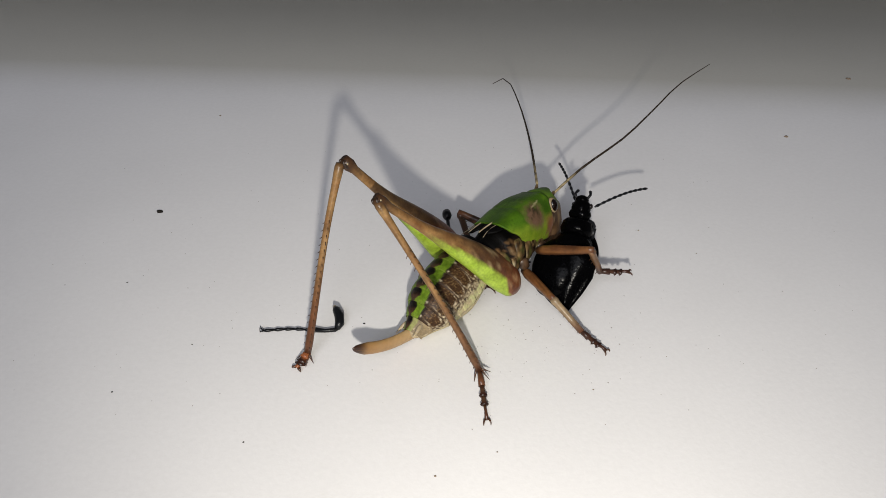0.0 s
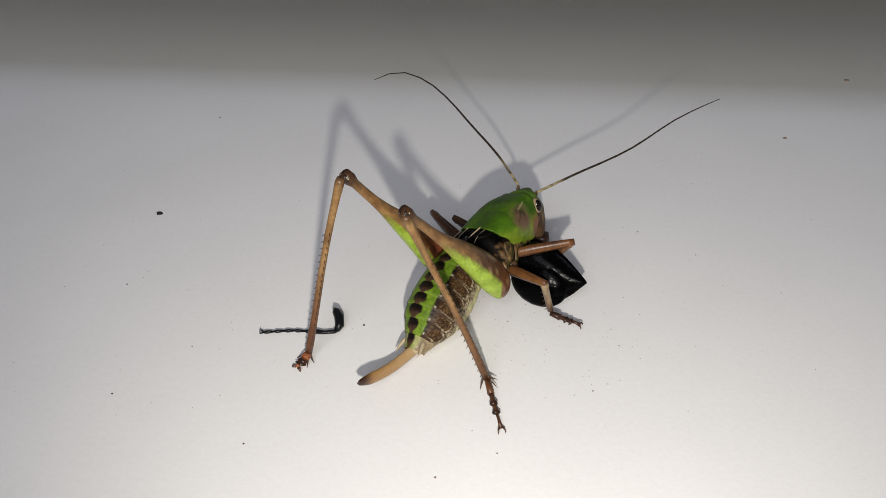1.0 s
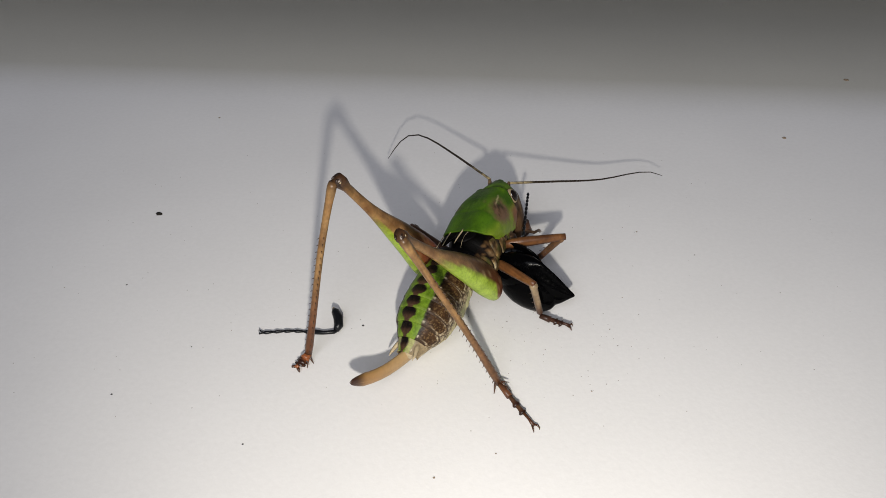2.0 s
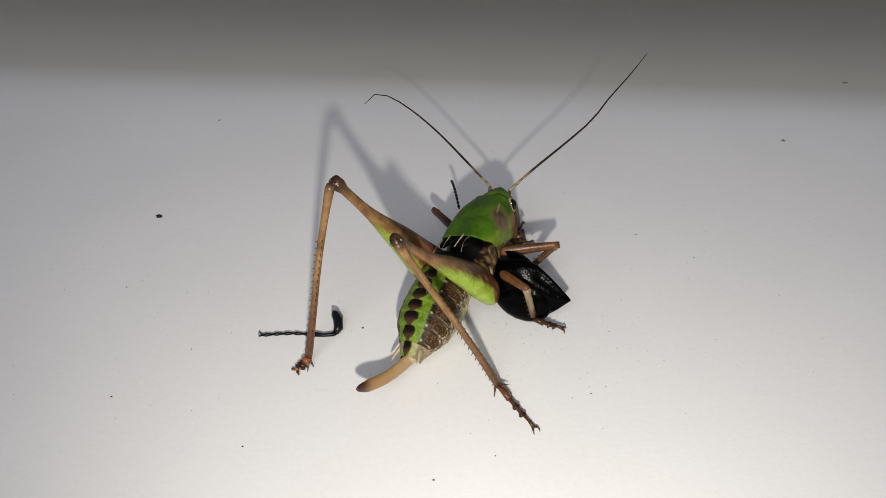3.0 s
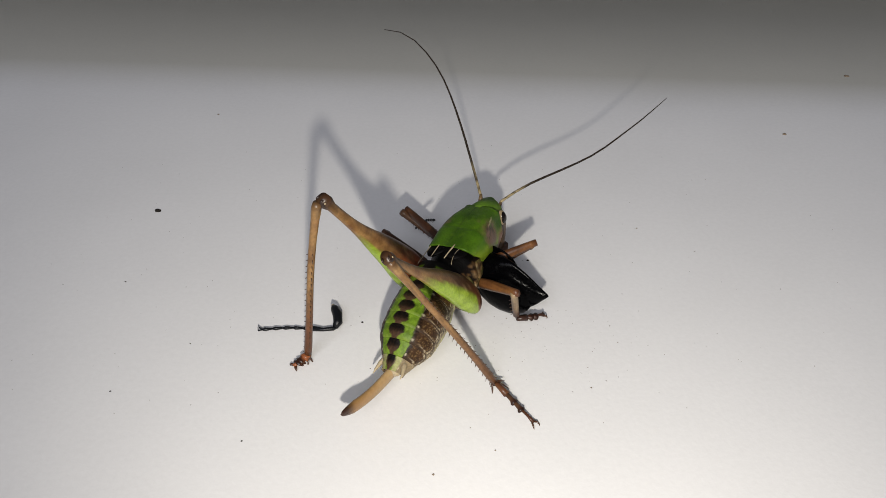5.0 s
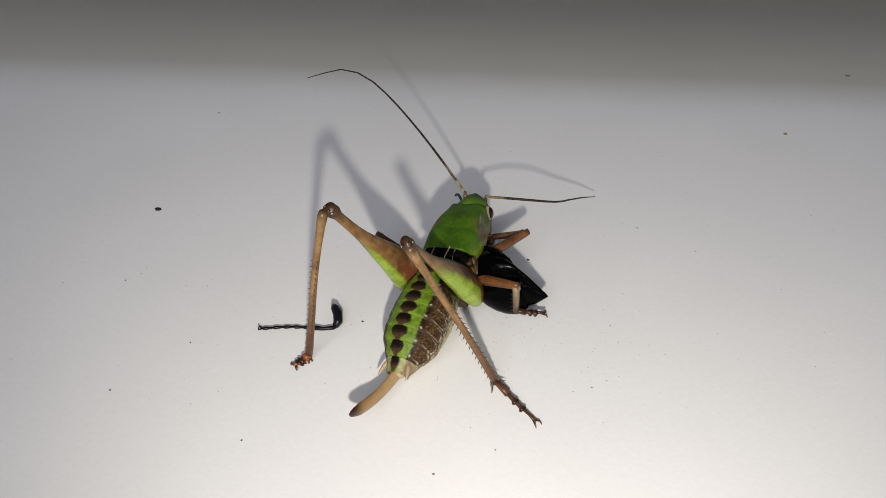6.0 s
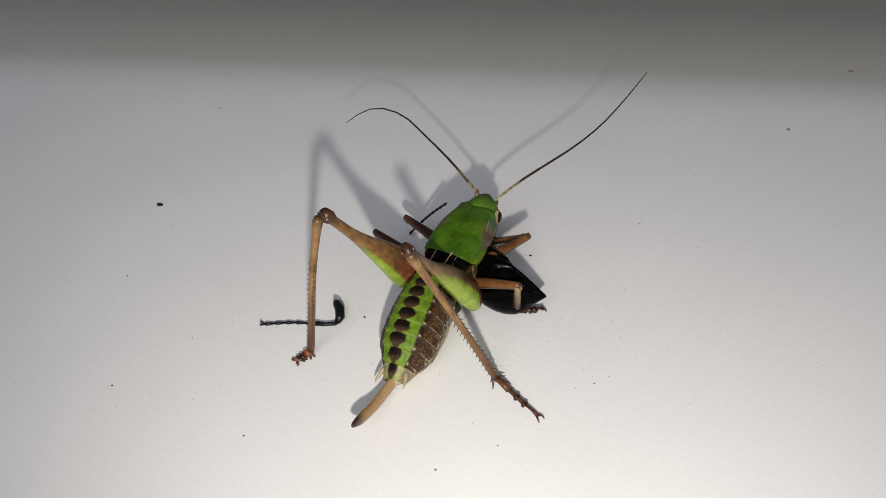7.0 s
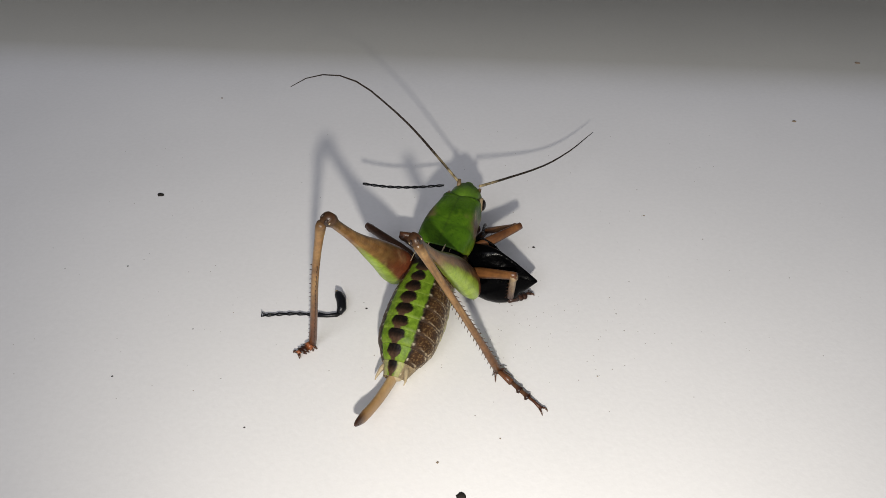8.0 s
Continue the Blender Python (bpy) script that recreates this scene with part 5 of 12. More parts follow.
    walk(moving["right_middle_tibia"], [
        (0.00, pose(0.00274, -0.01212, 0.00480, 36.7, 31.7, -85.9)),
        (0.20, pose(0.00319, -0.01181, 0.00480, 54.2, 30.1, -65.0)),
        (0.50, pose(0.00284, -0.01240, 0.00371, 83.4, 55.4, -28.7)),
        (1.00, pose(0.00232, -0.01151, 0.00838, 87.4, 72.3, -13.8)),
        (1.50, pose(0.00131, -0.01115, 0.00839, 73.9, 74.8, -38.1)),
        (1.70, pose(0.00145, -0.01120, 0.00839, 74.9, 74.7, -36.8)),
        (2.80, pose(0.00022, -0.01098, 0.00839, 90.8, 73.0, -29.9)),
        (3.00, pose(0.00064, -0.01084, 0.00839, 90.1, 73.1, -26.5)),
        (3.50, pose(-0.00208, -0.01138, 0.00956, 114.6, 50.4, -0.6)),
        (4.00, pose(0.00028, -0.01066, 0.00841, 114.6, 69.7, -4.0)),
        (4.50, pose(0.00110, -0.01129, 0.00841, 115.6, 69.4, 4.4)),
        (4.70, pose(0.00202, -0.01091, 0.00842, 113.7, 69.3, 11.8)),
        (5.80, pose(0.00070, -0.01025, 0.00840, 99.8, 74.7, -14.0)),
        (6.00, pose(0.00157, -0.01038, 0.00840, 111.4, 74.6, 5.0)),
        (6.50, pose(0.00209, -0.01079, 0.00840, 110.8, 74.7, 5.2)),
        (7.00, pose(0.00357, -0.01024, 0.00841, 106.4, 69.0, 15.4)),
        (7.50, pose(0.00238, -0.00981, 0.00841, 121.4, 69.0, 15.1)),
        (8.00, pose(0.00282, -0.01049, 0.00841, 116.8, 69.0, 19.2)),
    ])
    walk(moving["right_middle_tarsus"], [
        (0.00, pose(0.00310, -0.01714, 0.00170, 0.0, 18.3, -83.3)),
        (0.20, pose(0.00523, -0.01618, 0.00200, 0.0, 17.0, -110.5)),
        (0.50, pose(0.00447, -0.01330, 0.00100, 4.4, 8.4, -80.1)),
        (1.00, pose(0.00437, -0.01201, 0.00179, 0.0, 9.9, -73.1)),
        (1.50, pose(0.00271, -0.01226, 0.00179, 0.0, 10.8, -76.7)),
        (1.70, pose(0.00290, -0.01228, 0.00179, 0.0, 10.9, -76.6)),
        (2.80, pose(0.00198, -0.01198, 0.00179, 0.0, 9.8, -84.1)),
        (3.00, pose(0.00244, -0.01174, 0.00180, 0.0, 9.3, -77.8)),
        (3.50, pose(0.00154, -0.01196, 0.00485, 1.0, 24.6, -24.1)),
        (4.00, pose(0.00273, -0.01083, 0.00180, 0.0, 11.5, -44.2)),
        (4.50, pose(0.00358, -0.01110, 0.00180, 0.0, 12.5, -36.5)),
        (4.70, pose(0.00447, -0.01040, 0.00180, 0.0, 11.3, -29.9)),
        (5.80, pose(0.00222, -0.01062, 0.00265, 0.0, 13.2, -64.3)),
        (6.00, pose(0.00314, -0.01025, 0.00265, 0.0, 13.3, -62.9)),
        (6.50, pose(0.00366, -0.01065, 0.00265, 0.0, 15.0, -65.7)),
        (7.00, pose(0.00602, -0.00955, 0.00180, 0.0, 13.8, -39.9)),
        (7.50, pose(0.00484, -0.00916, 0.00180, 0.0, 16.6, -46.3)),
        (8.00, pose(0.00522, -0.00965, 0.00180, 0.0, 13.5, -30.0)),
    ])
    walk(moving["left_fore_femur"], [
        (0.00, pose(0.00981, 0.00233, 0.00438, 0.0, -15.0, 110.5)),
        (0.20, pose(0.00965, 0.00267, 0.00406, 0.0, -17.3, 102.3)),
        (0.50, pose(0.00951, 0.00274, 0.00373, 0.0, -19.7, 101.3)),
        (1.00, pose(0.00978, 0.00101, 0.00482, 0.0, -11.8, 93.3)),
        (1.50, pose(0.01000, 0.00235, 0.00533, 0.0, 5.1, 12.9)),
        (1.70, pose(0.01007, 0.00235, 0.00578, 0.0, 3.4, 12.9)),
        (2.80, pose(0.01013, 0.00228, 0.00590, 0.0, 2.1, 12.6)),
        (3.00, pose(0.01016, 0.00318, 0.00535, 0.0, -8.1, 65.9)),
        (3.50, pose(0.00965, 0.00305, 0.00424, 0.0, -16.0, 75.9)),
        (4.00, pose(0.01007, 0.00258, 0.00593, 0.0, 1.6, 13.6)),
        (4.50, pose(0.01006, 0.00277, 0.00628, 0.0, 0.2, 14.2)),
        (4.70, pose(0.01140, 0.00663, 0.00560, 0.0, -6.3, 65.7)),
        (5.80, pose(0.00951, 0.00191, 0.00465, 0.0, -13.0, 71.3)),
        (6.00, pose(0.00989, 0.00265, 0.00479, 0.0, 6.0, 13.9)),
        (6.50, pose(0.00991, 0.00047, 0.00637, 0.0, -0.9, 89.7)),
        (7.00, pose(0.01019, 0.00403, 0.00583, 0.0, -4.7, 71.6)),
        (7.50, pose(0.00994, 0.00042, 0.00674, 0.0, 1.7, 89.3)),
        (8.00, pose(0.01065, -0.00005, 0.00512, 0.0, -9.7, 105.7)),
    ])
    walk(moving["left_fore_tibia"], [
        (0.00, pose(0.00703, 0.00975, 0.00650, 180.0, 71.8, -69.5)),
        (0.20, pose(0.00798, 0.01032, 0.00650, 180.0, 71.8, -77.7)),
        (0.50, pose(0.00799, 0.01031, 0.00650, 180.0, 71.8, -78.7)),
        (1.00, pose(0.00932, 0.00902, 0.00650, -140.0, 37.4, -66.8)),
        (1.50, pose(0.01796, 0.00417, 0.00460, 180.0, 39.3, -167.1)),
        (1.70, pose(0.01805, 0.00417, 0.00529, -180.0, 48.4, -167.1)),
        (2.80, pose(0.01813, 0.00406, 0.00560, -180.0, 53.1, -167.4)),
        (3.00, pose(0.01347, 0.01059, 0.00650, -123.4, 34.4, -81.2)),
        (3.50, pose(0.01157, 0.01070, 0.00650, -122.0, 40.0, -72.6)),
        (4.00, pose(0.01804, 0.00451, 0.00570, -180.0, 54.8, -166.4)),
        (4.50, pose(0.01801, 0.00478, 0.00625, -180.0, 65.3, -165.8)),
        (4.70, pose(0.01475, 0.01406, 0.00650, -121.1, 36.8, -75.5)),
        (5.80, pose(0.01207, 0.00948, 0.00650, -130.8, 41.4, -80.4)),
        (6.00, pose(0.01781, 0.00461, 0.00392, 180.0, 31.4, -166.1)),
        (6.50, pose(0.00996, 0.00867, 0.00650, -158.8, 43.3, -75.7)),
        (7.00, pose(0.01276, 0.01179, 0.00650, -128.4, 41.5, -71.9)),
        (7.50, pose(0.01004, 0.00862, 0.00650, -162.7, 43.7, -78.2)),
        (8.00, pose(0.00847, 0.00773, 0.00650, -176.5, 45.5, -72.2)),
    ])
    walk(moving["left_fore_tarsus"], [
        (0.00, pose(0.00769, 0.00800, 0.00080, 0.0, 4.8, -79.1)),
        (0.20, pose(0.00838, 0.00849, 0.00080, 0.0, 4.8, -78.2)),
        (0.50, pose(0.00836, 0.00847, 0.00080, 0.0, 4.8, -83.8)),
        (1.00, pose(0.01120, 0.00465, 0.00285, 0.0, 14.6, -94.7)),
        (1.50, pose(0.01344, 0.00313, 0.00080, 0.0, -9.4, -167.1)),
        (1.70, pose(0.01417, 0.00329, 0.00080, 0.0, -9.8, -167.1)),
        (2.80, pose(0.01461, 0.00328, 0.00080, 0.0, -9.2, -167.4)),
        (3.00, pose(0.01422, 0.00570, 0.00311, 0.0, 10.3, -126.6)),
        (3.50, pose(0.01295, 0.00631, 0.00265, 0.0, 18.3, -115.6)),
        (4.00, pose(0.01468, 0.00370, 0.00080, 0.0, -8.9, -166.4)),
        (4.50, pose(0.01558, 0.00417, 0.00080, 0.0, -8.9, -165.8)),
        (4.70, pose(0.01596, 0.00941, 0.00291, 0.0, 6.8, -127.8)),
        (5.80, pose(0.01282, 0.00504, 0.00253, 0.0, 14.1, -118.8)),
        (6.00, pose(0.01283, 0.00338, 0.00080, 0.0, -7.7, -166.1)),
        (6.50, pose(0.01104, 0.00444, 0.00239, 0.0, -2.5, -95.5)),
        (7.00, pose(0.01416, 0.00752, 0.00252, 0.0, 3.1, -120.2)),
        (7.50, pose(0.01093, 0.00437, 0.00235, 0.0, -6.1, -95.2)),
        (8.00, pose(0.00975, 0.00373, 0.00222, 0.0, 8.6, -75.0)),
    ])
    walk(moving["left_middle_femur"], [
        (0.00, pose(0.00488, -0.00137, 0.00152, 0.0, -15.8, 107.1)),
        (0.20, pose(0.00559, 0.00208, 0.00313, 0.0, -14.9, 106.8)),
        (0.50, pose(0.00542, 0.00207, 0.00296, 0.0, -15.5, 106.1)),
        (1.00, pose(0.00570, 0.00469, 0.00476, 0.0, -7.9, 69.1)),
        (1.50, pose(0.00541, 0.00311, 0.00448, 0.0, -9.7, 71.2)),
        (1.70, pose(0.00549, 0.00307, 0.00477, 0.0, -7.8, 72.8)),
        (2.80, pose(0.00545, 0.00238, 0.00466, 0.0, -8.5, 78.0)),
        (3.00, pose(0.00531, 0.00289, 0.00435, 0.0, -10.6, 79.3)),
        (3.50, pose(0.00549, 0.00476, 0.00408, 0.0, -12.3, 71.4)),
        (4.00, pose(0.00573, 0.00385, 0.00497, 0.0, -6.6, 66.1)),
        (4.50, pose(0.00564, 0.00398, 0.00529, 0.0, -4.5, 72.7)),
        (4.70, pose(0.00558, 0.00522, 0.00482, 0.0, -7.5, 76.3)),
        (5.80, pose(0.00550, 0.00403, 0.00426, 0.0, -11.2, 71.2)),
        (6.00, pose(0.00570, 0.00463, 0.00440, 0.0, -10.2, 69.7)),
        (6.50, pose(0.00584, 0.00437, 0.00537, 0.0, -4.0, 73.3)),
        (7.00, pose(0.00589, 0.00573, 0.00510, 0.0, -5.8, 75.8)),
        (7.50, pose(0.00624, 0.00490, 0.00541, 0.0, -3.8, 67.2)),
        (8.00, pose(0.00603, 0.00511, 0.00490, 0.0, -7.0, 67.8)),
    ])
    walk(moving["left_middle_tibia"], [
        (0.00, pose(0.00234, 0.00691, 0.00397, 158.9, 35.6, -100.6)),
        (0.20, pose(0.00307, 0.01041, 0.00544, 180.0, 50.6, -73.2)),
        (0.50, pose(0.00301, 0.01041, 0.00536, 180.0, 49.4, -73.9)),
        (1.00, pose(0.00888, 0.01301, 0.00600, -118.4, 31.9, -75.6)),
        (1.50, pose(0.00826, 0.01151, 0.00600, -129.8, 31.6, -85.1)),
        (1.70, pose(0.00812, 0.01159, 0.00600, -133.4, 31.7, -84.3)),
        (2.80, pose(0.00730, 0.01109, 0.00600, -147.5, 31.6, -88.0)),
        (3.00, pose(0.00696, 0.01158, 0.00600, -140.5, 31.7, -84.2)),
        (3.50, pose(0.00830, 0.01309, 0.00600, -124.8, 32.1, -83.5)),
        (4.00, pose(0.00936, 0.01202, 0.00600, -134.1, 32.1, -90.2)),
        (4.50, pose(0.00831, 0.01255, 0.00600, -139.9, 32.1, -86.2)),
        (4.70, pose(0.00769, 0.01389, 0.00600, -134.4, 32.2, -80.9)),
        (5.80, pose(0.00835, 0.01239, 0.00600, -141.8, 32.0, -93.1)),
        (6.00, pose(0.00878, 0.01294, 0.00600, -137.8, 32.0, -91.9)),
        (6.50, pose(0.00841, 0.01297, 0.00600, -150.1, 32.0, -91.6)),
        (7.00, pose(0.00808, 0.01441, 0.00600, -141.3, 32.0, -84.8)),
        (7.50, pose(0.00972, 0.01318, 0.00600, -145.2, 31.8, -94.8)),
        (8.00, pose(0.00941, 0.01338, 0.00600, -138.5, 31.7, -92.1)),
    ])
    walk(moving["left_middle_tarsus"], [
        (0.00, pose(0.00150, 0.00243, 0.00070, 0.0, 5.3, -72.9)),
        (0.20, pose(0.00417, 0.00677, 0.00080, 0.0, 5.6, -73.2)),
        (0.50, pose(0.00410, 0.00665, 0.00080, 0.0, 5.7, -73.9)),
        (1.00, pose(0.01015, 0.00808, 0.00283, 0.0, 10.7, -123.1)),
        (1.50, pose(0.00870, 0.00642, 0.00285, 0.0, 13.7, -117.7)),
        (1.70, pose(0.00862, 0.00651, 0.00285, 0.0, 11.2, -115.7)),
        (2.80, pose(0.00748, 0.00598, 0.00286, 0.0, 12.5, -107.5)),
        (3.00, pose(0.00747, 0.00650, 0.00285, 0.0, 15.1, -107.2)),
        (3.50, pose(0.00888, 0.00804, 0.00281, 0.0, 16.9, -118.1)),
        (4.00, pose(0.00934, 0.00694, 0.00281, 0.0, 9.4, -122.7)),
        (4.50, pose(0.00865, 0.00747, 0.00282, 0.0, 6.7, -115.2)),
        (4.70, pose(0.00850, 0.00888, 0.00280, 0.0, 10.6, -112.2)),
        (5.80, pose(0.00807, 0.00731, 0.00282, 0.0, 15.8, -114.9)),
        (6.00, pose(0.00862, 0.00785, 0.00282, 0.0, 14.5, -117.5)),
        (6.50, pose(0.00827, 0.00789, 0.00282, 0.0, 6.2, -112.4)),
        (7.00, pose(0.00855, 0.00934, 0.00282, 0.0, 8.4, -111.5)),
        (7.50, pose(0.00930, 0.00810, 0.00284, 0.0, 5.8, -119.6)),
        (8.00, pose(0.00922, 0.00828, 0.00284, 0.0, 10.2, -119.9)),
    ])
    walk(moving["left_antenna_0"], [
        (0.00, pose(0.01523, 0.00155, 0.01181, -8.3, -2.9, 44.4)),
        (0.20, pose(0.01527, 0.00162, 0.01135, -8.6, -13.4, 45.7)),
        (0.30, pose(0.01534, 0.00163, 0.01115, -7.0, -14.9, 39.2)),
        (0.40, pose(0.01540, 0.00163, 0.01094, -8.9, -11.7, 47.0)),
        (0.50, pose(0.01546, 0.00163, 0.01074, -11.7, -22.8, 60.3)),
        (0.60, pose(0.01542, 0.00163, 0.01110, 0.8, 8.8, 30.7)),
        (0.70, pose(0.01537, 0.00163, 0.01145, 1.4, 4.0, 34.5)),
        (0.80, pose(0.01532, 0.00163, 0.01181, 1.5, -4.0, 35.6)),
        (0.90, pose(0.01527, 0.00164, 0.01217, 0.9, -14.8, 44.4)),
        (1.00, pose(0.01522, 0.00164, 0.01253, -5.2, -23.0, 68.2)),
        (1.10, pose(0.01518, 0.00171, 0.01263, -9.7, -19.6, 80.0)),
        (1.20, pose(0.01513, 0.00177, 0.01274, -4.4, -21.4, 65.1)),
        (1.30, pose(0.01508, 0.00184, 0.01284, -4.6, -14.9, 65.5)),
        (1.40, pose(0.01503, 0.00191, 0.01294, -3.1, -4.8, 59.6)),
        (1.50, pose(0.01499, 0.00198, 0.01304, -4.7, -25.9, 161.7)),
        (1.60, pose(0.01490, 0.00198, 0.01334, 25.9, 9.9, 50.5)),
        (1.70, pose(0.01482, 0.00198, 0.01363, 26.4, 12.7, 53.5)),
        (1.92, pose(0.01480, 0.00198, 0.01366, 26.5, 10.6, 53.9)),
        (2.14, pose(0.01476, 0.00200, 0.01373, 26.8, 5.5, 54.9)),
        (2.36, pose(0.01471, 0.00203, 0.01380, 27.0, -0.5, 56.0)),
        (2.58, pose(0.01467, 0.00205, 0.01387, 27.1, -5.5, 57.0)),
        (2.80, pose(0.01465, 0.00205, 0.01389, 27.0, -7.6, 57.4)),
        (3.00, pose(0.01503, 0.00190, 0.01286, 26.8, -7.4, 59.3)),
        (3.20, pose(0.01521, 0.00180, 0.01220, 28.9, -20.6, 48.9)),
        (3.30, pose(0.01530, 0.00175, 0.01186, 27.8, -24.1, 51.8)),
        (3.50, pose(0.01546, 0.00164, 0.01118, 25.7, -31.7, 57.2)),
        (3.70, pose(0.01519, 0.00167, 0.01225, 17.2, -22.6, 73.0)),
        (3.80, pose(0.01504, 0.00169, 0.01278, 18.2, -22.9, 70.3)),
        (4.00, pose(0.01469, 0.00172, 0.01382, 24.2, -20.5, 53.0)),
        (4.20, pose(0.01466, 0.00163, 0.01396, 21.6, -16.7, 60.3)),
        (4.30, pose(0.01465, 0.00159, 0.01403, 22.0, -20.1, 59.1)),
        (4.50, pose(0.01461, 0.00150, 0.01416, 24.7, -21.7, 50.7)),
        (4.60, pose(0.01493, 0.00143, 0.01330, 26.6, -14.8, 45.4)),
        (4.70, pose(0.01521, 0.00137, 0.01243, 29.3, -33.4, 41.1)),
        (4.92, pose(0.01520, 0.00140, 0.01242, 28.2, -32.7, 43.0)),
        (5.14, pose(0.01518, 0.00147, 0.01239, 25.9, -30.7, 47.3)),
        (5.36, pose(0.01514, 0.00155, 0.01236, 23.4, -28.2, 52.1)),
        (5.58, pose(0.01512, 0.00162, 0.01233, 21.6, -25.9, 56.0)),
        (5.80, pose(0.01511, 0.00165, 0.01232, 20.9, -25.0, 57.6)),
        (6.00, pose(0.01517, 0.00164, 0.01224, 20.3, -30.3, 59.1)),
        (6.20, pose(0.01494, 0.00164, 0.01310, 16.2, -15.1, 68.3)),
        (6.30, pose(0.01481, 0.00164, 0.01353, 18.8, -19.1, 58.1)),
        (6.50, pose(0.01455, 0.00164, 0.01438, 16.9, -10.1, 64.2)),
        (6.70, pose(0.01465, 0.00149, 0.01398, 15.9, -10.9, 69.7)),
        (6.80, pose(0.01470, 0.00141, 0.01378, 15.3, -15.8, 73.0)),
        (7.00, pose(0.01480, 0.00126, 0.01337, 19.5, -6.5, 54.8)),
        (7.10, pose(0.01467, 0.00130, 0.01368, 19.9, -20.8, 56.0)),
        (7.20, pose(0.01453, 0.00135, 0.01399, 13.6, -23.0, 71.9)),
        (7.30, pose(0.01439, 0.00140, 0.01429, 15.0, -18.1, 68.3)),
        (7.40, pose(0.01424, 0.00145, 0.01459, 14.4, -22.4, 70.3)),
        (7.50, pose(0.01408, 0.00149, 0.01489, 19.2, -27.3, 57.5)),
        (7.60, pose(0.01422, 0.00147, 0.01459, 24.2, 8.1, 55.1)),
        (7.70, pose(0.01435, 0.00144, 0.01429, 26.1, -13.5, 61.9)),
        (7.80, pose(0.01448, 0.00142, 0.01399, 27.2, -20.4, 58.4)),
        (7.90, pose(0.01460, 0.00139, 0.01368, 32.7, -20.2, 38.9)),
        (8.00, pose(0.01472, 0.00137, 0.01337, 23.8, -23.3, 59.9)),
    ])
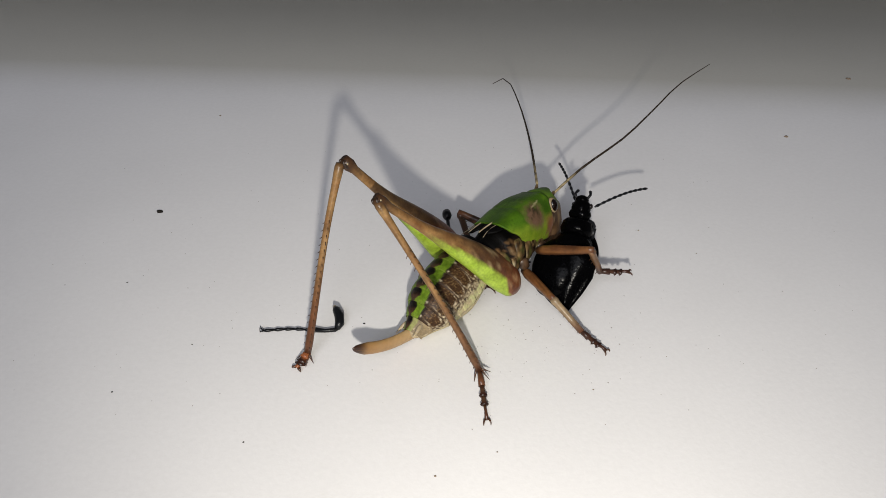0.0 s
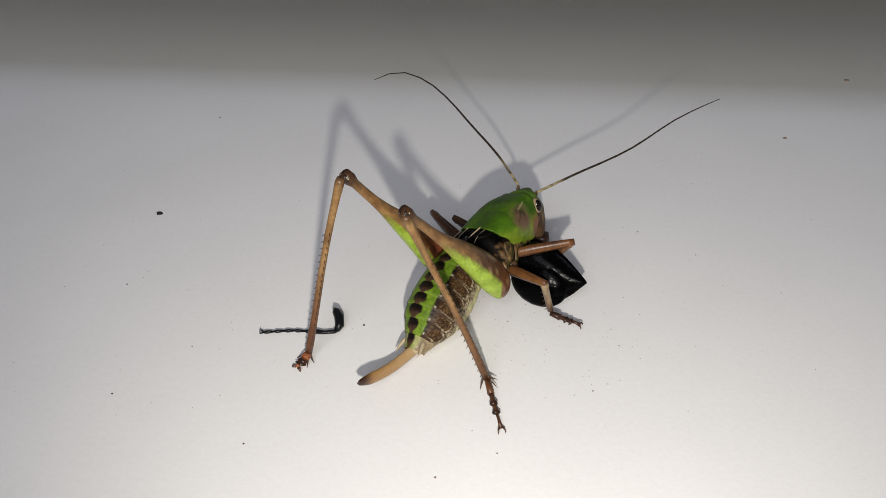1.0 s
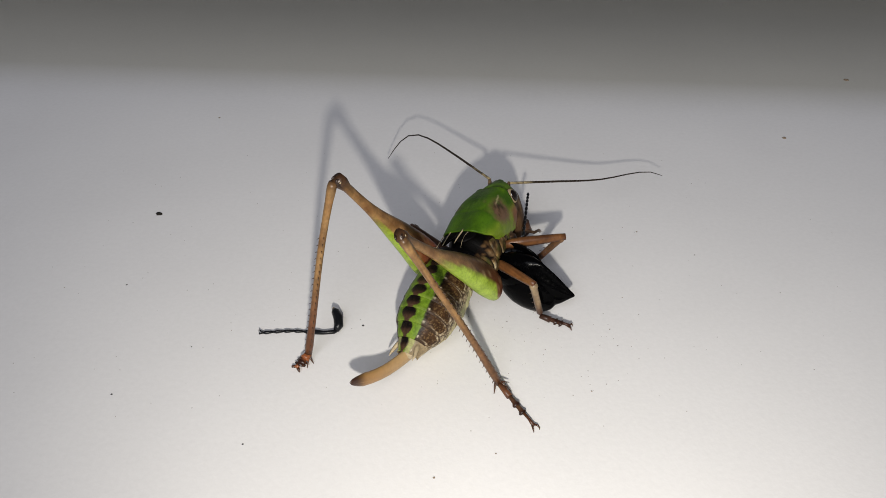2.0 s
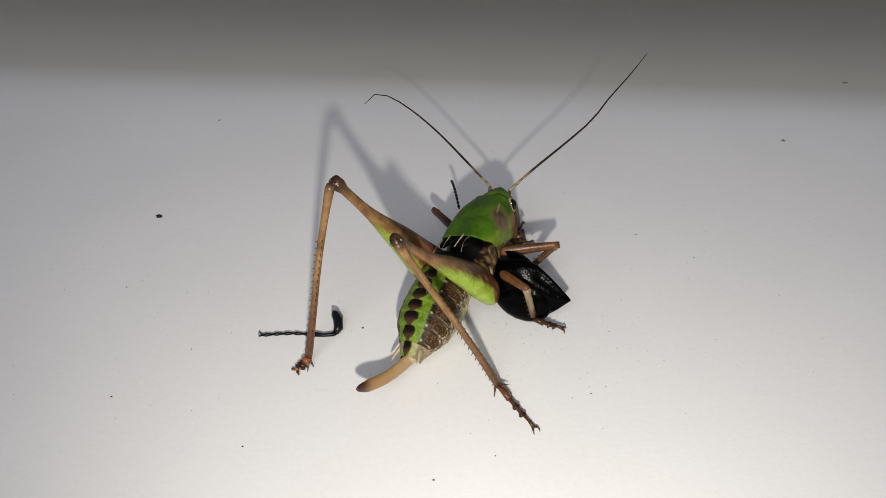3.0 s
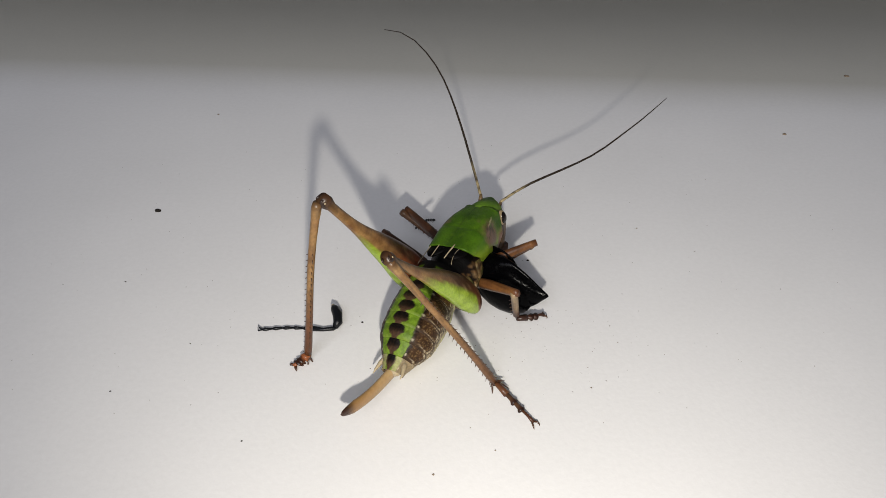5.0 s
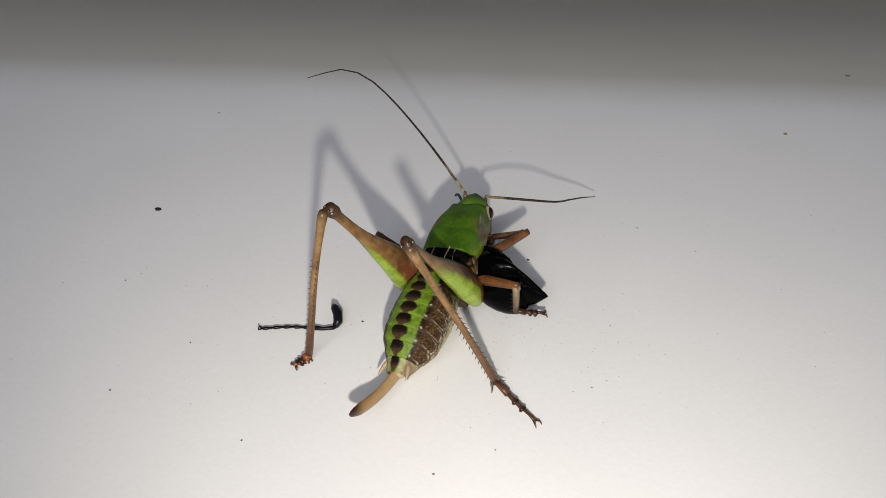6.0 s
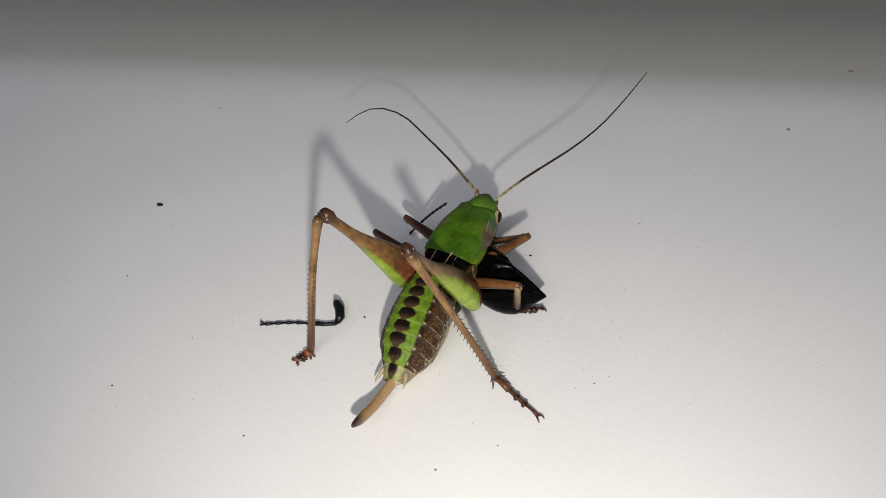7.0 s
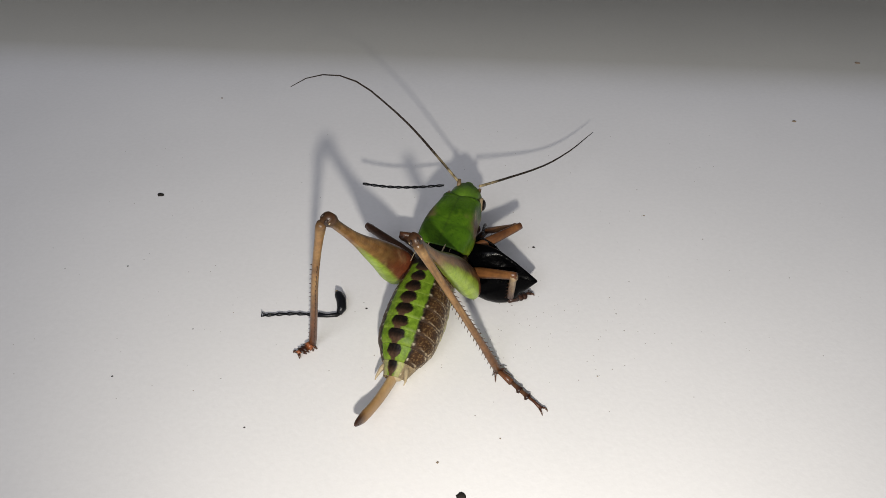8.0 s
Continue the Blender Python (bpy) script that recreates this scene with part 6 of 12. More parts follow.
    walk(moving["left_antenna_1"], [
        (0.00, pose(0.01727, 0.00355, 0.01195, -8.3, -3.7, 44.5)),
        (0.20, pose(0.01721, 0.00361, 0.01201, -8.6, -14.1, 45.9)),
        (0.30, pose(0.01748, 0.00337, 0.01188, -6.9, -15.6, 39.1)),
        (0.40, pose(0.01731, 0.00367, 0.01152, -9.0, -12.5, 47.3)),
        (0.50, pose(0.01677, 0.00392, 0.01184, -11.9, -23.2, 60.6)),
        (0.60, pose(0.01785, 0.00307, 0.01066, 1.0, 8.0, 30.5)),
        (0.70, pose(0.01772, 0.00325, 0.01125, 1.6, 3.2, 34.4)),
        (0.80, pose(0.01764, 0.00329, 0.01201, 1.7, -4.8, 35.7)),
        (0.90, pose(0.01725, 0.00357, 0.01290, 0.9, -15.5, 44.6)),
        (1.00, pose(0.01620, 0.00408, 0.01364, -5.7, -22.7, 69.9)),
        (1.10, pose(0.01564, 0.00436, 0.01359, -9.5, -20.1, 79.9)),
        (1.20, pose(0.01625, 0.00419, 0.01378, -4.2, -21.8, 65.1)),
        (1.30, pose(0.01623, 0.00436, 0.01358, -4.4, -15.6, 65.5)),
        (1.40, pose(0.01648, 0.00437, 0.01318, -2.9, -5.6, 59.9)),
        (1.50, pose(0.01254, 0.00279, 0.01429, -5.9, -24.4, 155.6)),
        (1.60, pose(0.01669, 0.00415, 0.01285, 25.4, 9.0, 50.9)),
        (1.70, pose(0.01647, 0.00422, 0.01301, 25.9, 12.0, 54.3)),
        (1.92, pose(0.01645, 0.00425, 0.01314, 26.0, 9.9, 54.7)),
        (2.14, pose(0.01639, 0.00433, 0.01345, 26.2, 4.9, 55.6)),
        (2.36, pose(0.01631, 0.00440, 0.01383, 26.4, -1.0, 56.6)),
        (2.58, pose(0.01622, 0.00443, 0.01414, 26.5, -6.1, 57.5)),
        (2.80, pose(0.01618, 0.00444, 0.01427, 26.4, -8.2, 57.9)),
        (3.00, pose(0.01648, 0.00433, 0.01323, 26.2, -7.9, 59.7)),
        (3.20, pose(0.01697, 0.00381, 0.01320, 28.4, -21.1, 49.1)),
        (3.30, pose(0.01691, 0.00380, 0.01303, 27.5, -24.6, 51.6)),
        (3.50, pose(0.01677, 0.00369, 0.01268, 24.4, -31.3, 58.7)),
        (3.70, pose(0.01596, 0.00420, 0.01335, 17.1, -23.0, 72.7)),
        (3.80, pose(0.01592, 0.00417, 0.01389, 18.1, -23.4, 70.0)),
        (4.00, pose(0.01630, 0.00386, 0.01482, 23.7, -20.4, 54.1)),
        (4.20, pose(0.01602, 0.00401, 0.01478, 21.5, -17.1, 60.4)),
        (4.30, pose(0.01602, 0.00389, 0.01501, 22.0, -20.7, 59.0)),
        (4.50, pose(0.01629, 0.00355, 0.01522, 24.6, -22.0, 51.1)),
        (4.60, pose(0.01687, 0.00340, 0.01404, 26.7, -15.6, 45.4)),
        (4.70, pose(0.01701, 0.00294, 0.01400, 29.0, -33.6, 41.9)),
        (4.92, pose(0.01696, 0.00304, 0.01396, 28.0, -32.8, 43.7)),
        (5.14, pose(0.01684, 0.00327, 0.01385, 25.8, -30.9, 47.8)),
        (5.36, pose(0.01669, 0.00354, 0.01371, 23.4, -28.3, 52.5)),
        (5.58, pose(0.01655, 0.00375, 0.01358, 21.6, -26.1, 56.2)),
        (5.80, pose(0.01649, 0.00384, 0.01353, 20.9, -25.2, 57.7)),
        (6.00, pose(0.01643, 0.00376, 0.01368, 20.1, -30.1, 59.9)),
        (6.20, pose(0.01596, 0.00420, 0.01385, 16.3, -15.4, 68.4)),
        (6.30, pose(0.01624, 0.00393, 0.01447, 18.9, -19.5, 58.2)),
        (6.50, pose(0.01577, 0.00417, 0.01488, 16.9, -10.3, 64.7)),
        (6.70, pose(0.01562, 0.00412, 0.01452, 15.9, -11.2, 70.0)),
        (6.80, pose(0.01550, 0.00404, 0.01456, 15.3, -16.2, 73.1)),
        (7.00, pose(0.01644, 0.00358, 0.01369, 19.5, -7.1, 55.4)),
        (7.10, pose(0.01616, 0.00352, 0.01469, 19.9, -21.2, 56.3)),
        (7.20, pose(0.01535, 0.00385, 0.01510, 13.7, -23.3, 71.8)),
        (7.30, pose(0.01539, 0.00392, 0.01518, 15.1, -18.4, 68.3)),
        (7.40, pose(0.01513, 0.00393, 0.01568, 14.6, -22.8, 70.2)),
        (7.50, pose(0.01545, 0.00364, 0.01620, 19.0, -27.0, 58.5)),
        (7.60, pose(0.01584, 0.00379, 0.01419, 23.8, 7.4, 55.7)),
        (7.70, pose(0.01566, 0.00389, 0.01496, 25.6, -14.0, 62.0)),
        (7.80, pose(0.01589, 0.00370, 0.01498, 26.7, -20.8, 58.2)),
        (7.90, pose(0.01669, 0.00307, 0.01467, 32.4, -20.8, 38.9)),
        (8.00, pose(0.01604, 0.00364, 0.01450, 23.0, -23.2, 60.5)),
    ])
    walk(moving["left_antenna_2"], [
        (0.00, pose(0.01930, 0.00555, 0.01214, -8.1, -4.5, 45.5)),
        (0.20, pose(0.01914, 0.00560, 0.01271, -8.4, -14.7, 47.6)),
        (0.30, pose(0.01961, 0.00511, 0.01265, -6.2, -16.3, 39.3)),
        (0.40, pose(0.01920, 0.00573, 0.01214, -8.6, -13.1, 48.0)),
        (0.50, pose(0.01806, 0.00621, 0.01297, -11.8, -23.1, 62.4)),
        (0.60, pose(0.02029, 0.00451, 0.01026, 1.9, 7.2, 30.5)),
        (0.70, pose(0.02008, 0.00486, 0.01109, 2.4, 2.4, 34.6)),
        (0.80, pose(0.01995, 0.00496, 0.01225, 2.5, -5.6, 36.3)),
        (0.90, pose(0.01921, 0.00550, 0.01366, 1.6, -16.1, 45.1)),
        (1.00, pose(0.01711, 0.00656, 0.01475, -6.4, -20.7, 74.3)),
        (1.10, pose(0.01611, 0.00700, 0.01457, -8.4, -20.2, 80.2)),
        (1.20, pose(0.01737, 0.00660, 0.01484, -3.8, -21.1, 67.3)),
        (1.30, pose(0.01737, 0.00686, 0.01434, -3.6, -15.5, 66.5)),
        (1.40, pose(0.01790, 0.00683, 0.01346, -2.2, -5.6, 61.2)),
        (1.50, pose(0.01017, 0.00386, 0.01547, -6.2, -15.2, 128.8)),
        (1.60, pose(0.01847, 0.00634, 0.01240, 13.9, 8.9, 52.3)),
        (1.70, pose(0.01811, 0.00649, 0.01241, 14.3, 11.5, 55.1)),
        (1.92, pose(0.01808, 0.00655, 0.01264, 14.4, 9.4, 55.5)),
        (2.14, pose(0.01801, 0.00668, 0.01320, 14.6, 4.6, 56.5)),
        (2.36, pose(0.01788, 0.00678, 0.01388, 14.8, -1.3, 57.7)),
        (2.58, pose(0.01775, 0.00683, 0.01444, 14.8, -6.1, 58.6)),
        (2.80, pose(0.01769, 0.00684, 0.01468, 14.7, -8.2, 59.1)),
        (3.00, pose(0.01790, 0.00678, 0.01363, 14.5, -8.4, 60.4)),
        (3.20, pose(0.01872, 0.00583, 0.01423, 16.3, -21.0, 50.8)),
        (3.30, pose(0.01852, 0.00583, 0.01422, 15.5, -24.5, 53.0)),
        (3.50, pose(0.01804, 0.00577, 0.01416, 12.7, -31.1, 59.7)),
        (3.70, pose(0.01675, 0.00671, 0.01447, 5.4, -22.7, 73.5)),
        (3.80, pose(0.01682, 0.00663, 0.01503, 6.5, -23.2, 70.6)),
        (4.00, pose(0.01787, 0.00603, 0.01582, 11.8, -19.5, 56.8)),
        (4.20, pose(0.01737, 0.00638, 0.01562, 10.5, -17.5, 60.7)),
        (4.30, pose(0.01740, 0.00618, 0.01602, 10.8, -20.8, 59.6)),
        (4.50, pose(0.01796, 0.00562, 0.01629, 13.6, -22.3, 51.6)),
        (4.60, pose(0.01881, 0.00536, 0.01480, 15.4, -15.9, 46.7)),
        (4.70, pose(0.01878, 0.00453, 0.01558, 17.4, -33.7, 42.7)),
        (4.92, pose(0.01870, 0.00470, 0.01551, 16.5, -33.0, 44.4)),
        (5.14, pose(0.01849, 0.00509, 0.01531, 14.4, -31.1, 48.2)),
        (5.36, pose(0.01822, 0.00553, 0.01506, 12.1, -28.7, 52.5)),
        (5.58, pose(0.01798, 0.00588, 0.01484, 10.5, -26.6, 56.0)),
        (5.80, pose(0.01788, 0.00602, 0.01474, 9.8, -25.6, 57.4)),
        (6.00, pose(0.01767, 0.00590, 0.01512, 8.2, -29.5, 61.2)),
        (6.20, pose(0.01697, 0.00676, 0.01461, 4.6, -15.6, 68.7)),
        (6.30, pose(0.01766, 0.00622, 0.01542, 7.1, -19.3, 59.1)),
        (6.50, pose(0.01697, 0.00671, 0.01539, 4.7, -9.5, 66.4)),
        (6.70, pose(0.01658, 0.00675, 0.01508, 3.9, -10.8, 71.2)),
        (6.80, pose(0.01630, 0.00667, 0.01535, 3.4, -15.7, 74.1)),
        (7.00, pose(0.01805, 0.00591, 0.01405, 7.9, -7.1, 57.0)),
        (7.10, pose(0.01764, 0.00574, 0.01573, 8.1, -21.3, 56.9)),
        (7.20, pose(0.01617, 0.00635, 0.01623, 2.3, -23.0, 72.5)),
        (7.30, pose(0.01640, 0.00644, 0.01608, 3.6, -18.2, 69.1)),
        (7.40, pose(0.01602, 0.00641, 0.01679, 3.1, -22.5, 70.7)),
        (7.50, pose(0.01678, 0.00581, 0.01749, 7.3, -26.5, 59.6)),
        (7.60, pose(0.01744, 0.00613, 0.01382, 10.2, 7.3, 56.8)),
        (7.70, pose(0.01696, 0.00634, 0.01565, 11.6, -14.2, 62.4)),
        (7.80, pose(0.01729, 0.00597, 0.01600, 12.4, -20.4, 59.6)),
        (7.90, pose(0.01877, 0.00475, 0.01568, 18.2, -20.6, 41.1)),
        (8.00, pose(0.01733, 0.00592, 0.01563, 10.4, -23.3, 60.9)),
    ])
    walk(moving["left_antenna_3"], [
        (0.00, pose(0.02130, 0.00758, 0.01236, -7.7, -5.1, 47.0)),
        (0.20, pose(0.02100, 0.00764, 0.01343, -8.1, -15.1, 49.8)),
        (0.30, pose(0.02173, 0.00685, 0.01345, -5.4, -17.0, 39.9)),
        (0.40, pose(0.02107, 0.00779, 0.01279, -8.0, -13.6, 49.1)),
        (0.50, pose(0.01928, 0.00854, 0.01409, -11.6, -22.8, 64.4)),
        (0.60, pose(0.02273, 0.00595, 0.00990, 2.8, 6.4, 30.9)),
        (0.70, pose(0.02243, 0.00649, 0.01098, 3.3, 1.5, 35.3)),
        (0.80, pose(0.02225, 0.00664, 0.01253, 3.4, -6.4, 37.3)),
        (0.90, pose(0.02115, 0.00745, 0.01446, 2.5, -16.7, 45.7)),
        (1.00, pose(0.01783, 0.00913, 0.01575, -6.4, -19.7, 76.6)),
        (1.10, pose(0.01657, 0.00964, 0.01556, -7.8, -20.1, 80.9)),
        (1.20, pose(0.01839, 0.00906, 0.01587, -4.0, -20.0, 70.0)),
        (1.30, pose(0.01847, 0.00939, 0.01511, -3.4, -15.0, 68.3)),
        (1.40, pose(0.01927, 0.00932, 0.01374, -2.2, -5.0, 63.4)),
        (1.50, pose(0.00845, 0.00601, 0.01622, -4.1, 15.6, 85.0)),
        (1.60, pose(0.02020, 0.00858, 0.01196, -11.3, 10.0, 54.9)),
        (1.70, pose(0.01971, 0.00878, 0.01184, -11.1, 10.9, 55.9)),
        (1.92, pose(0.01968, 0.00888, 0.01218, -11.0, 9.0, 56.4)),
        (2.14, pose(0.01958, 0.00905, 0.01298, -10.9, 4.4, 57.6)),
        (2.36, pose(0.01941, 0.00920, 0.01394, -10.8, -1.2, 59.0)),
        (2.58, pose(0.01923, 0.00926, 0.01475, -10.9, -5.8, 60.2)),
        (2.80, pose(0.01914, 0.00926, 0.01508, -10.9, -7.8, 60.7)),
        (3.00, pose(0.01930, 0.00924, 0.01404, -11.0, -8.9, 60.8)),
        (3.20, pose(0.02041, 0.00790, 0.01525, -9.6, -21.1, 51.9)),
        (3.30, pose(0.02009, 0.00791, 0.01540, -11.1, -23.8, 56.0)),
        (3.50, pose(0.01928, 0.00789, 0.01564, -13.1, -30.9, 60.6)),
        (3.70, pose(0.01750, 0.00923, 0.01557, -20.3, -21.6, 75.3)),
        (3.80, pose(0.01769, 0.00911, 0.01615, -19.0, -22.6, 71.8)),
        (4.00, pose(0.01935, 0.00829, 0.01677, -13.5, -19.0, 58.4)),
        (4.20, pose(0.01870, 0.00876, 0.01648, -14.3, -17.8, 60.9)),
        (4.30, pose(0.01876, 0.00849, 0.01703, -14.3, -20.4, 60.9)),
        (4.50, pose(0.01960, 0.00769, 0.01737, -11.0, -22.7, 51.9)),
        (4.60, pose(0.02069, 0.00736, 0.01558, -10.2, -15.5, 49.6)),
        (4.70, pose(0.02053, 0.00614, 0.01717, -9.0, -33.8, 43.7)),
        (4.92, pose(0.02041, 0.00637, 0.01706, -9.9, -33.1, 45.3)),
        (5.14, pose(0.02013, 0.00691, 0.01679, -11.8, -31.2, 48.9)),
        (5.36, pose(0.01975, 0.00752, 0.01644, -13.9, -28.8, 53.0)),
        (5.58, pose(0.01941, 0.00800, 0.01612, -15.5, -26.7, 56.2)),
        (5.80, pose(0.01926, 0.00819, 0.01598, -16.1, -25.8, 57.6)),
        (6.00, pose(0.01887, 0.00808, 0.01652, -18.2, -29.0, 62.3)),
        (6.20, pose(0.01797, 0.00933, 0.01538, -21.8, -15.5, 69.2)),
        (6.30, pose(0.01905, 0.00853, 0.01637, -19.3, -18.6, 60.9)),
        (6.50, pose(0.01810, 0.00929, 0.01587, -21.8, -8.2, 68.6)),
        (6.70, pose(0.01748, 0.00941, 0.01562, -22.4, -9.7, 73.0)),
        (6.80, pose(0.01706, 0.00931, 0.01613, -23.0, -14.5, 75.9)),
        (7.00, pose(0.01959, 0.00829, 0.01440, -18.3, -6.6, 59.0)),
        (7.10, pose(0.01909, 0.00797, 0.01677, -18.7, -21.4, 57.7)),
        (7.20, pose(0.01696, 0.00886, 0.01734, -24.0, -22.0, 74.0)),
        (7.30, pose(0.01737, 0.00898, 0.01697, -22.8, -17.4, 70.4)),
        (7.40, pose(0.01689, 0.00891, 0.01788, -23.0, -22.7, 70.7)),
        (7.50, pose(0.01807, 0.00802, 0.01877, -18.7, -26.1, 60.6)),
        (7.60, pose(0.01899, 0.00850, 0.01346, -21.1, 7.4, 58.1)),
        (7.70, pose(0.01825, 0.00880, 0.01635, -22.1, -14.7, 62.4)),
        (7.80, pose(0.01865, 0.00828, 0.01699, -22.1, -19.1, 62.0)),
        (7.90, pose(0.02079, 0.00651, 0.01669, -15.4, -20.0, 44.1)),
        (8.00, pose(0.01861, 0.00822, 0.01676, -21.1, -22.4, 62.7)),
    ])
    walk(moving["left_antenna_4"], [
        (0.00, pose(0.02324, 0.00966, 0.01262, -7.5, -5.7, 48.0)),
        (0.20, pose(0.02279, 0.00975, 0.01418, -7.9, -15.6, 51.4)),
        (0.30, pose(0.02383, 0.00860, 0.01429, -5.0, -17.6, 41.0)),
        (0.40, pose(0.02289, 0.00989, 0.01346, -7.8, -14.1, 50.3)),
        (0.50, pose(0.02041, 0.01092, 0.01520, -11.5, -22.6, 65.9)),
        (0.60, pose(0.02517, 0.00741, 0.00958, 3.1, 5.6, 31.9)),
        (0.70, pose(0.02476, 0.00813, 0.01090, 3.5, 0.8, 36.4)),
        (0.80, pose(0.02451, 0.00836, 0.01285, 3.6, -7.1, 38.8)),
        (0.90, pose(0.02306, 0.00941, 0.01528, 2.6, -17.2, 46.7)),
        (1.00, pose(0.01845, 0.01175, 0.01672, -6.0, -20.4, 76.1)),
        (1.10, pose(0.01699, 0.01230, 0.01654, -7.7, -20.3, 80.9)),
        (1.20, pose(0.01931, 0.01158, 0.01685, -4.4, -19.5, 71.7)),
        (1.30, pose(0.01949, 0.01195, 0.01585, -3.5, -15.1, 69.1)),
        (1.40, pose(0.02055, 0.01187, 0.01399, -2.5, -4.7, 64.9)),
        (1.50, pose(0.00868, 0.00875, 0.01545, -3.4, 32.0, 68.2)),
        (1.60, pose(0.02182, 0.01088, 0.01146, -9.5, 11.6, 57.7)),
        (1.70, pose(0.02128, 0.01111, 0.01130, -9.7, 10.2, 56.5)),
        (1.92, pose(0.02124, 0.01123, 0.01173, -9.6, 8.4, 57.1)),
        (2.14, pose(0.02111, 0.01146, 0.01276, -9.4, 4.0, 58.5)),
        (2.36, pose(0.02088, 0.01165, 0.01400, -9.4, -1.3, 60.1)),
        (2.58, pose(0.02064, 0.01172, 0.01504, -9.4, -5.7, 61.5)),
        (2.80, pose(0.02053, 0.01173, 0.01547, -9.5, -7.5, 62.1)),
        (3.00, pose(0.02068, 0.01170, 0.01448, -9.5, -8.9, 61.9)),
        (3.20, pose(0.02205, 0.00999, 0.01628, -8.0, -21.4, 52.4)),
        (3.30, pose(0.02155, 0.01008, 0.01656, -10.2, -23.2, 58.4)),
        (3.50, pose(0.02048, 0.01002, 0.01711, -11.8, -30.4, 62.4)),
        (3.70, pose(0.01817, 0.01181, 0.01662, -18.7, -21.0, 76.3)),
        (3.80, pose(0.01852, 0.01162, 0.01725, -17.1, -22.7, 72.0)),
        (4.00, pose(0.02077, 0.01059, 0.01770, -11.8, -19.0, 59.1)),
        (4.20, pose(0.02002, 0.01114, 0.01736, -12.2, -18.8, 60.2)),
        (4.30, pose(0.02006, 0.01083, 0.01803, -12.8, -20.2, 62.0)),
        (4.50, pose(0.02123, 0.00976, 0.01848, -9.8, -22.4, 53.6)),
        (4.60, pose(0.02248, 0.00946, 0.01635, -9.6, -14.8, 52.9)),
        (4.70, pose(0.02224, 0.00778, 0.01876, -8.0, -33.8, 45.5)),
        (4.92, pose(0.02210, 0.00807, 0.01862, -8.9, -32.9, 47.1)),
        (5.14, pose(0.02173, 0.00875, 0.01827, -10.8, -30.8, 50.7)),
        (5.36, pose(0.02126, 0.00952, 0.01781, -12.9, -28.2, 54.8)),
        (5.58, pose(0.02083, 0.01013, 0.01740, -14.5, -25.9, 58.2)),
        (5.80, pose(0.02064, 0.01037, 0.01722, -15.1, -24.9, 59.5)),
        (6.00, pose(0.02003, 0.01029, 0.01791, -16.9, -28.3, 63.8)),
        (6.20, pose(0.01895, 0.01191, 0.01614, -19.8, -15.8, 69.3)),
        (6.30, pose(0.02036, 0.01090, 0.01728, -17.8, -17.8, 62.7)),
        (6.50, pose(0.01914, 0.01193, 0.01627, -20.1, -7.6, 69.9)),
        (6.70, pose(0.01831, 0.01210, 0.01610, -20.6, -9.0, 74.3)),
        (6.80, pose(0.01773, 0.01200, 0.01684, -21.1, -13.8, 77.1)),
        (7.00, pose(0.02106, 0.01072, 0.01473, -16.7, -6.6, 60.3)),
        (7.10, pose(0.02052, 0.01022, 0.01781, -16.8, -22.0, 57.3)),
        (7.20, pose(0.01769, 0.01141, 0.01842, -22.7, -21.5, 74.9)),
        (7.30, pose(0.01828, 0.01155, 0.01783, -21.4, -17.1, 71.2)),
        (7.40, pose(0.01776, 0.01140, 0.01898, -21.3, -22.9, 70.6)),
        (7.50, pose(0.01933, 0.01025, 0.02002, -17.5, -25.7, 61.5)),
        (7.60, pose(0.02049, 0.01091, 0.01309, -19.7, 7.5, 59.3)),
        (7.70, pose(0.01953, 0.01125, 0.01707, -21.0, -15.5, 61.9)),
        (7.80, pose(0.01992, 0.01066, 0.01793, -21.5, -18.2, 63.8)),
        (7.90, pose(0.02272, 0.00838, 0.01767, -15.1, -19.7, 45.9)),
        (8.00, pose(0.01982, 0.01057, 0.01785, -21.0, -20.7, 65.7)),
    ])
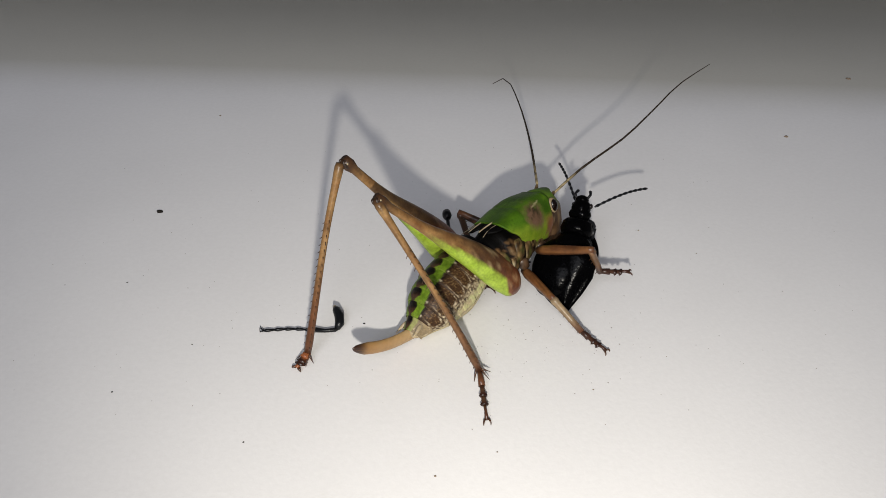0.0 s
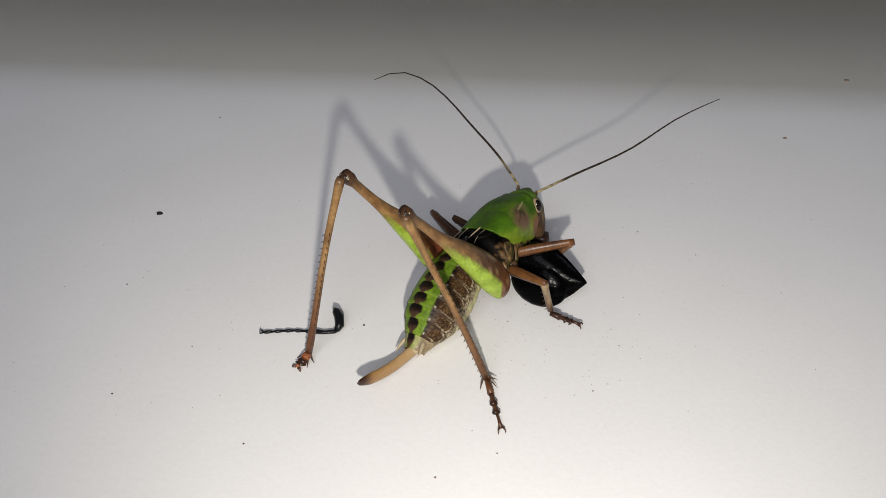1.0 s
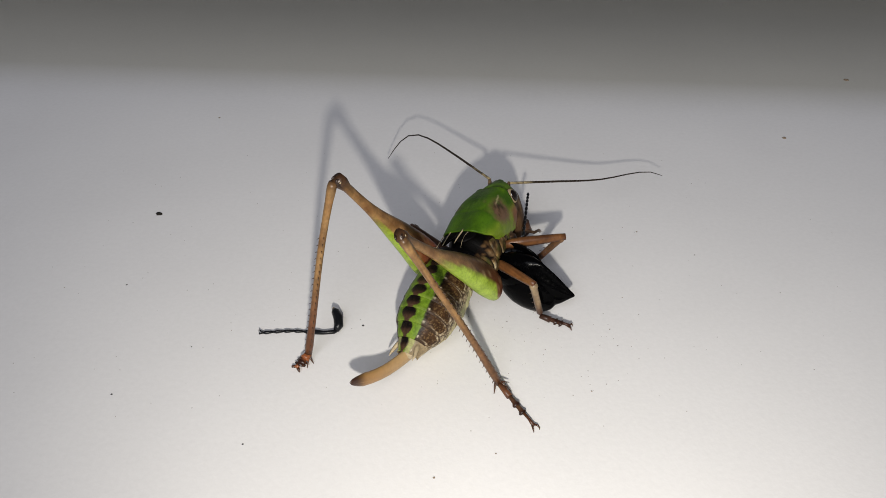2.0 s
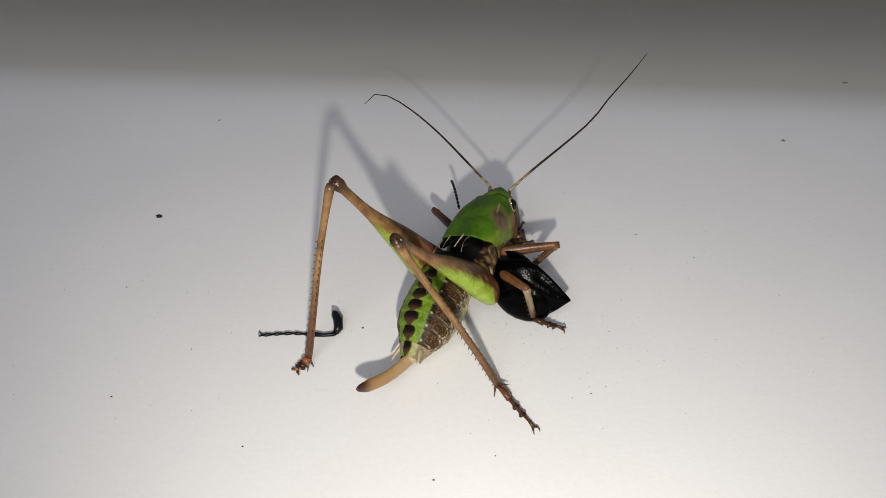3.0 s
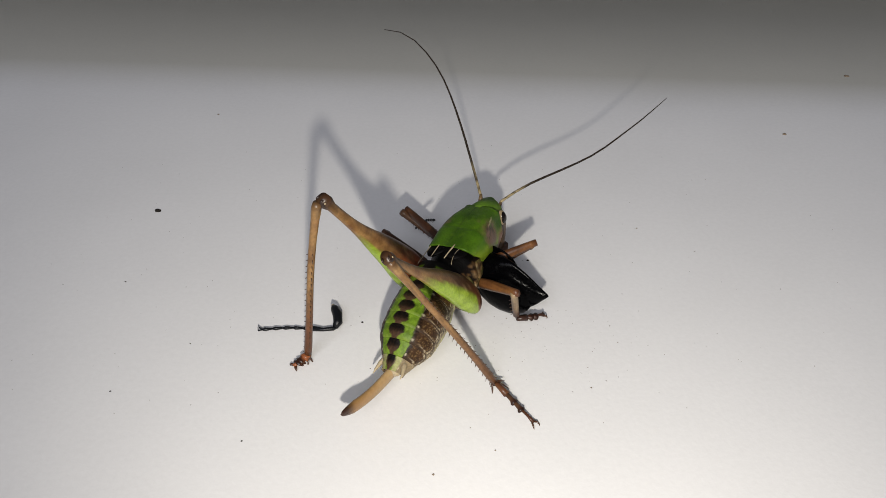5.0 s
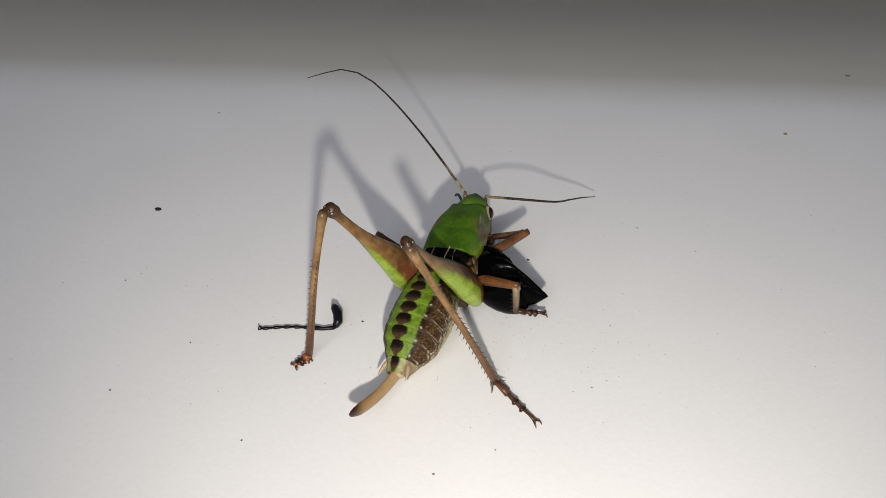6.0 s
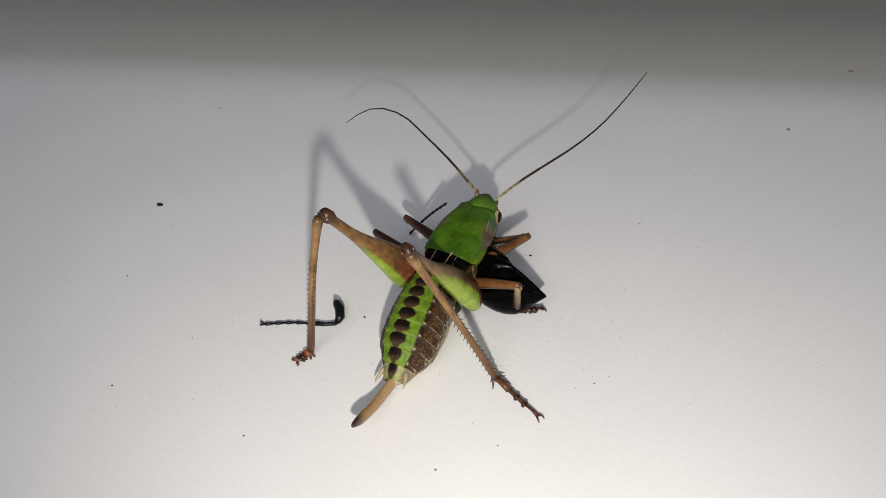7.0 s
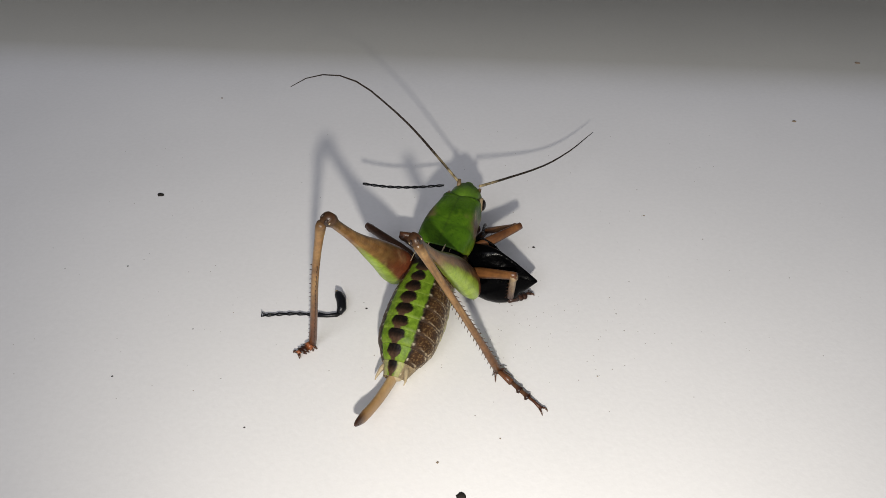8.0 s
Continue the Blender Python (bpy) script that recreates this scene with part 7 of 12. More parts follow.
    walk(moving["left_antenna_5"], [
        (0.00, pose(0.02515, 0.01177, 0.01290, -7.1, -6.3, 49.2)),
        (0.20, pose(0.02450, 0.01190, 0.01495, -7.6, -16.0, 52.8)),
        (0.30, pose(0.02589, 0.01039, 0.01515, -4.8, -18.1, 42.7)),
        (0.40, pose(0.02466, 0.01203, 0.01416, -7.5, -14.5, 51.6)),
        (0.50, pose(0.02149, 0.01333, 0.01629, -11.3, -22.5, 67.2)),
        (0.60, pose(0.02758, 0.00891, 0.00930, 3.0, 4.8, 33.4)),
        (0.70, pose(0.02706, 0.00983, 0.01086, 3.4, 0.1, 38.0)),
        (0.80, pose(0.02672, 0.01014, 0.01320, 3.5, -7.7, 40.4)),
        (0.90, pose(0.02493, 0.01139, 0.01612, 2.5, -17.6, 47.6)),
        (1.00, pose(0.01910, 0.01435, 0.01771, -6.0, -21.0, 75.7)),
        (1.10, pose(0.01741, 0.01494, 0.01753, -8.0, -20.3, 81.4)),
        (1.20, pose(0.02016, 0.01414, 0.01781, -5.0, -19.2, 72.9)),
        (1.30, pose(0.02047, 0.01453, 0.01659, -4.2, -14.6, 70.6)),
        (1.40, pose(0.02175, 0.01445, 0.01422, -3.3, -4.3, 66.6)),
        (1.50, pose(0.00958, 0.01100, 0.01394, -3.9, 38.8, 61.3)),
        (1.60, pose(0.02331, 0.01325, 0.01089, -5.3, 12.8, 60.0)),
        (1.70, pose(0.02284, 0.01345, 0.01079, -5.8, 10.3, 57.8)),
        (1.92, pose(0.02278, 0.01360, 0.01131, -5.7, 8.4, 58.3)),
        (2.14, pose(0.02260, 0.01389, 0.01256, -5.5, 3.9, 59.5)),
        (2.36, pose(0.02230, 0.01412, 0.01406, -5.4, -1.4, 61.0)),
        (2.58, pose(0.02200, 0.01422, 0.01532, -5.5, -5.9, 62.2)),
        (2.80, pose(0.02185, 0.01424, 0.01584, -5.5, -7.8, 62.7)),
        (3.00, pose(0.02200, 0.01420, 0.01493, -5.7, -8.3, 64.0)),
        (3.20, pose(0.02367, 0.01210, 0.01733, -4.1, -21.7, 53.1)),
        (3.30, pose(0.02293, 0.01232, 0.01768, -6.7, -22.7, 60.2)),
        (3.50, pose(0.02162, 0.01221, 0.01856, -8.5, -29.6, 64.6)),
        (3.70, pose(0.01880, 0.01440, 0.01764, -14.8, -20.2, 77.7)),
        (3.80, pose(0.01933, 0.01413, 0.01836, -13.5, -21.5, 73.9)),
        (4.00, pose(0.02215, 0.01291, 0.01863, -7.9, -19.3, 59.4)),
        (4.20, pose(0.02137, 0.01349, 0.01828, -8.2, -19.1, 60.4)),
        (4.30, pose(0.02132, 0.01319, 0.01902, -9.0, -20.1, 62.9)),
        (4.50, pose(0.02280, 0.01189, 0.01957, -6.7, -21.6, 56.3)),
        (4.60, pose(0.02414, 0.01166, 0.01708, -6.4, -14.4, 55.3)),
        (4.70, pose(0.02391, 0.00948, 0.02035, -4.5, -33.7, 47.1)),
        (4.92, pose(0.02373, 0.00983, 0.02018, -5.4, -32.8, 48.7)),
        (5.14, pose(0.02329, 0.01065, 0.01973, -7.5, -30.5, 52.4)),
        (5.36, pose(0.02271, 0.01158, 0.01916, -9.6, -27.6, 56.6)),
        (5.58, pose(0.02219, 0.01231, 0.01865, -11.1, -25.1, 60.0)),
        (5.80, pose(0.02196, 0.01260, 0.01843, -11.7, -24.0, 61.4)),
        (6.00, pose(0.02114, 0.01255, 0.01927, -13.4, -27.5, 65.4)),
        (6.20, pose(0.01992, 0.01448, 0.01692, -15.3, -16.3, 69.1)),
        (6.30, pose(0.02161, 0.01332, 0.01815, -13.9, -17.2, 64.2)),
        (6.50, pose(0.02011, 0.01459, 0.01665, -15.8, -7.6, 70.5)),
        (6.70, pose(0.01907, 0.01482, 0.01655, -16.4, -8.3, 75.7)),
        (6.80, pose(0.01835, 0.01470, 0.01753, -16.9, -13.0, 78.4)),
        (7.00, pose(0.02246, 0.01319, 0.01506, -12.2, -7.4, 60.2)),
        (7.10, pose(0.02195, 0.01245, 0.01888, -12.4, -21.6, 58.9)),
        (7.20, pose(0.01838, 0.01397, 0.01946, -18.3, -20.4, 76.5)),
        (7.30, pose(0.01916, 0.01413, 0.01867, -17.0, -16.1, 72.8)),
        (7.40, pose(0.01864, 0.01388, 0.02010, -17.4, -20.5, 73.8)),
        (7.50, pose(0.02056, 0.01251, 0.02127, -13.3, -24.9, 63.0)),
        (7.60, pose(0.02193, 0.01335, 0.01271, -16.1, 10.3, 62.7)),
        (7.70, pose(0.02083, 0.01368, 0.01783, -17.5, -14.7, 63.5)),
        (7.80, pose(0.02112, 0.01310, 0.01882, -18.0, -17.2, 65.6)),
        (7.90, pose(0.02459, 0.01031, 0.01863, -12.0, -19.4, 47.7)),
        (8.00, pose(0.02092, 0.01300, 0.01886, -18.0, -19.4, 67.8)),
    ])
    walk(moving["left_antenna_6"], [
        (0.00, pose(0.02700, 0.01392, 0.01321, -6.7, -6.8, 50.6)),
        (0.20, pose(0.02617, 0.01409, 0.01573, -7.3, -16.3, 54.5)),
        (0.30, pose(0.02788, 0.01223, 0.01604, -4.5, -18.6, 44.8)),
        (0.40, pose(0.02638, 0.01420, 0.01487, -7.1, -14.8, 53.0)),
        (0.50, pose(0.02252, 0.01576, 0.01739, -10.9, -22.3, 68.4)),
        (0.60, pose(0.02996, 0.01048, 0.00907, 3.2, 4.1, 34.9)),
        (0.70, pose(0.02931, 0.01159, 0.01085, 3.5, -0.5, 39.3)),
        (0.80, pose(0.02887, 0.01198, 0.01359, 3.5, -8.3, 41.9)),
        (0.90, pose(0.02677, 0.01341, 0.01699, 2.5, -18.0, 48.6)),
        (1.00, pose(0.01976, 0.01693, 0.01874, -6.6, -19.8, 78.3)),
        (1.10, pose(0.01782, 0.01759, 0.01853, -8.0, -19.8, 82.4)),
        (1.20, pose(0.02095, 0.01672, 0.01874, -5.1, -18.8, 74.1)),
        (1.30, pose(0.02139, 0.01714, 0.01731, -5.0, -12.7, 73.9)),
        (1.40, pose(0.02289, 0.01706, 0.01443, -4.0, -3.2, 68.9)),
        (1.50, pose(0.01065, 0.01296, 0.01215, -4.5, 39.9, 57.4)),
        (1.60, pose(0.02470, 0.01566, 0.01025, -1.4, 14.5, 62.4)),
        (1.70, pose(0.02434, 0.01583, 0.01028, -2.0, 11.5, 60.1)),
        (1.92, pose(0.02426, 0.01601, 0.01089, -2.0, 9.5, 60.4)),
        (2.14, pose(0.02404, 0.01635, 0.01236, -1.8, 4.7, 61.3)),
        (2.36, pose(0.02369, 0.01662, 0.01413, -1.7, -1.0, 62.4)),
        (2.58, pose(0.02332, 0.01674, 0.01561, -1.8, -5.8, 63.3)),
        (2.80, pose(0.02315, 0.01676, 0.01623, -1.8, -7.8, 63.6)),
        (3.00, pose(0.02325, 0.01674, 0.01534, -2.1, -7.6, 65.8)),
        (3.20, pose(0.02527, 0.01423, 0.01838, -0.5, -21.7, 54.0)),
        (3.30, pose(0.02424, 0.01461, 0.01878, -3.6, -22.0, 62.3)),
        (3.50, pose(0.02269, 0.01445, 0.01997, -5.6, -28.2, 67.6)),
        (3.70, pose(0.01938, 0.01702, 0.01863, -11.5, -18.3, 80.1)),
        (3.80, pose(0.02007, 0.01668, 0.01940, -10.9, -18.2, 78.3)),
        (4.00, pose(0.02353, 0.01523, 0.01958, -5.5, -18.0, 62.1)),
        (4.20, pose(0.02270, 0.01584, 0.01921, -5.6, -18.2, 62.5)),
        (4.30, pose(0.02254, 0.01558, 0.02000, -6.4, -19.2, 64.8)),
        (4.50, pose(0.02427, 0.01410, 0.02062, -4.5, -20.6, 59.2)),
        (4.60, pose(0.02572, 0.01394, 0.01779, -3.8, -14.1, 57.1)),
        (4.70, pose(0.02553, 0.01122, 0.02194, -2.3, -33.1, 50.7)),
        (4.92, pose(0.02532, 0.01164, 0.02172, -3.1, -32.1, 52.2)),
        (5.14, pose(0.02479, 0.01261, 0.02118, -5.0, -29.5, 55.8)),
        (5.36, pose(0.02410, 0.01370, 0.02049, -7.0, -26.3, 59.7)),
        (5.58, pose(0.02348, 0.01455, 0.01986, -8.4, -23.6, 62.9)),
        (5.80, pose(0.02321, 0.01489, 0.01959, -8.9, -22.4, 64.2)),
        (6.00, pose(0.02220, 0.01485, 0.02059, -10.2, -26.1, 67.7)),
        (6.20, pose(0.02090, 0.01704, 0.01773, -12.8, -13.3, 73.1)),
        (6.30, pose(0.02280, 0.01578, 0.01900, -11.1, -16.2, 66.0)),
        (6.50, pose(0.02106, 0.01726, 0.01703, -12.9, -6.5, 72.2)),
        (6.70, pose(0.01977, 0.01756, 0.01696, -13.5, -6.9, 77.5)),
        (6.80, pose(0.01891, 0.01743, 0.01817, -13.9, -11.4, 80.5)),
        (7.00, pose(0.02387, 0.01565, 0.01543, -9.7, -7.0, 62.0)),
        (7.10, pose(0.02332, 0.01472, 0.01993, -10.1, -19.1, 63.9)),
        (7.20, pose(0.01901, 0.01658, 0.02046, -15.0, -17.6, 79.9)),
        (7.30, pose(0.01997, 0.01676, 0.01946, -13.8, -13.6, 76.0)),
        (7.40, pose(0.01938, 0.01645, 0.02110, -14.7, -15.0, 80.0)),
        (7.50, pose(0.02174, 0.01482, 0.02247, -10.5, -23.6, 65.2)),
        (7.60, pose(0.02322, 0.01584, 0.01220, -14.2, 14.8, 67.1)),
        (7.70, pose(0.02206, 0.01615, 0.01856, -15.4, -11.1, 68.4)),
        (7.80, pose(0.02224, 0.01559, 0.01967, -15.3, -15.8, 67.8)),
        (7.90, pose(0.02640, 0.01231, 0.01958, -9.9, -18.7, 50.2)),
        (8.00, pose(0.02194, 0.01550, 0.01981, -15.3, -18.9, 68.8)),
    ])
    walk(moving["left_antenna_7"], [
        (0.00, pose(0.02881, 0.01612, 0.01355, -6.2, -7.1, 52.3)),
        (0.20, pose(0.02776, 0.01633, 0.01653, -6.9, -16.3, 57.1)),
        (0.30, pose(0.02981, 0.01414, 0.01695, -4.4, -18.8, 48.4)),
        (0.40, pose(0.02804, 0.01640, 0.01560, -6.3, -15.1, 54.4)),
        (0.50, pose(0.02349, 0.01822, 0.01847, -10.5, -21.4, 71.2)),
        (0.60, pose(0.03230, 0.01211, 0.00886, 3.3, 3.5, 37.0)),
        (0.70, pose(0.03152, 0.01340, 0.01088, 3.5, -1.0, 40.6)),
        (0.80, pose(0.03098, 0.01386, 0.01400, 3.5, -8.7, 43.7)),
        (0.90, pose(0.02857, 0.01545, 0.01787, 2.5, -18.2, 50.2)),
        (1.00, pose(0.02030, 0.01957, 0.01971, -7.4, -17.4, 82.3)),
        (1.10, pose(0.01817, 0.02026, 0.01950, -8.1, -18.4, 84.6)),
        (1.20, pose(0.02170, 0.01932, 0.01966, -4.7, -19.2, 74.1)),
        (1.30, pose(0.02216, 0.01982, 0.01794, -6.6, -8.3, 79.7)),
        (1.40, pose(0.02392, 0.01973, 0.01459, -5.5, -1.0, 72.1)),
        (1.50, pose(0.01184, 0.01481, 0.01032, -6.8, 40.5, 55.4)),
        (1.60, pose(0.02598, 0.01812, 0.00954, 0.3, 18.5, 66.2)),
        (1.70, pose(0.02574, 0.01826, 0.00971, -0.1, 16.4, 64.8)),
        (1.92, pose(0.02566, 0.01846, 0.01042, -0.1, 14.0, 65.0)),
        (2.14, pose(0.02541, 0.01885, 0.01213, 0.0, 8.5, 65.4)),
        (2.36, pose(0.02501, 0.01916, 0.01418, 0.1, 1.8, 65.9)),
        (2.58, pose(0.02460, 0.01928, 0.01590, 0.1, -3.8, 66.4)),
        (2.80, pose(0.02441, 0.01929, 0.01662, 0.1, -6.1, 66.5)),
        (3.00, pose(0.02441, 0.01932, 0.01572, -0.0, -6.8, 67.7)),
        (3.20, pose(0.02683, 0.01637, 0.01944, 1.4, -21.4, 55.8)),
        (3.30, pose(0.02547, 0.01695, 0.01986, -2.0, -20.9, 65.2)),
        (3.50, pose(0.02365, 0.01678, 0.02132, -4.2, -26.2, 71.5)),
        (3.70, pose(0.01984, 0.01969, 0.01953, -9.9, -14.7, 84.4)),
        (3.80, pose(0.02062, 0.01934, 0.02030, -9.5, -14.6, 82.5)),
        (4.00, pose(0.02480, 0.01763, 0.02046, -5.4, -14.7, 67.3)),
        (4.20, pose(0.02396, 0.01825, 0.02011, -5.5, -15.0, 67.7)),
        (4.30, pose(0.02369, 0.01803, 0.02094, -5.7, -17.0, 68.6)),
        (4.50, pose(0.02564, 0.01640, 0.02162, -4.0, -19.0, 62.8)),
        (4.60, pose(0.02722, 0.01627, 0.01848, -2.6, -13.9, 58.6)),
        (4.70, pose(0.02704, 0.01307, 0.02350, -2.4, -31.4, 57.2)),
        (4.92, pose(0.02680, 0.01355, 0.02324, -3.0, -30.2, 58.4)),
        (5.14, pose(0.02619, 0.01466, 0.02259, -4.5, -27.4, 61.3)),
        (5.36, pose(0.02539, 0.01591, 0.02175, -6.0, -23.9, 64.6)),
        (5.58, pose(0.02468, 0.01688, 0.02101, -7.1, -20.9, 67.2)),
        (5.80, pose(0.02436, 0.01727, 0.02068, -7.4, -19.7, 68.2)),
        (6.00, pose(0.02317, 0.01723, 0.02184, -8.4, -23.8, 71.1)),
        (6.20, pose(0.02171, 0.01970, 0.01838, -12.4, -6.6, 80.1)),
        (6.30, pose(0.02392, 0.01829, 0.01979, -10.8, -14.9, 68.1)),
        (6.50, pose(0.02192, 0.01996, 0.01735, -12.8, -3.7, 75.5)),
        (6.70, pose(0.02039, 0.02033, 0.01730, -13.0, -5.2, 79.6)),
        (6.80, pose(0.01938, 0.02019, 0.01873, -13.4, -8.8, 83.4)),
        (7.00, pose(0.02520, 0.01816, 0.01577, -11.0, -1.8, 69.2)),
        (7.10, pose(0.02451, 0.01715, 0.02087, -11.4, -15.1, 70.2)),
        (7.20, pose(0.01948, 0.01926, 0.02132, -14.6, -14.3, 83.7)),
        (7.30, pose(0.02065, 0.01945, 0.02014, -13.4, -11.1, 78.9)),
        (7.40, pose(0.01986, 0.01917, 0.02184, -14.5, -10.0, 85.1)),
        (7.50, pose(0.02284, 0.01720, 0.02361, -11.5, -19.9, 70.3)),
        (7.60, pose(0.02430, 0.01839, 0.01147, -15.0, 19.2, 70.8)),
        (7.70, pose(0.02309, 0.01876, 0.01911, -15.1, -5.6, 74.6)),
        (7.80, pose(0.02328, 0.01813, 0.02045, -14.7, -14.6, 69.7)),
        (7.90, pose(0.02813, 0.01439, 0.02050, -9.6, -18.4, 51.7)),
        (8.00, pose(0.02292, 0.01802, 0.02073, -15.9, -14.6, 74.3)),
    ])
    walk(moving["left_antenna_8"], [
        (0.00, pose(0.03054, 0.01836, 0.01390, -5.7, -7.4, 54.0)),
        (0.20, pose(0.02925, 0.01863, 0.01733, -6.6, -15.8, 60.9)),
        (0.30, pose(0.03160, 0.01616, 0.01788, -4.7, -18.4, 53.8)),
        (0.40, pose(0.02964, 0.01865, 0.01635, -5.4, -15.2, 56.1)),
        (0.50, pose(0.02434, 0.02074, 0.01952, -10.3, -19.2, 75.9)),
        (0.60, pose(0.03458, 0.01383, 0.00869, 1.1, 5.1, 44.4)),
        (0.70, pose(0.03369, 0.01526, 0.01093, 0.9, -1.4, 42.7)),
        (0.80, pose(0.03302, 0.01582, 0.01443, 0.8, -8.7, 47.0)),
        (0.90, pose(0.03030, 0.01753, 0.01877, 0.0, -18.2, 52.4)),
        (1.00, pose(0.02067, 0.02227, 0.02056, -10.9, -11.8, 89.4)),
        (1.10, pose(0.01843, 0.02296, 0.02040, -10.4, -16.9, 86.9)),
        (1.20, pose(0.02244, 0.02192, 0.02060, -7.0, -18.3, 75.9)),
        (1.30, pose(0.02267, 0.02260, 0.01835, -10.1, -3.4, 85.2)),
        (1.40, pose(0.02480, 0.02245, 0.01464, -9.5, 1.6, 75.5)),
        (1.50, pose(0.01307, 0.01660, 0.00846, -12.7, 40.7, 54.4)),
        (1.60, pose(0.02708, 0.02060, 0.00863, -1.2, 28.8, 71.7)),
        (1.70, pose(0.02691, 0.02074, 0.00891, -0.7, 31.6, 72.8)),
        (1.92, pose(0.02683, 0.02097, 0.00973, -0.8, 27.9, 72.5)),
        (2.14, pose(0.02659, 0.02142, 0.01171, -1.2, 19.3, 71.8)),
        (2.36, pose(0.02618, 0.02176, 0.01409, -1.4, 8.9, 71.1)),
        (2.58, pose(0.02575, 0.02189, 0.01609, -1.5, 0.3, 70.5)),
        (2.80, pose(0.02554, 0.02190, 0.01692, -1.5, -3.4, 70.3)),
        (3.00, pose(0.02548, 0.02195, 0.01606, -1.5, -5.3, 70.4)),
        (3.20, pose(0.02832, 0.01858, 0.02049, -0.5, -20.5, 58.7)),
        (3.30, pose(0.02659, 0.01938, 0.02087, -4.7, -17.6, 70.8)),
        (3.50, pose(0.02447, 0.01921, 0.02258, -7.4, -20.2, 80.2)),
        (3.70, pose(0.02011, 0.02244, 0.02025, -10.6, -9.9, 89.2)),
        (3.80, pose(0.02098, 0.02208, 0.02102, -10.1, -11.1, 86.2)),
        (4.00, pose(0.02586, 0.02018, 0.02118, -7.1, -11.1, 72.0)),
        (4.20, pose(0.02500, 0.02080, 0.02084, -7.5, -9.8, 74.4)),
        (4.30, pose(0.02469, 0.02057, 0.02178, -7.4, -13.4, 73.6)),
        (4.50, pose(0.02688, 0.01880, 0.02255, -6.2, -15.7, 68.3)),
        (4.60, pose(0.02867, 0.01864, 0.01917, -3.8, -13.7, 60.0)),
        (4.70, pose(0.02837, 0.01512, 0.02499, -5.0, -29.0, 63.9)),
        (4.92, pose(0.02810, 0.01566, 0.02468, -5.5, -27.5, 65.2)),
        (5.14, pose(0.02741, 0.01689, 0.02391, -6.8, -23.9, 68.0)),
        (5.36, pose(0.02652, 0.01827, 0.02291, -8.1, -19.6, 71.1)),
        (5.58, pose(0.02571, 0.01934, 0.02203, -9.0, -16.0, 73.7)),
        (5.80, pose(0.02536, 0.01977, 0.02164, -9.3, -14.4, 74.7)),
        (6.00, pose(0.02401, 0.01971, 0.02299, -10.5, -16.5, 79.7)),
        (6.20, pose(0.02219, 0.02250, 0.01871, -12.8, 0.5, 86.6)),
        (6.30, pose(0.02495, 0.02085, 0.02053, -12.7, -12.6, 71.3)),
        (6.50, pose(0.02264, 0.02273, 0.01754, -15.4, 4.5, 82.8)),
        (6.70, pose(0.02090, 0.02313, 0.01756, -15.4, -1.5, 83.3)),
        (6.80, pose(0.01970, 0.02300, 0.01917, -15.5, -4.4, 87.7)),
        (7.00, pose(0.02621, 0.02083, 0.01586, -14.9, 5.9, 77.2)),
        (7.10, pose(0.02544, 0.01975, 0.02162, -15.0, -6.8, 79.9)),
        (7.20, pose(0.01979, 0.02201, 0.02203, -16.0, -6.2, 91.3)),
        (7.30, pose(0.02119, 0.02221, 0.02069, -15.4, -3.8, 85.9)),
        (7.40, pose(0.02010, 0.02197, 0.02233, -15.7, -3.4, 90.8)),
        (7.50, pose(0.02375, 0.01973, 0.02459, -14.7, -11.9, 79.0)),
        (7.60, pose(0.02518, 0.02094, 0.01053, -17.0, 24.0, 74.4)),
        (7.70, pose(0.02384, 0.02151, 0.01939, -14.8, 2.8, 82.2)),
        (7.80, pose(0.02424, 0.02073, 0.02117, -15.4, -12.1, 72.9)),
        (7.90, pose(0.02982, 0.01652, 0.02141, -13.2, -11.0, 63.2)),
        (8.00, pose(0.02366, 0.02068, 0.02145, -16.1, -6.4, 82.7)),
    ])
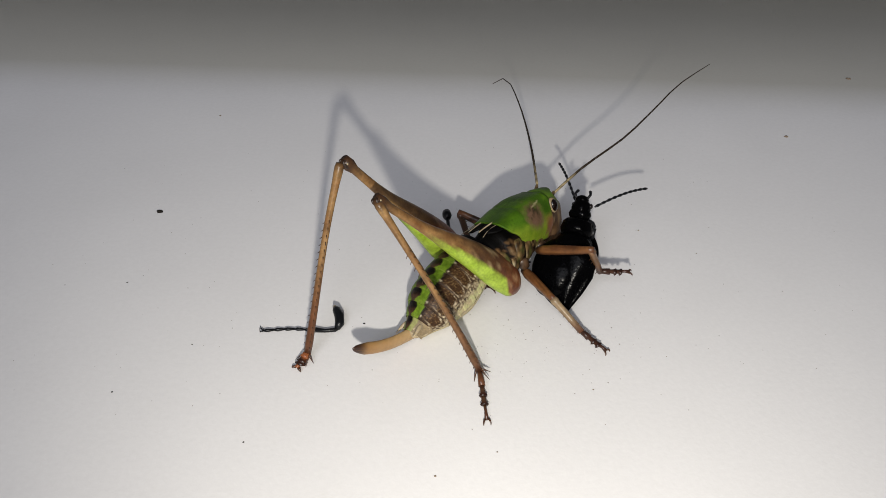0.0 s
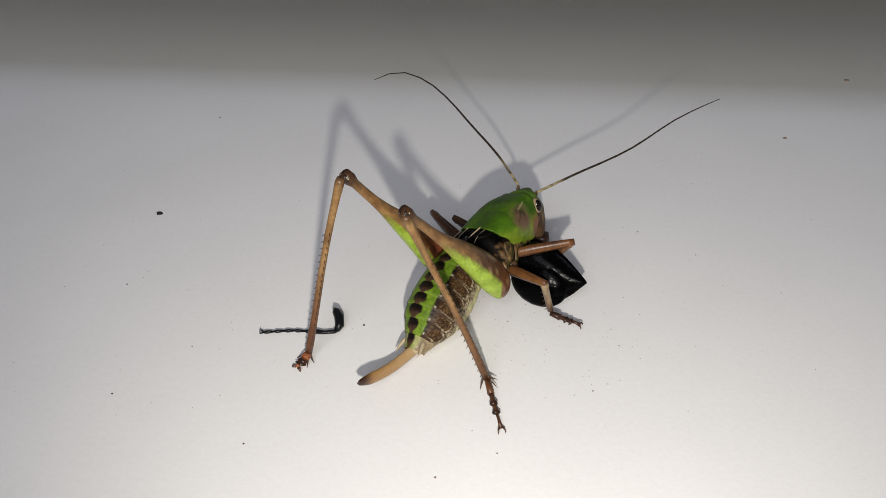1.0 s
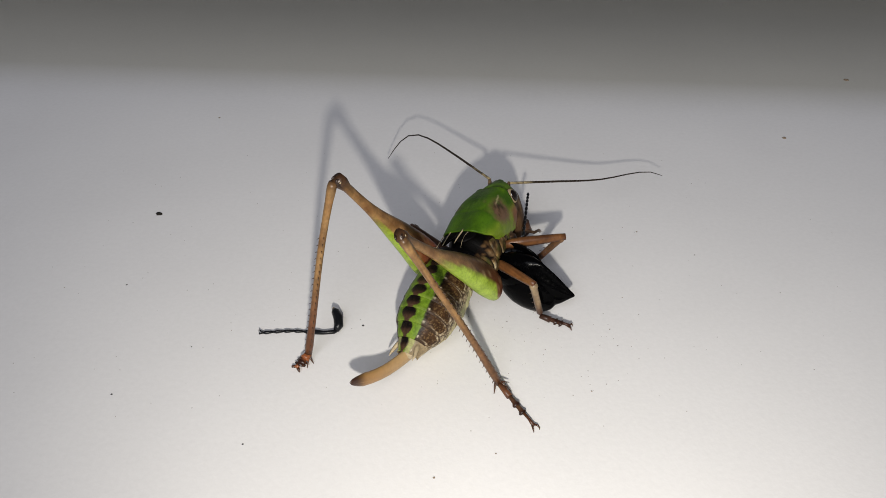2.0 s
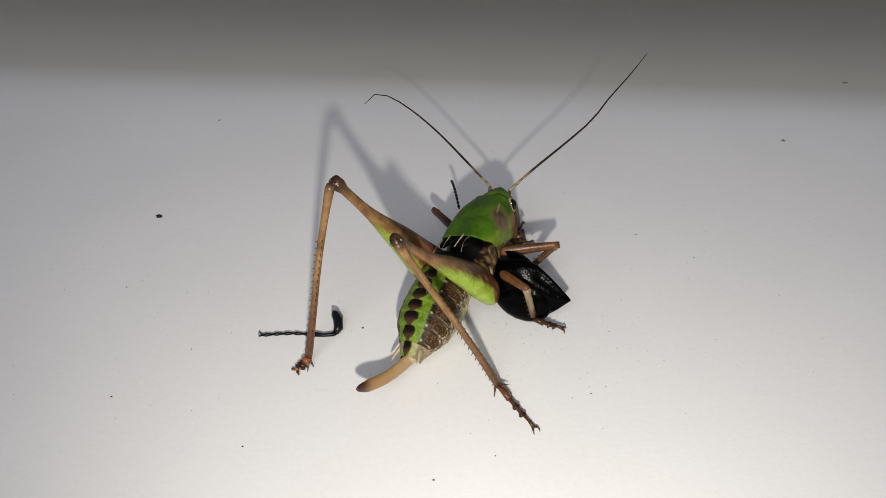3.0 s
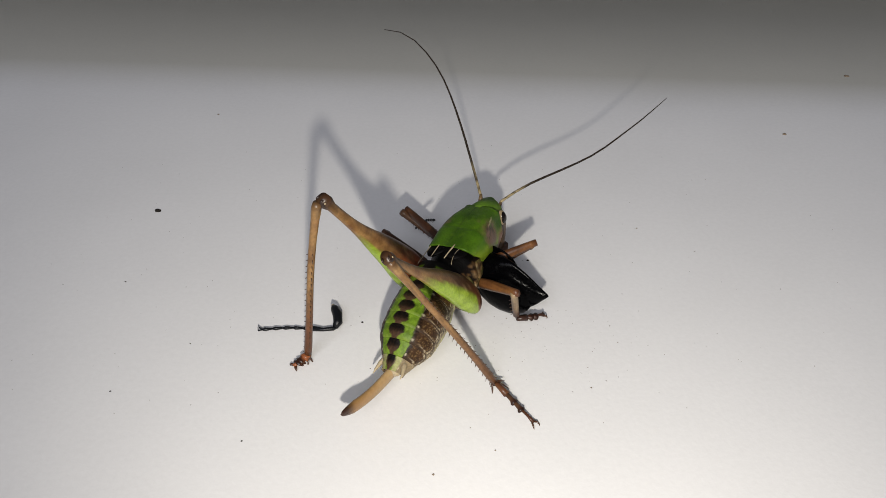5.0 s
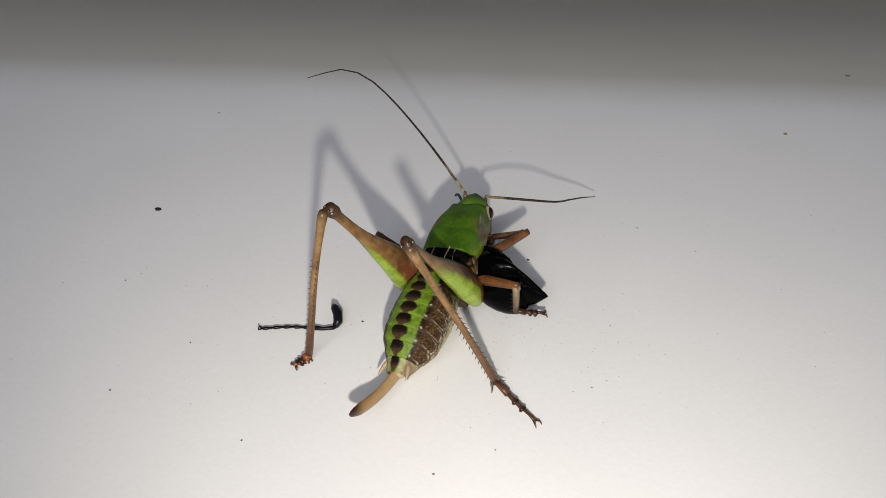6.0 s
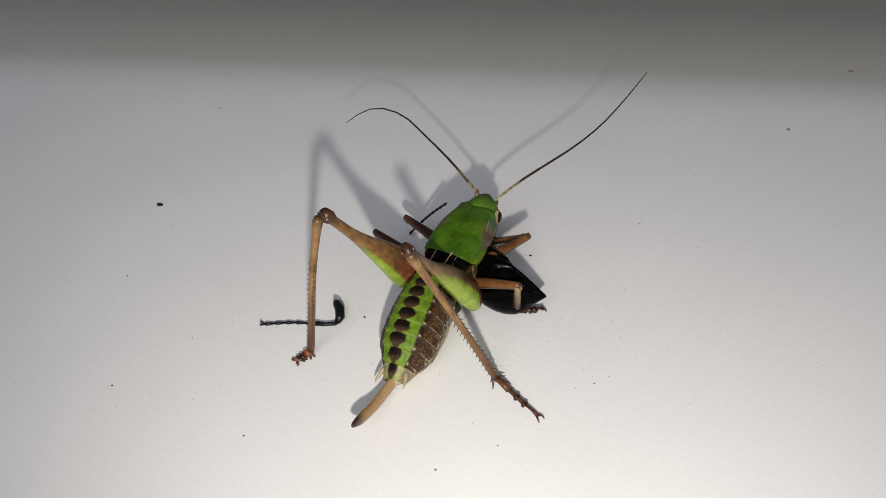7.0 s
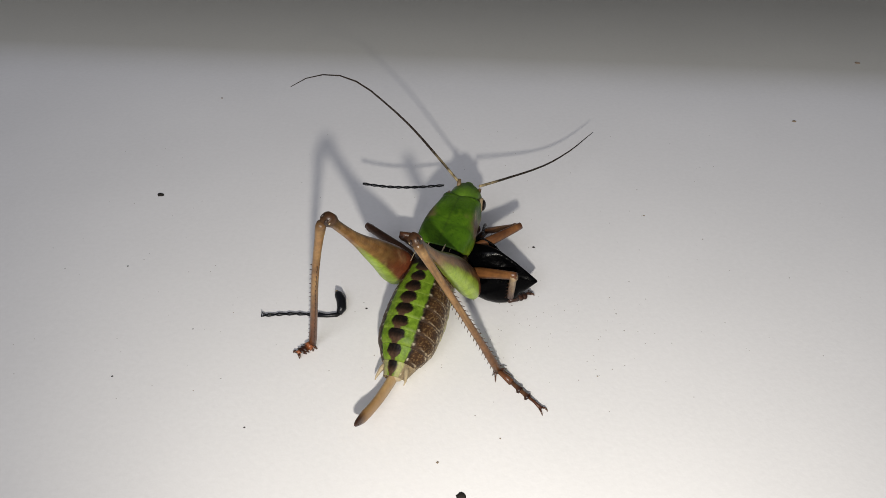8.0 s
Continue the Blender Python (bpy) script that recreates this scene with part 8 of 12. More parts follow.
    walk(moving["left_antenna_9"], [
        (0.00, pose(0.03221, 0.02065, 0.01427, -5.0, -7.3, 56.4)),
        (0.20, pose(0.03059, 0.02103, 0.01811, -6.1, -14.7, 65.3)),
        (0.30, pose(0.03320, 0.01835, 0.01878, -5.0, -16.9, 60.9)),
        (0.40, pose(0.03118, 0.02094, 0.01710, -4.6, -14.5, 59.7)),
        (0.50, pose(0.02500, 0.02336, 0.02045, -10.4, -13.1, 84.9)),
        (0.60, pose(0.03661, 0.01582, 0.00843, -9.1, 34.3, 66.9)),
        (0.70, pose(0.03579, 0.01720, 0.01100, -21.0, 0.5, 49.8)),
        (0.80, pose(0.03495, 0.01788, 0.01486, -20.7, -3.5, 59.1)),
        (0.90, pose(0.03196, 0.01968, 0.01966, -20.9, -18.0, 55.1)),
        (1.00, pose(0.02070, 0.02507, 0.02114, -27.4, -4.0, 97.3)),
        (1.10, pose(0.01857, 0.02569, 0.02123, -27.1, -11.3, 93.2)),
        (1.20, pose(0.02310, 0.02455, 0.02150, -25.3, -11.2, 84.9)),
        (1.30, pose(0.02291, 0.02545, 0.01852, -26.6, 1.7, 90.1)),
        (1.40, pose(0.02551, 0.02521, 0.01456, -27.1, 10.2, 82.9)),
        (1.50, pose(0.01433, 0.01836, 0.00660, -37.9, 40.8, 54.1)),
        (1.60, pose(0.02786, 0.02297, 0.00725, -23.0, 42.8, 75.1)),
        (1.70, pose(0.02762, 0.02306, 0.00741, -24.2, 52.1, 73.8)),
        (1.92, pose(0.02759, 0.02338, 0.00839, -23.9, 47.0, 74.2)),
        (2.14, pose(0.02743, 0.02398, 0.01077, -23.8, 34.7, 75.1)),
        (2.36, pose(0.02709, 0.02444, 0.01365, -24.1, 20.1, 75.8)),
        (2.58, pose(0.02670, 0.02459, 0.01608, -24.4, 7.9, 76.3)),
        (2.80, pose(0.02650, 0.02459, 0.01709, -24.5, 2.8, 76.5)),
        (3.00, pose(0.02644, 0.02463, 0.01632, -24.6, -1.9, 74.7)),
        (3.20, pose(0.02971, 0.02086, 0.02149, -24.7, -13.7, 70.4)),
        (3.30, pose(0.02749, 0.02195, 0.02174, -26.9, -9.0, 81.4)),
        (3.50, pose(0.02492, 0.02186, 0.02357, -28.0, -11.9, 89.4)),
        (3.70, pose(0.02015, 0.02526, 0.02074, -29.3, -2.2, 96.0)),
        (3.80, pose(0.02117, 0.02488, 0.02157, -29.1, -4.4, 92.3)),
        (4.00, pose(0.02673, 0.02285, 0.02173, -27.7, -2.9, 80.1)),
        (4.20, pose(0.02576, 0.02351, 0.02133, -27.8, 0.3, 84.0)),
        (4.30, pose(0.02547, 0.02324, 0.02244, -27.9, -6.3, 81.3)),
        (4.50, pose(0.02789, 0.02136, 0.02333, -27.1, -10.2, 75.6)),
        (4.60, pose(0.03006, 0.02104, 0.01985, -24.8, -11.2, 64.8)),
        (4.70, pose(0.02946, 0.01737, 0.02637, -26.6, -26.5, 69.3)),
        (4.92, pose(0.02916, 0.01796, 0.02600, -27.4, -24.3, 71.0)),
        (5.14, pose(0.02839, 0.01931, 0.02507, -29.0, -18.9, 74.9)),
        (5.36, pose(0.02739, 0.02082, 0.02387, -30.4, -12.4, 79.2)),
        (5.58, pose(0.02649, 0.02198, 0.02281, -31.1, -7.0, 82.6)),
        (5.80, pose(0.02609, 0.02244, 0.02236, -31.3, -4.6, 84.0)),
        (6.00, pose(0.02450, 0.02240, 0.02381, -31.6, -2.9, 92.0)),
        (6.20, pose(0.02236, 0.02535, 0.01869, -32.4, 12.0, 95.3)),
        (6.30, pose(0.02584, 0.02349, 0.02115, -34.1, 1.1, 84.2)),
        (6.50, pose(0.02299, 0.02555, 0.01731, -34.0, 16.7, 91.8)),
        (6.70, pose(0.02123, 0.02597, 0.01764, -32.9, 14.6, 95.6)),
        (6.80, pose(0.01982, 0.02585, 0.01939, -32.8, 7.2, 97.0)),
        (7.00, pose(0.02684, 0.02360, 0.01557, -34.7, 16.7, 85.5)),
        (7.10, pose(0.02594, 0.02254, 0.02196, -32.7, 9.5, 93.5)),
        (7.20, pose(0.01973, 0.02486, 0.02234, -30.3, 10.9, 104.7)),
        (7.30, pose(0.02139, 0.02505, 0.02088, -31.5, 11.2, 97.7)),
        (7.40, pose(0.02006, 0.02483, 0.02250, -31.1, 8.2, 99.8)),
        (7.50, pose(0.02428, 0.02248, 0.02518, -32.0, 0.0, 89.5)),
        (7.60, pose(0.02589, 0.02345, 0.00936, -37.0, 29.0, 77.7)),
        (7.70, pose(0.02423, 0.02433, 0.01925, -30.4, 16.8, 92.6)),
        (7.80, pose(0.02506, 0.02340, 0.02176, -33.4, -2.0, 82.7)),
        (7.90, pose(0.03108, 0.01902, 0.02195, -33.7, 6.0, 80.0)),
        (8.00, pose(0.02402, 0.02350, 0.02177, -31.8, 5.1, 92.5)),
    ])
    walk(moving["left_antenna_10"], [
        (0.00, pose(0.03378, 0.02301, 0.01463, -0.6, 1.9, 69.8)),
        (0.20, pose(0.03174, 0.02355, 0.01883, -0.2, -4.9, 80.2)),
        (0.30, pose(0.03453, 0.02074, 0.01961, 0.3, -9.2, 75.0)),
        (0.40, pose(0.03258, 0.02333, 0.01781, 0.3, -5.6, 74.7)),
        (0.50, pose(0.02525, 0.02613, 0.02110, -2.0, 0.2, 98.3)),
        (0.60, pose(0.03754, 0.01799, 0.00682, -2.5, 43.6, 66.8)),
        (0.70, pose(0.03764, 0.01938, 0.01097, -0.2, 21.3, 70.1)),
        (0.80, pose(0.03641, 0.02033, 0.01503, 5.1, 31.4, 84.6)),
        (0.90, pose(0.03351, 0.02191, 0.02055, -6.0, -12.8, 66.7)),
        (1.00, pose(0.02033, 0.02790, 0.02134, -13.7, 12.4, 109.7)),
        (1.10, pose(0.01841, 0.02849, 0.02179, -14.4, 5.1, 107.0)),
        (1.20, pose(0.02335, 0.02734, 0.02206, -14.8, 9.7, 102.8)),
        (1.30, pose(0.02290, 0.02831, 0.01844, -15.4, 13.8, 99.0)),
        (1.40, pose(0.02586, 0.02800, 0.01406, -17.3, 38.2, 97.5)),
        (1.50, pose(0.01560, 0.02011, 0.00473, -41.0, 40.9, 54.3)),
        (1.60, pose(0.02840, 0.02500, 0.00531, -27.3, 54.9, 73.4)),
        (1.70, pose(0.02812, 0.02475, 0.00515, -30.3, 59.2, 69.9)),
        (1.92, pose(0.02812, 0.02526, 0.00630, -27.3, 55.6, 73.5)),
        (2.14, pose(0.02803, 0.02625, 0.00914, -22.2, 46.8, 79.9)),
        (2.36, pose(0.02775, 0.02704, 0.01267, -18.7, 35.9, 85.2)),
        (2.58, pose(0.02737, 0.02734, 0.01568, -16.9, 26.7, 88.7)),
        (2.80, pose(0.02717, 0.02736, 0.01695, -16.4, 22.8, 89.9)),
        (3.00, pose(0.02719, 0.02738, 0.01642, -18.8, 10.0, 84.3)),
        (3.20, pose(0.03064, 0.02348, 0.02217, -19.2, -1.0, 84.1)),
        (3.30, pose(0.02791, 0.02474, 0.02219, -19.1, 0.9, 90.7)),
        (3.50, pose(0.02495, 0.02465, 0.02416, -18.5, 3.9, 102.7)),
        (3.70, pose(0.01985, 0.02810, 0.02085, -18.3, 13.2, 107.4)),
        (3.80, pose(0.02105, 0.02773, 0.02179, -18.4, 15.4, 106.9)),
        (4.00, pose(0.02722, 0.02566, 0.02188, -21.2, 17.5, 95.3)),
        (4.20, pose(0.02606, 0.02636, 0.02132, -20.5, 19.3, 97.6)),
        (4.30, pose(0.02591, 0.02604, 0.02276, -21.4, 11.6, 95.3)),
        (4.50, pose(0.02859, 0.02408, 0.02384, -23.9, -4.8, 81.4)),
        (4.60, pose(0.03126, 0.02358, 0.02041, -24.1, 3.4, 80.0)),
        (4.70, pose(0.03037, 0.01976, 0.02765, -25.9, -19.8, 79.6)),
        (4.92, pose(0.03001, 0.02042, 0.02718, -26.6, -16.3, 81.7)),
        (5.14, pose(0.02909, 0.02192, 0.02599, -28.0, -7.7, 86.6)),
        (5.36, pose(0.02791, 0.02356, 0.02449, -28.8, 2.5, 92.1)),
        (5.58, pose(0.02685, 0.02479, 0.02316, -28.6, 11.1, 96.8)),
        (5.80, pose(0.02639, 0.02527, 0.02259, -28.3, 14.6, 98.8)),
        (6.00, pose(0.02440, 0.02526, 0.02395, -26.3, 15.1, 105.7)),
        (6.20, pose(0.02211, 0.02814, 0.01809, -26.7, 27.9, 106.5)),
        (6.30, pose(0.02613, 0.02634, 0.02109, -29.7, 22.6, 99.8)),
        (6.50, pose(0.02291, 0.02829, 0.01649, -28.4, 35.5, 104.0)),
        (6.70, pose(0.02096, 0.02872, 0.01692, -24.2, 36.9, 110.9)),
        (6.80, pose(0.01947, 0.02866, 0.01903, -25.4, 24.9, 109.8)),
        (7.00, pose(0.02706, 0.02633, 0.01475, -31.8, 32.4, 94.4)),
        (7.10, pose(0.02576, 0.02535, 0.02149, -28.1, 21.9, 102.5)),
        (7.20, pose(0.01902, 0.02757, 0.02179, -23.0, 24.1, 114.6)),
        (7.30, pose(0.02102, 0.02783, 0.02032, -26.3, 22.6, 106.0)),
        (7.40, pose(0.01958, 0.02761, 0.02209, -25.1, 20.4, 109.0)),
        (7.50, pose(0.02431, 0.02533, 0.02518, -28.4, 12.1, 98.6)),
        (7.60, pose(0.02642, 0.02590, 0.00798, -34.3, 31.2, 79.6)),
        (7.70, pose(0.02410, 0.02707, 0.01842, -21.1, 30.8, 102.4)),
        (7.80, pose(0.02543, 0.02623, 0.02186, -22.4, 21.5, 100.2)),
        (7.90, pose(0.03157, 0.02182, 0.02166, -26.7, 14.7, 86.8)),
        (8.00, pose(0.02390, 0.02635, 0.02152, -22.4, 16.5, 101.1)),
    ])
    walk(moving["left_antenna_11"], [
        (0.00, pose(0.03476, 0.02570, 0.01454, 6.5, 37.9, 92.1)),
        (0.20, pose(0.03223, 0.02635, 0.01908, 14.1, 29.5, 104.6)),
        (0.30, pose(0.03527, 0.02347, 0.02007, 13.8, 28.2, 103.9)),
        (0.40, pose(0.03333, 0.02607, 0.01809, 12.4, 31.1, 100.9)),
        (0.50, pose(0.02483, 0.02896, 0.02109, 18.0, 18.8, 111.7)),
        (0.60, pose(0.03835, 0.01990, 0.00485, 0.7, 44.1, 67.9)),
        (0.70, pose(0.03854, 0.02189, 0.00993, 6.3, 37.3, 76.0)),
        (0.80, pose(0.03664, 0.02276, 0.01354, 14.0, 42.4, 88.7)),
        (0.90, pose(0.03462, 0.02447, 0.02118, 22.6, 29.8, 101.4)),
        (1.00, pose(0.01939, 0.03053, 0.02073, 30.5, 26.1, 119.2)),
        (1.10, pose(0.01758, 0.03121, 0.02153, 29.2, 15.9, 115.1)),
        (1.20, pose(0.02272, 0.03009, 0.02158, 27.3, 18.0, 108.8)),
        (1.30, pose(0.02247, 0.03105, 0.01776, 27.1, 26.5, 107.5)),
        (1.40, pose(0.02556, 0.03023, 0.01229, 26.8, 50.0, 103.3)),
        (1.50, pose(0.01686, 0.02186, 0.00286, -12.6, 40.8, 54.9)),
        (1.60, pose(0.02887, 0.02658, 0.00297, 0.1, 57.0, 73.9)),
        (1.70, pose(0.02862, 0.02613, 0.00270, -1.5, 59.1, 71.9)),
        (1.92, pose(0.02858, 0.02680, 0.00394, 1.9, 57.9, 75.9)),
        (2.14, pose(0.02838, 0.02818, 0.00705, 9.1, 54.6, 84.4)),
        (2.36, pose(0.02795, 0.02934, 0.01099, 15.9, 50.0, 92.8)),
        (2.58, pose(0.02743, 0.02989, 0.01440, 20.4, 45.8, 98.7)),
        (2.80, pose(0.02717, 0.03000, 0.01584, 22.0, 43.9, 100.8)),
        (3.00, pose(0.02747, 0.03018, 0.01592, 23.9, 47.0, 103.6)),
        (3.20, pose(0.03094, 0.02632, 0.02222, 17.2, 2.2, 87.3)),
        (3.30, pose(0.02787, 0.02760, 0.02214, 17.3, 2.0, 92.0)),
        (3.50, pose(0.02432, 0.02743, 0.02396, 17.6, 10.2, 107.5)),
        (3.70, pose(0.01902, 0.03076, 0.02020, 18.8, 20.0, 112.6)),
        (3.80, pose(0.02025, 0.03036, 0.02103, 19.7, 26.0, 114.8)),
        (4.00, pose(0.02697, 0.02838, 0.02102, 12.9, 24.6, 100.3)),
        (4.20, pose(0.02571, 0.02903, 0.02037, 13.8, 26.1, 102.4)),
        (4.30, pose(0.02565, 0.02883, 0.02218, 14.4, 23.5, 103.6)),
        (4.50, pose(0.02902, 0.02690, 0.02408, 11.6, 15.5, 96.6)),
        (4.60, pose(0.03175, 0.02639, 0.02024, 10.7, 21.2, 93.0)),
        (4.70, pose(0.03085, 0.02240, 0.02862, 12.7, -4.7, 95.4)),
        (4.92, pose(0.03040, 0.02314, 0.02798, 12.7, -2.2, 96.1)),
        (5.14, pose(0.02926, 0.02475, 0.02638, 12.7, 4.0, 97.9)),
        (5.36, pose(0.02781, 0.02641, 0.02436, 12.9, 11.3, 100.1)),
        (5.58, pose(0.02652, 0.02758, 0.02261, 13.4, 17.4, 102.0)),
        (5.80, pose(0.02596, 0.02801, 0.02187, 13.6, 20.0, 102.8)),
        (6.00, pose(0.02366, 0.02791, 0.02321, 15.4, 18.0, 108.0)),
        (6.20, pose(0.02139, 0.03056, 0.01675, 16.1, 31.2, 109.2)),
        (6.30, pose(0.02568, 0.02894, 0.01999, 12.8, 26.5, 102.7)),
        (6.50, pose(0.02234, 0.03055, 0.01483, 16.0, 41.7, 108.7)),
        (6.70, pose(0.02014, 0.03086, 0.01520, 19.4, 40.4, 113.8)),
        (6.80, pose(0.01859, 0.03110, 0.01782, 19.5, 29.5, 113.4)),
        (7.00, pose(0.02687, 0.02874, 0.01322, 12.3, 41.1, 99.3)),
        (7.10, pose(0.02519, 0.02794, 0.02042, 15.4, 22.0, 102.9)),
        (7.20, pose(0.01793, 0.02994, 0.02063, 19.8, 24.8, 115.3)),
        (7.30, pose(0.02029, 0.03036, 0.01922, 16.0, 22.9, 106.5)),
        (7.40, pose(0.01871, 0.03015, 0.02109, 17.3, 21.5, 110.0)),
        (7.50, pose(0.02389, 0.02810, 0.02458, 17.1, 26.3, 109.2)),
        (7.60, pose(0.02686, 0.02830, 0.00650, 2.9, 30.5, 80.1)),
        (7.70, pose(0.02358, 0.02947, 0.01696, 14.3, 31.6, 103.4)),
        (7.80, pose(0.02495, 0.02885, 0.02081, 15.4, 28.4, 105.4)),
        (7.90, pose(0.03173, 0.02458, 0.02093, 6.4, 14.3, 87.0)),
        (8.00, pose(0.02337, 0.02904, 0.02071, 12.2, 29.3, 110.7)),
    ])
    walk(moving["right_antenna_0"], [
        (0.00, pose(0.01524, -0.00175, 0.01172, -18.9, -21.8, -6.1)),
        (0.20, pose(0.01527, -0.00168, 0.01133, -21.3, -26.9, 0.3)),
        (0.30, pose(0.01534, -0.00167, 0.01113, -18.3, -29.1, -6.2)),
        (0.40, pose(0.01540, -0.00167, 0.01092, -10.0, -22.6, -22.5)),
        (0.50, pose(0.01546, -0.00167, 0.01072, -16.3, -27.4, -5.4)),
        (0.60, pose(0.01542, -0.00167, 0.01108, -11.4, 5.7, -19.8)),
        (0.70, pose(0.01537, -0.00167, 0.01144, -11.9, -11.7, -18.8)),
        (0.80, pose(0.01532, -0.00167, 0.01180, -9.0, -18.0, -31.8)),
        (0.90, pose(0.01527, -0.00166, 0.01216, -10.0, -14.1, -28.4)),
        (1.00, pose(0.01522, -0.00166, 0.01251, -10.7, -11.3, -25.5)),
        (1.10, pose(0.01517, -0.00159, 0.01268, -13.5, -21.8, -11.3)),
        (1.20, pose(0.01512, -0.00152, 0.01285, -11.7, -19.1, -16.1)),
        (1.30, pose(0.01507, -0.00145, 0.01301, -10.8, -17.2, -18.9)),
        (1.40, pose(0.01501, -0.00138, 0.01317, -10.3, -20.5, -20.6)),
        (1.50, pose(0.01495, -0.00131, 0.01333, -9.2, 20.4, -30.2)),
        (1.60, pose(0.01487, -0.00131, 0.01363, -22.4, -4.5, -93.8)),
        (1.70, pose(0.01477, -0.00131, 0.01392, -12.3, 25.0, -26.3)),
        (1.92, pose(0.01476, -0.00130, 0.01395, -12.5, 21.0, -26.7)),
        (2.14, pose(0.01471, -0.00128, 0.01403, -13.1, 11.4, -27.7)),
        (2.36, pose(0.01466, -0.00126, 0.01413, -13.5, 0.1, -28.8)),
        (2.58, pose(0.01461, -0.00124, 0.01421, -13.7, -9.5, -29.8)),
        (2.80, pose(0.01459, -0.00123, 0.01425, -13.7, -13.5, -30.2)),
        (3.00, pose(0.01500, -0.00139, 0.01308, -16.3, -18.4, -18.4)),
        (3.20, pose(0.01520, -0.00150, 0.01232, -12.2, -6.5, -31.3)),
        (3.30, pose(0.01529, -0.00155, 0.01194, -11.7, 0.8, -36.8)),
        (3.50, pose(0.01546, -0.00166, 0.01117, -11.9, -10.2, -32.9)),
        (3.70, pose(0.01519, -0.00163, 0.01227, -14.8, -21.8, -15.9)),
        (3.80, pose(0.01503, -0.00161, 0.01281, -15.1, -16.2, -15.4)),
        (4.00, pose(0.01468, -0.00158, 0.01388, -10.9, -15.6, -29.3)),
        (4.20, pose(0.01466, -0.00167, 0.01394, 6.2, 8.5, -82.2)),
        (4.30, pose(0.01465, -0.00171, 0.01397, 10.8, 25.1, -45.6)),
        (4.50, pose(0.01464, -0.00180, 0.01403, 8.6, 13.8, -51.2)),
        (4.60, pose(0.01495, -0.00186, 0.01312, 9.6, 9.7, -46.9)),
        (4.70, pose(0.01523, -0.00192, 0.01219, 13.1, -10.5, -24.0)),
        (4.92, pose(0.01522, -0.00190, 0.01220, 13.0, -11.1, -23.6)),
        (5.14, pose(0.01519, -0.00183, 0.01223, 12.8, -12.5, -22.4)),
        (5.36, pose(0.01515, -0.00175, 0.01227, 12.5, -14.2, -21.0)),
        (5.58, pose(0.01512, -0.00168, 0.01230, 12.2, -15.6, -19.9)),
        (5.80, pose(0.01511, -0.00165, 0.01232, 12.1, -16.2, -19.4)),
        (6.00, pose(0.01517, -0.00166, 0.01223, 16.4, -25.0, -122.6)),
        (6.20, pose(0.01494, -0.00166, 0.01309, -27.9, -4.0, -17.5)),
        (6.30, pose(0.01482, -0.00166, 0.01352, -26.3, -7.7, -30.4)),
        (6.50, pose(0.01455, -0.00166, 0.01437, -26.1, -10.4, -31.9)),
        (6.70, pose(0.01467, -0.00181, 0.01384, -28.2, 9.1, -22.8)),
        (6.80, pose(0.01473, -0.00188, 0.01357, -23.3, 16.1, -2.6)),
        (7.00, pose(0.01485, -0.00203, 0.01304, -28.6, -12.7, -21.6)),
        (7.10, pose(0.01472, -0.00198, 0.01339, -25.4, -8.8, -34.5)),
        (7.20, pose(0.01458, -0.00194, 0.01374, -27.3, -14.7, -20.5)),
        (7.30, pose(0.01443, -0.00189, 0.01408, 26.2, -24.3, -143.2)),
        (7.40, pose(0.01428, -0.00185, 0.01442, -35.2, 3.4, -7.6)),
        (7.50, pose(0.01412, -0.00180, 0.01476, -34.6, -1.0, -25.6)),
        (7.60, pose(0.01426, -0.00183, 0.01444, -34.0, 0.1, -36.2)),
        (7.70, pose(0.01439, -0.00185, 0.01411, -31.9, -3.4, -11.4)),
        (7.80, pose(0.01452, -0.00188, 0.01379, -35.4, 28.7, -5.1)),
        (7.90, pose(0.01464, -0.00190, 0.01346, 2.1, -26.5, -132.0)),
        (8.00, pose(0.01476, -0.00193, 0.01313, -25.4, 17.9, -18.9)),
    ])
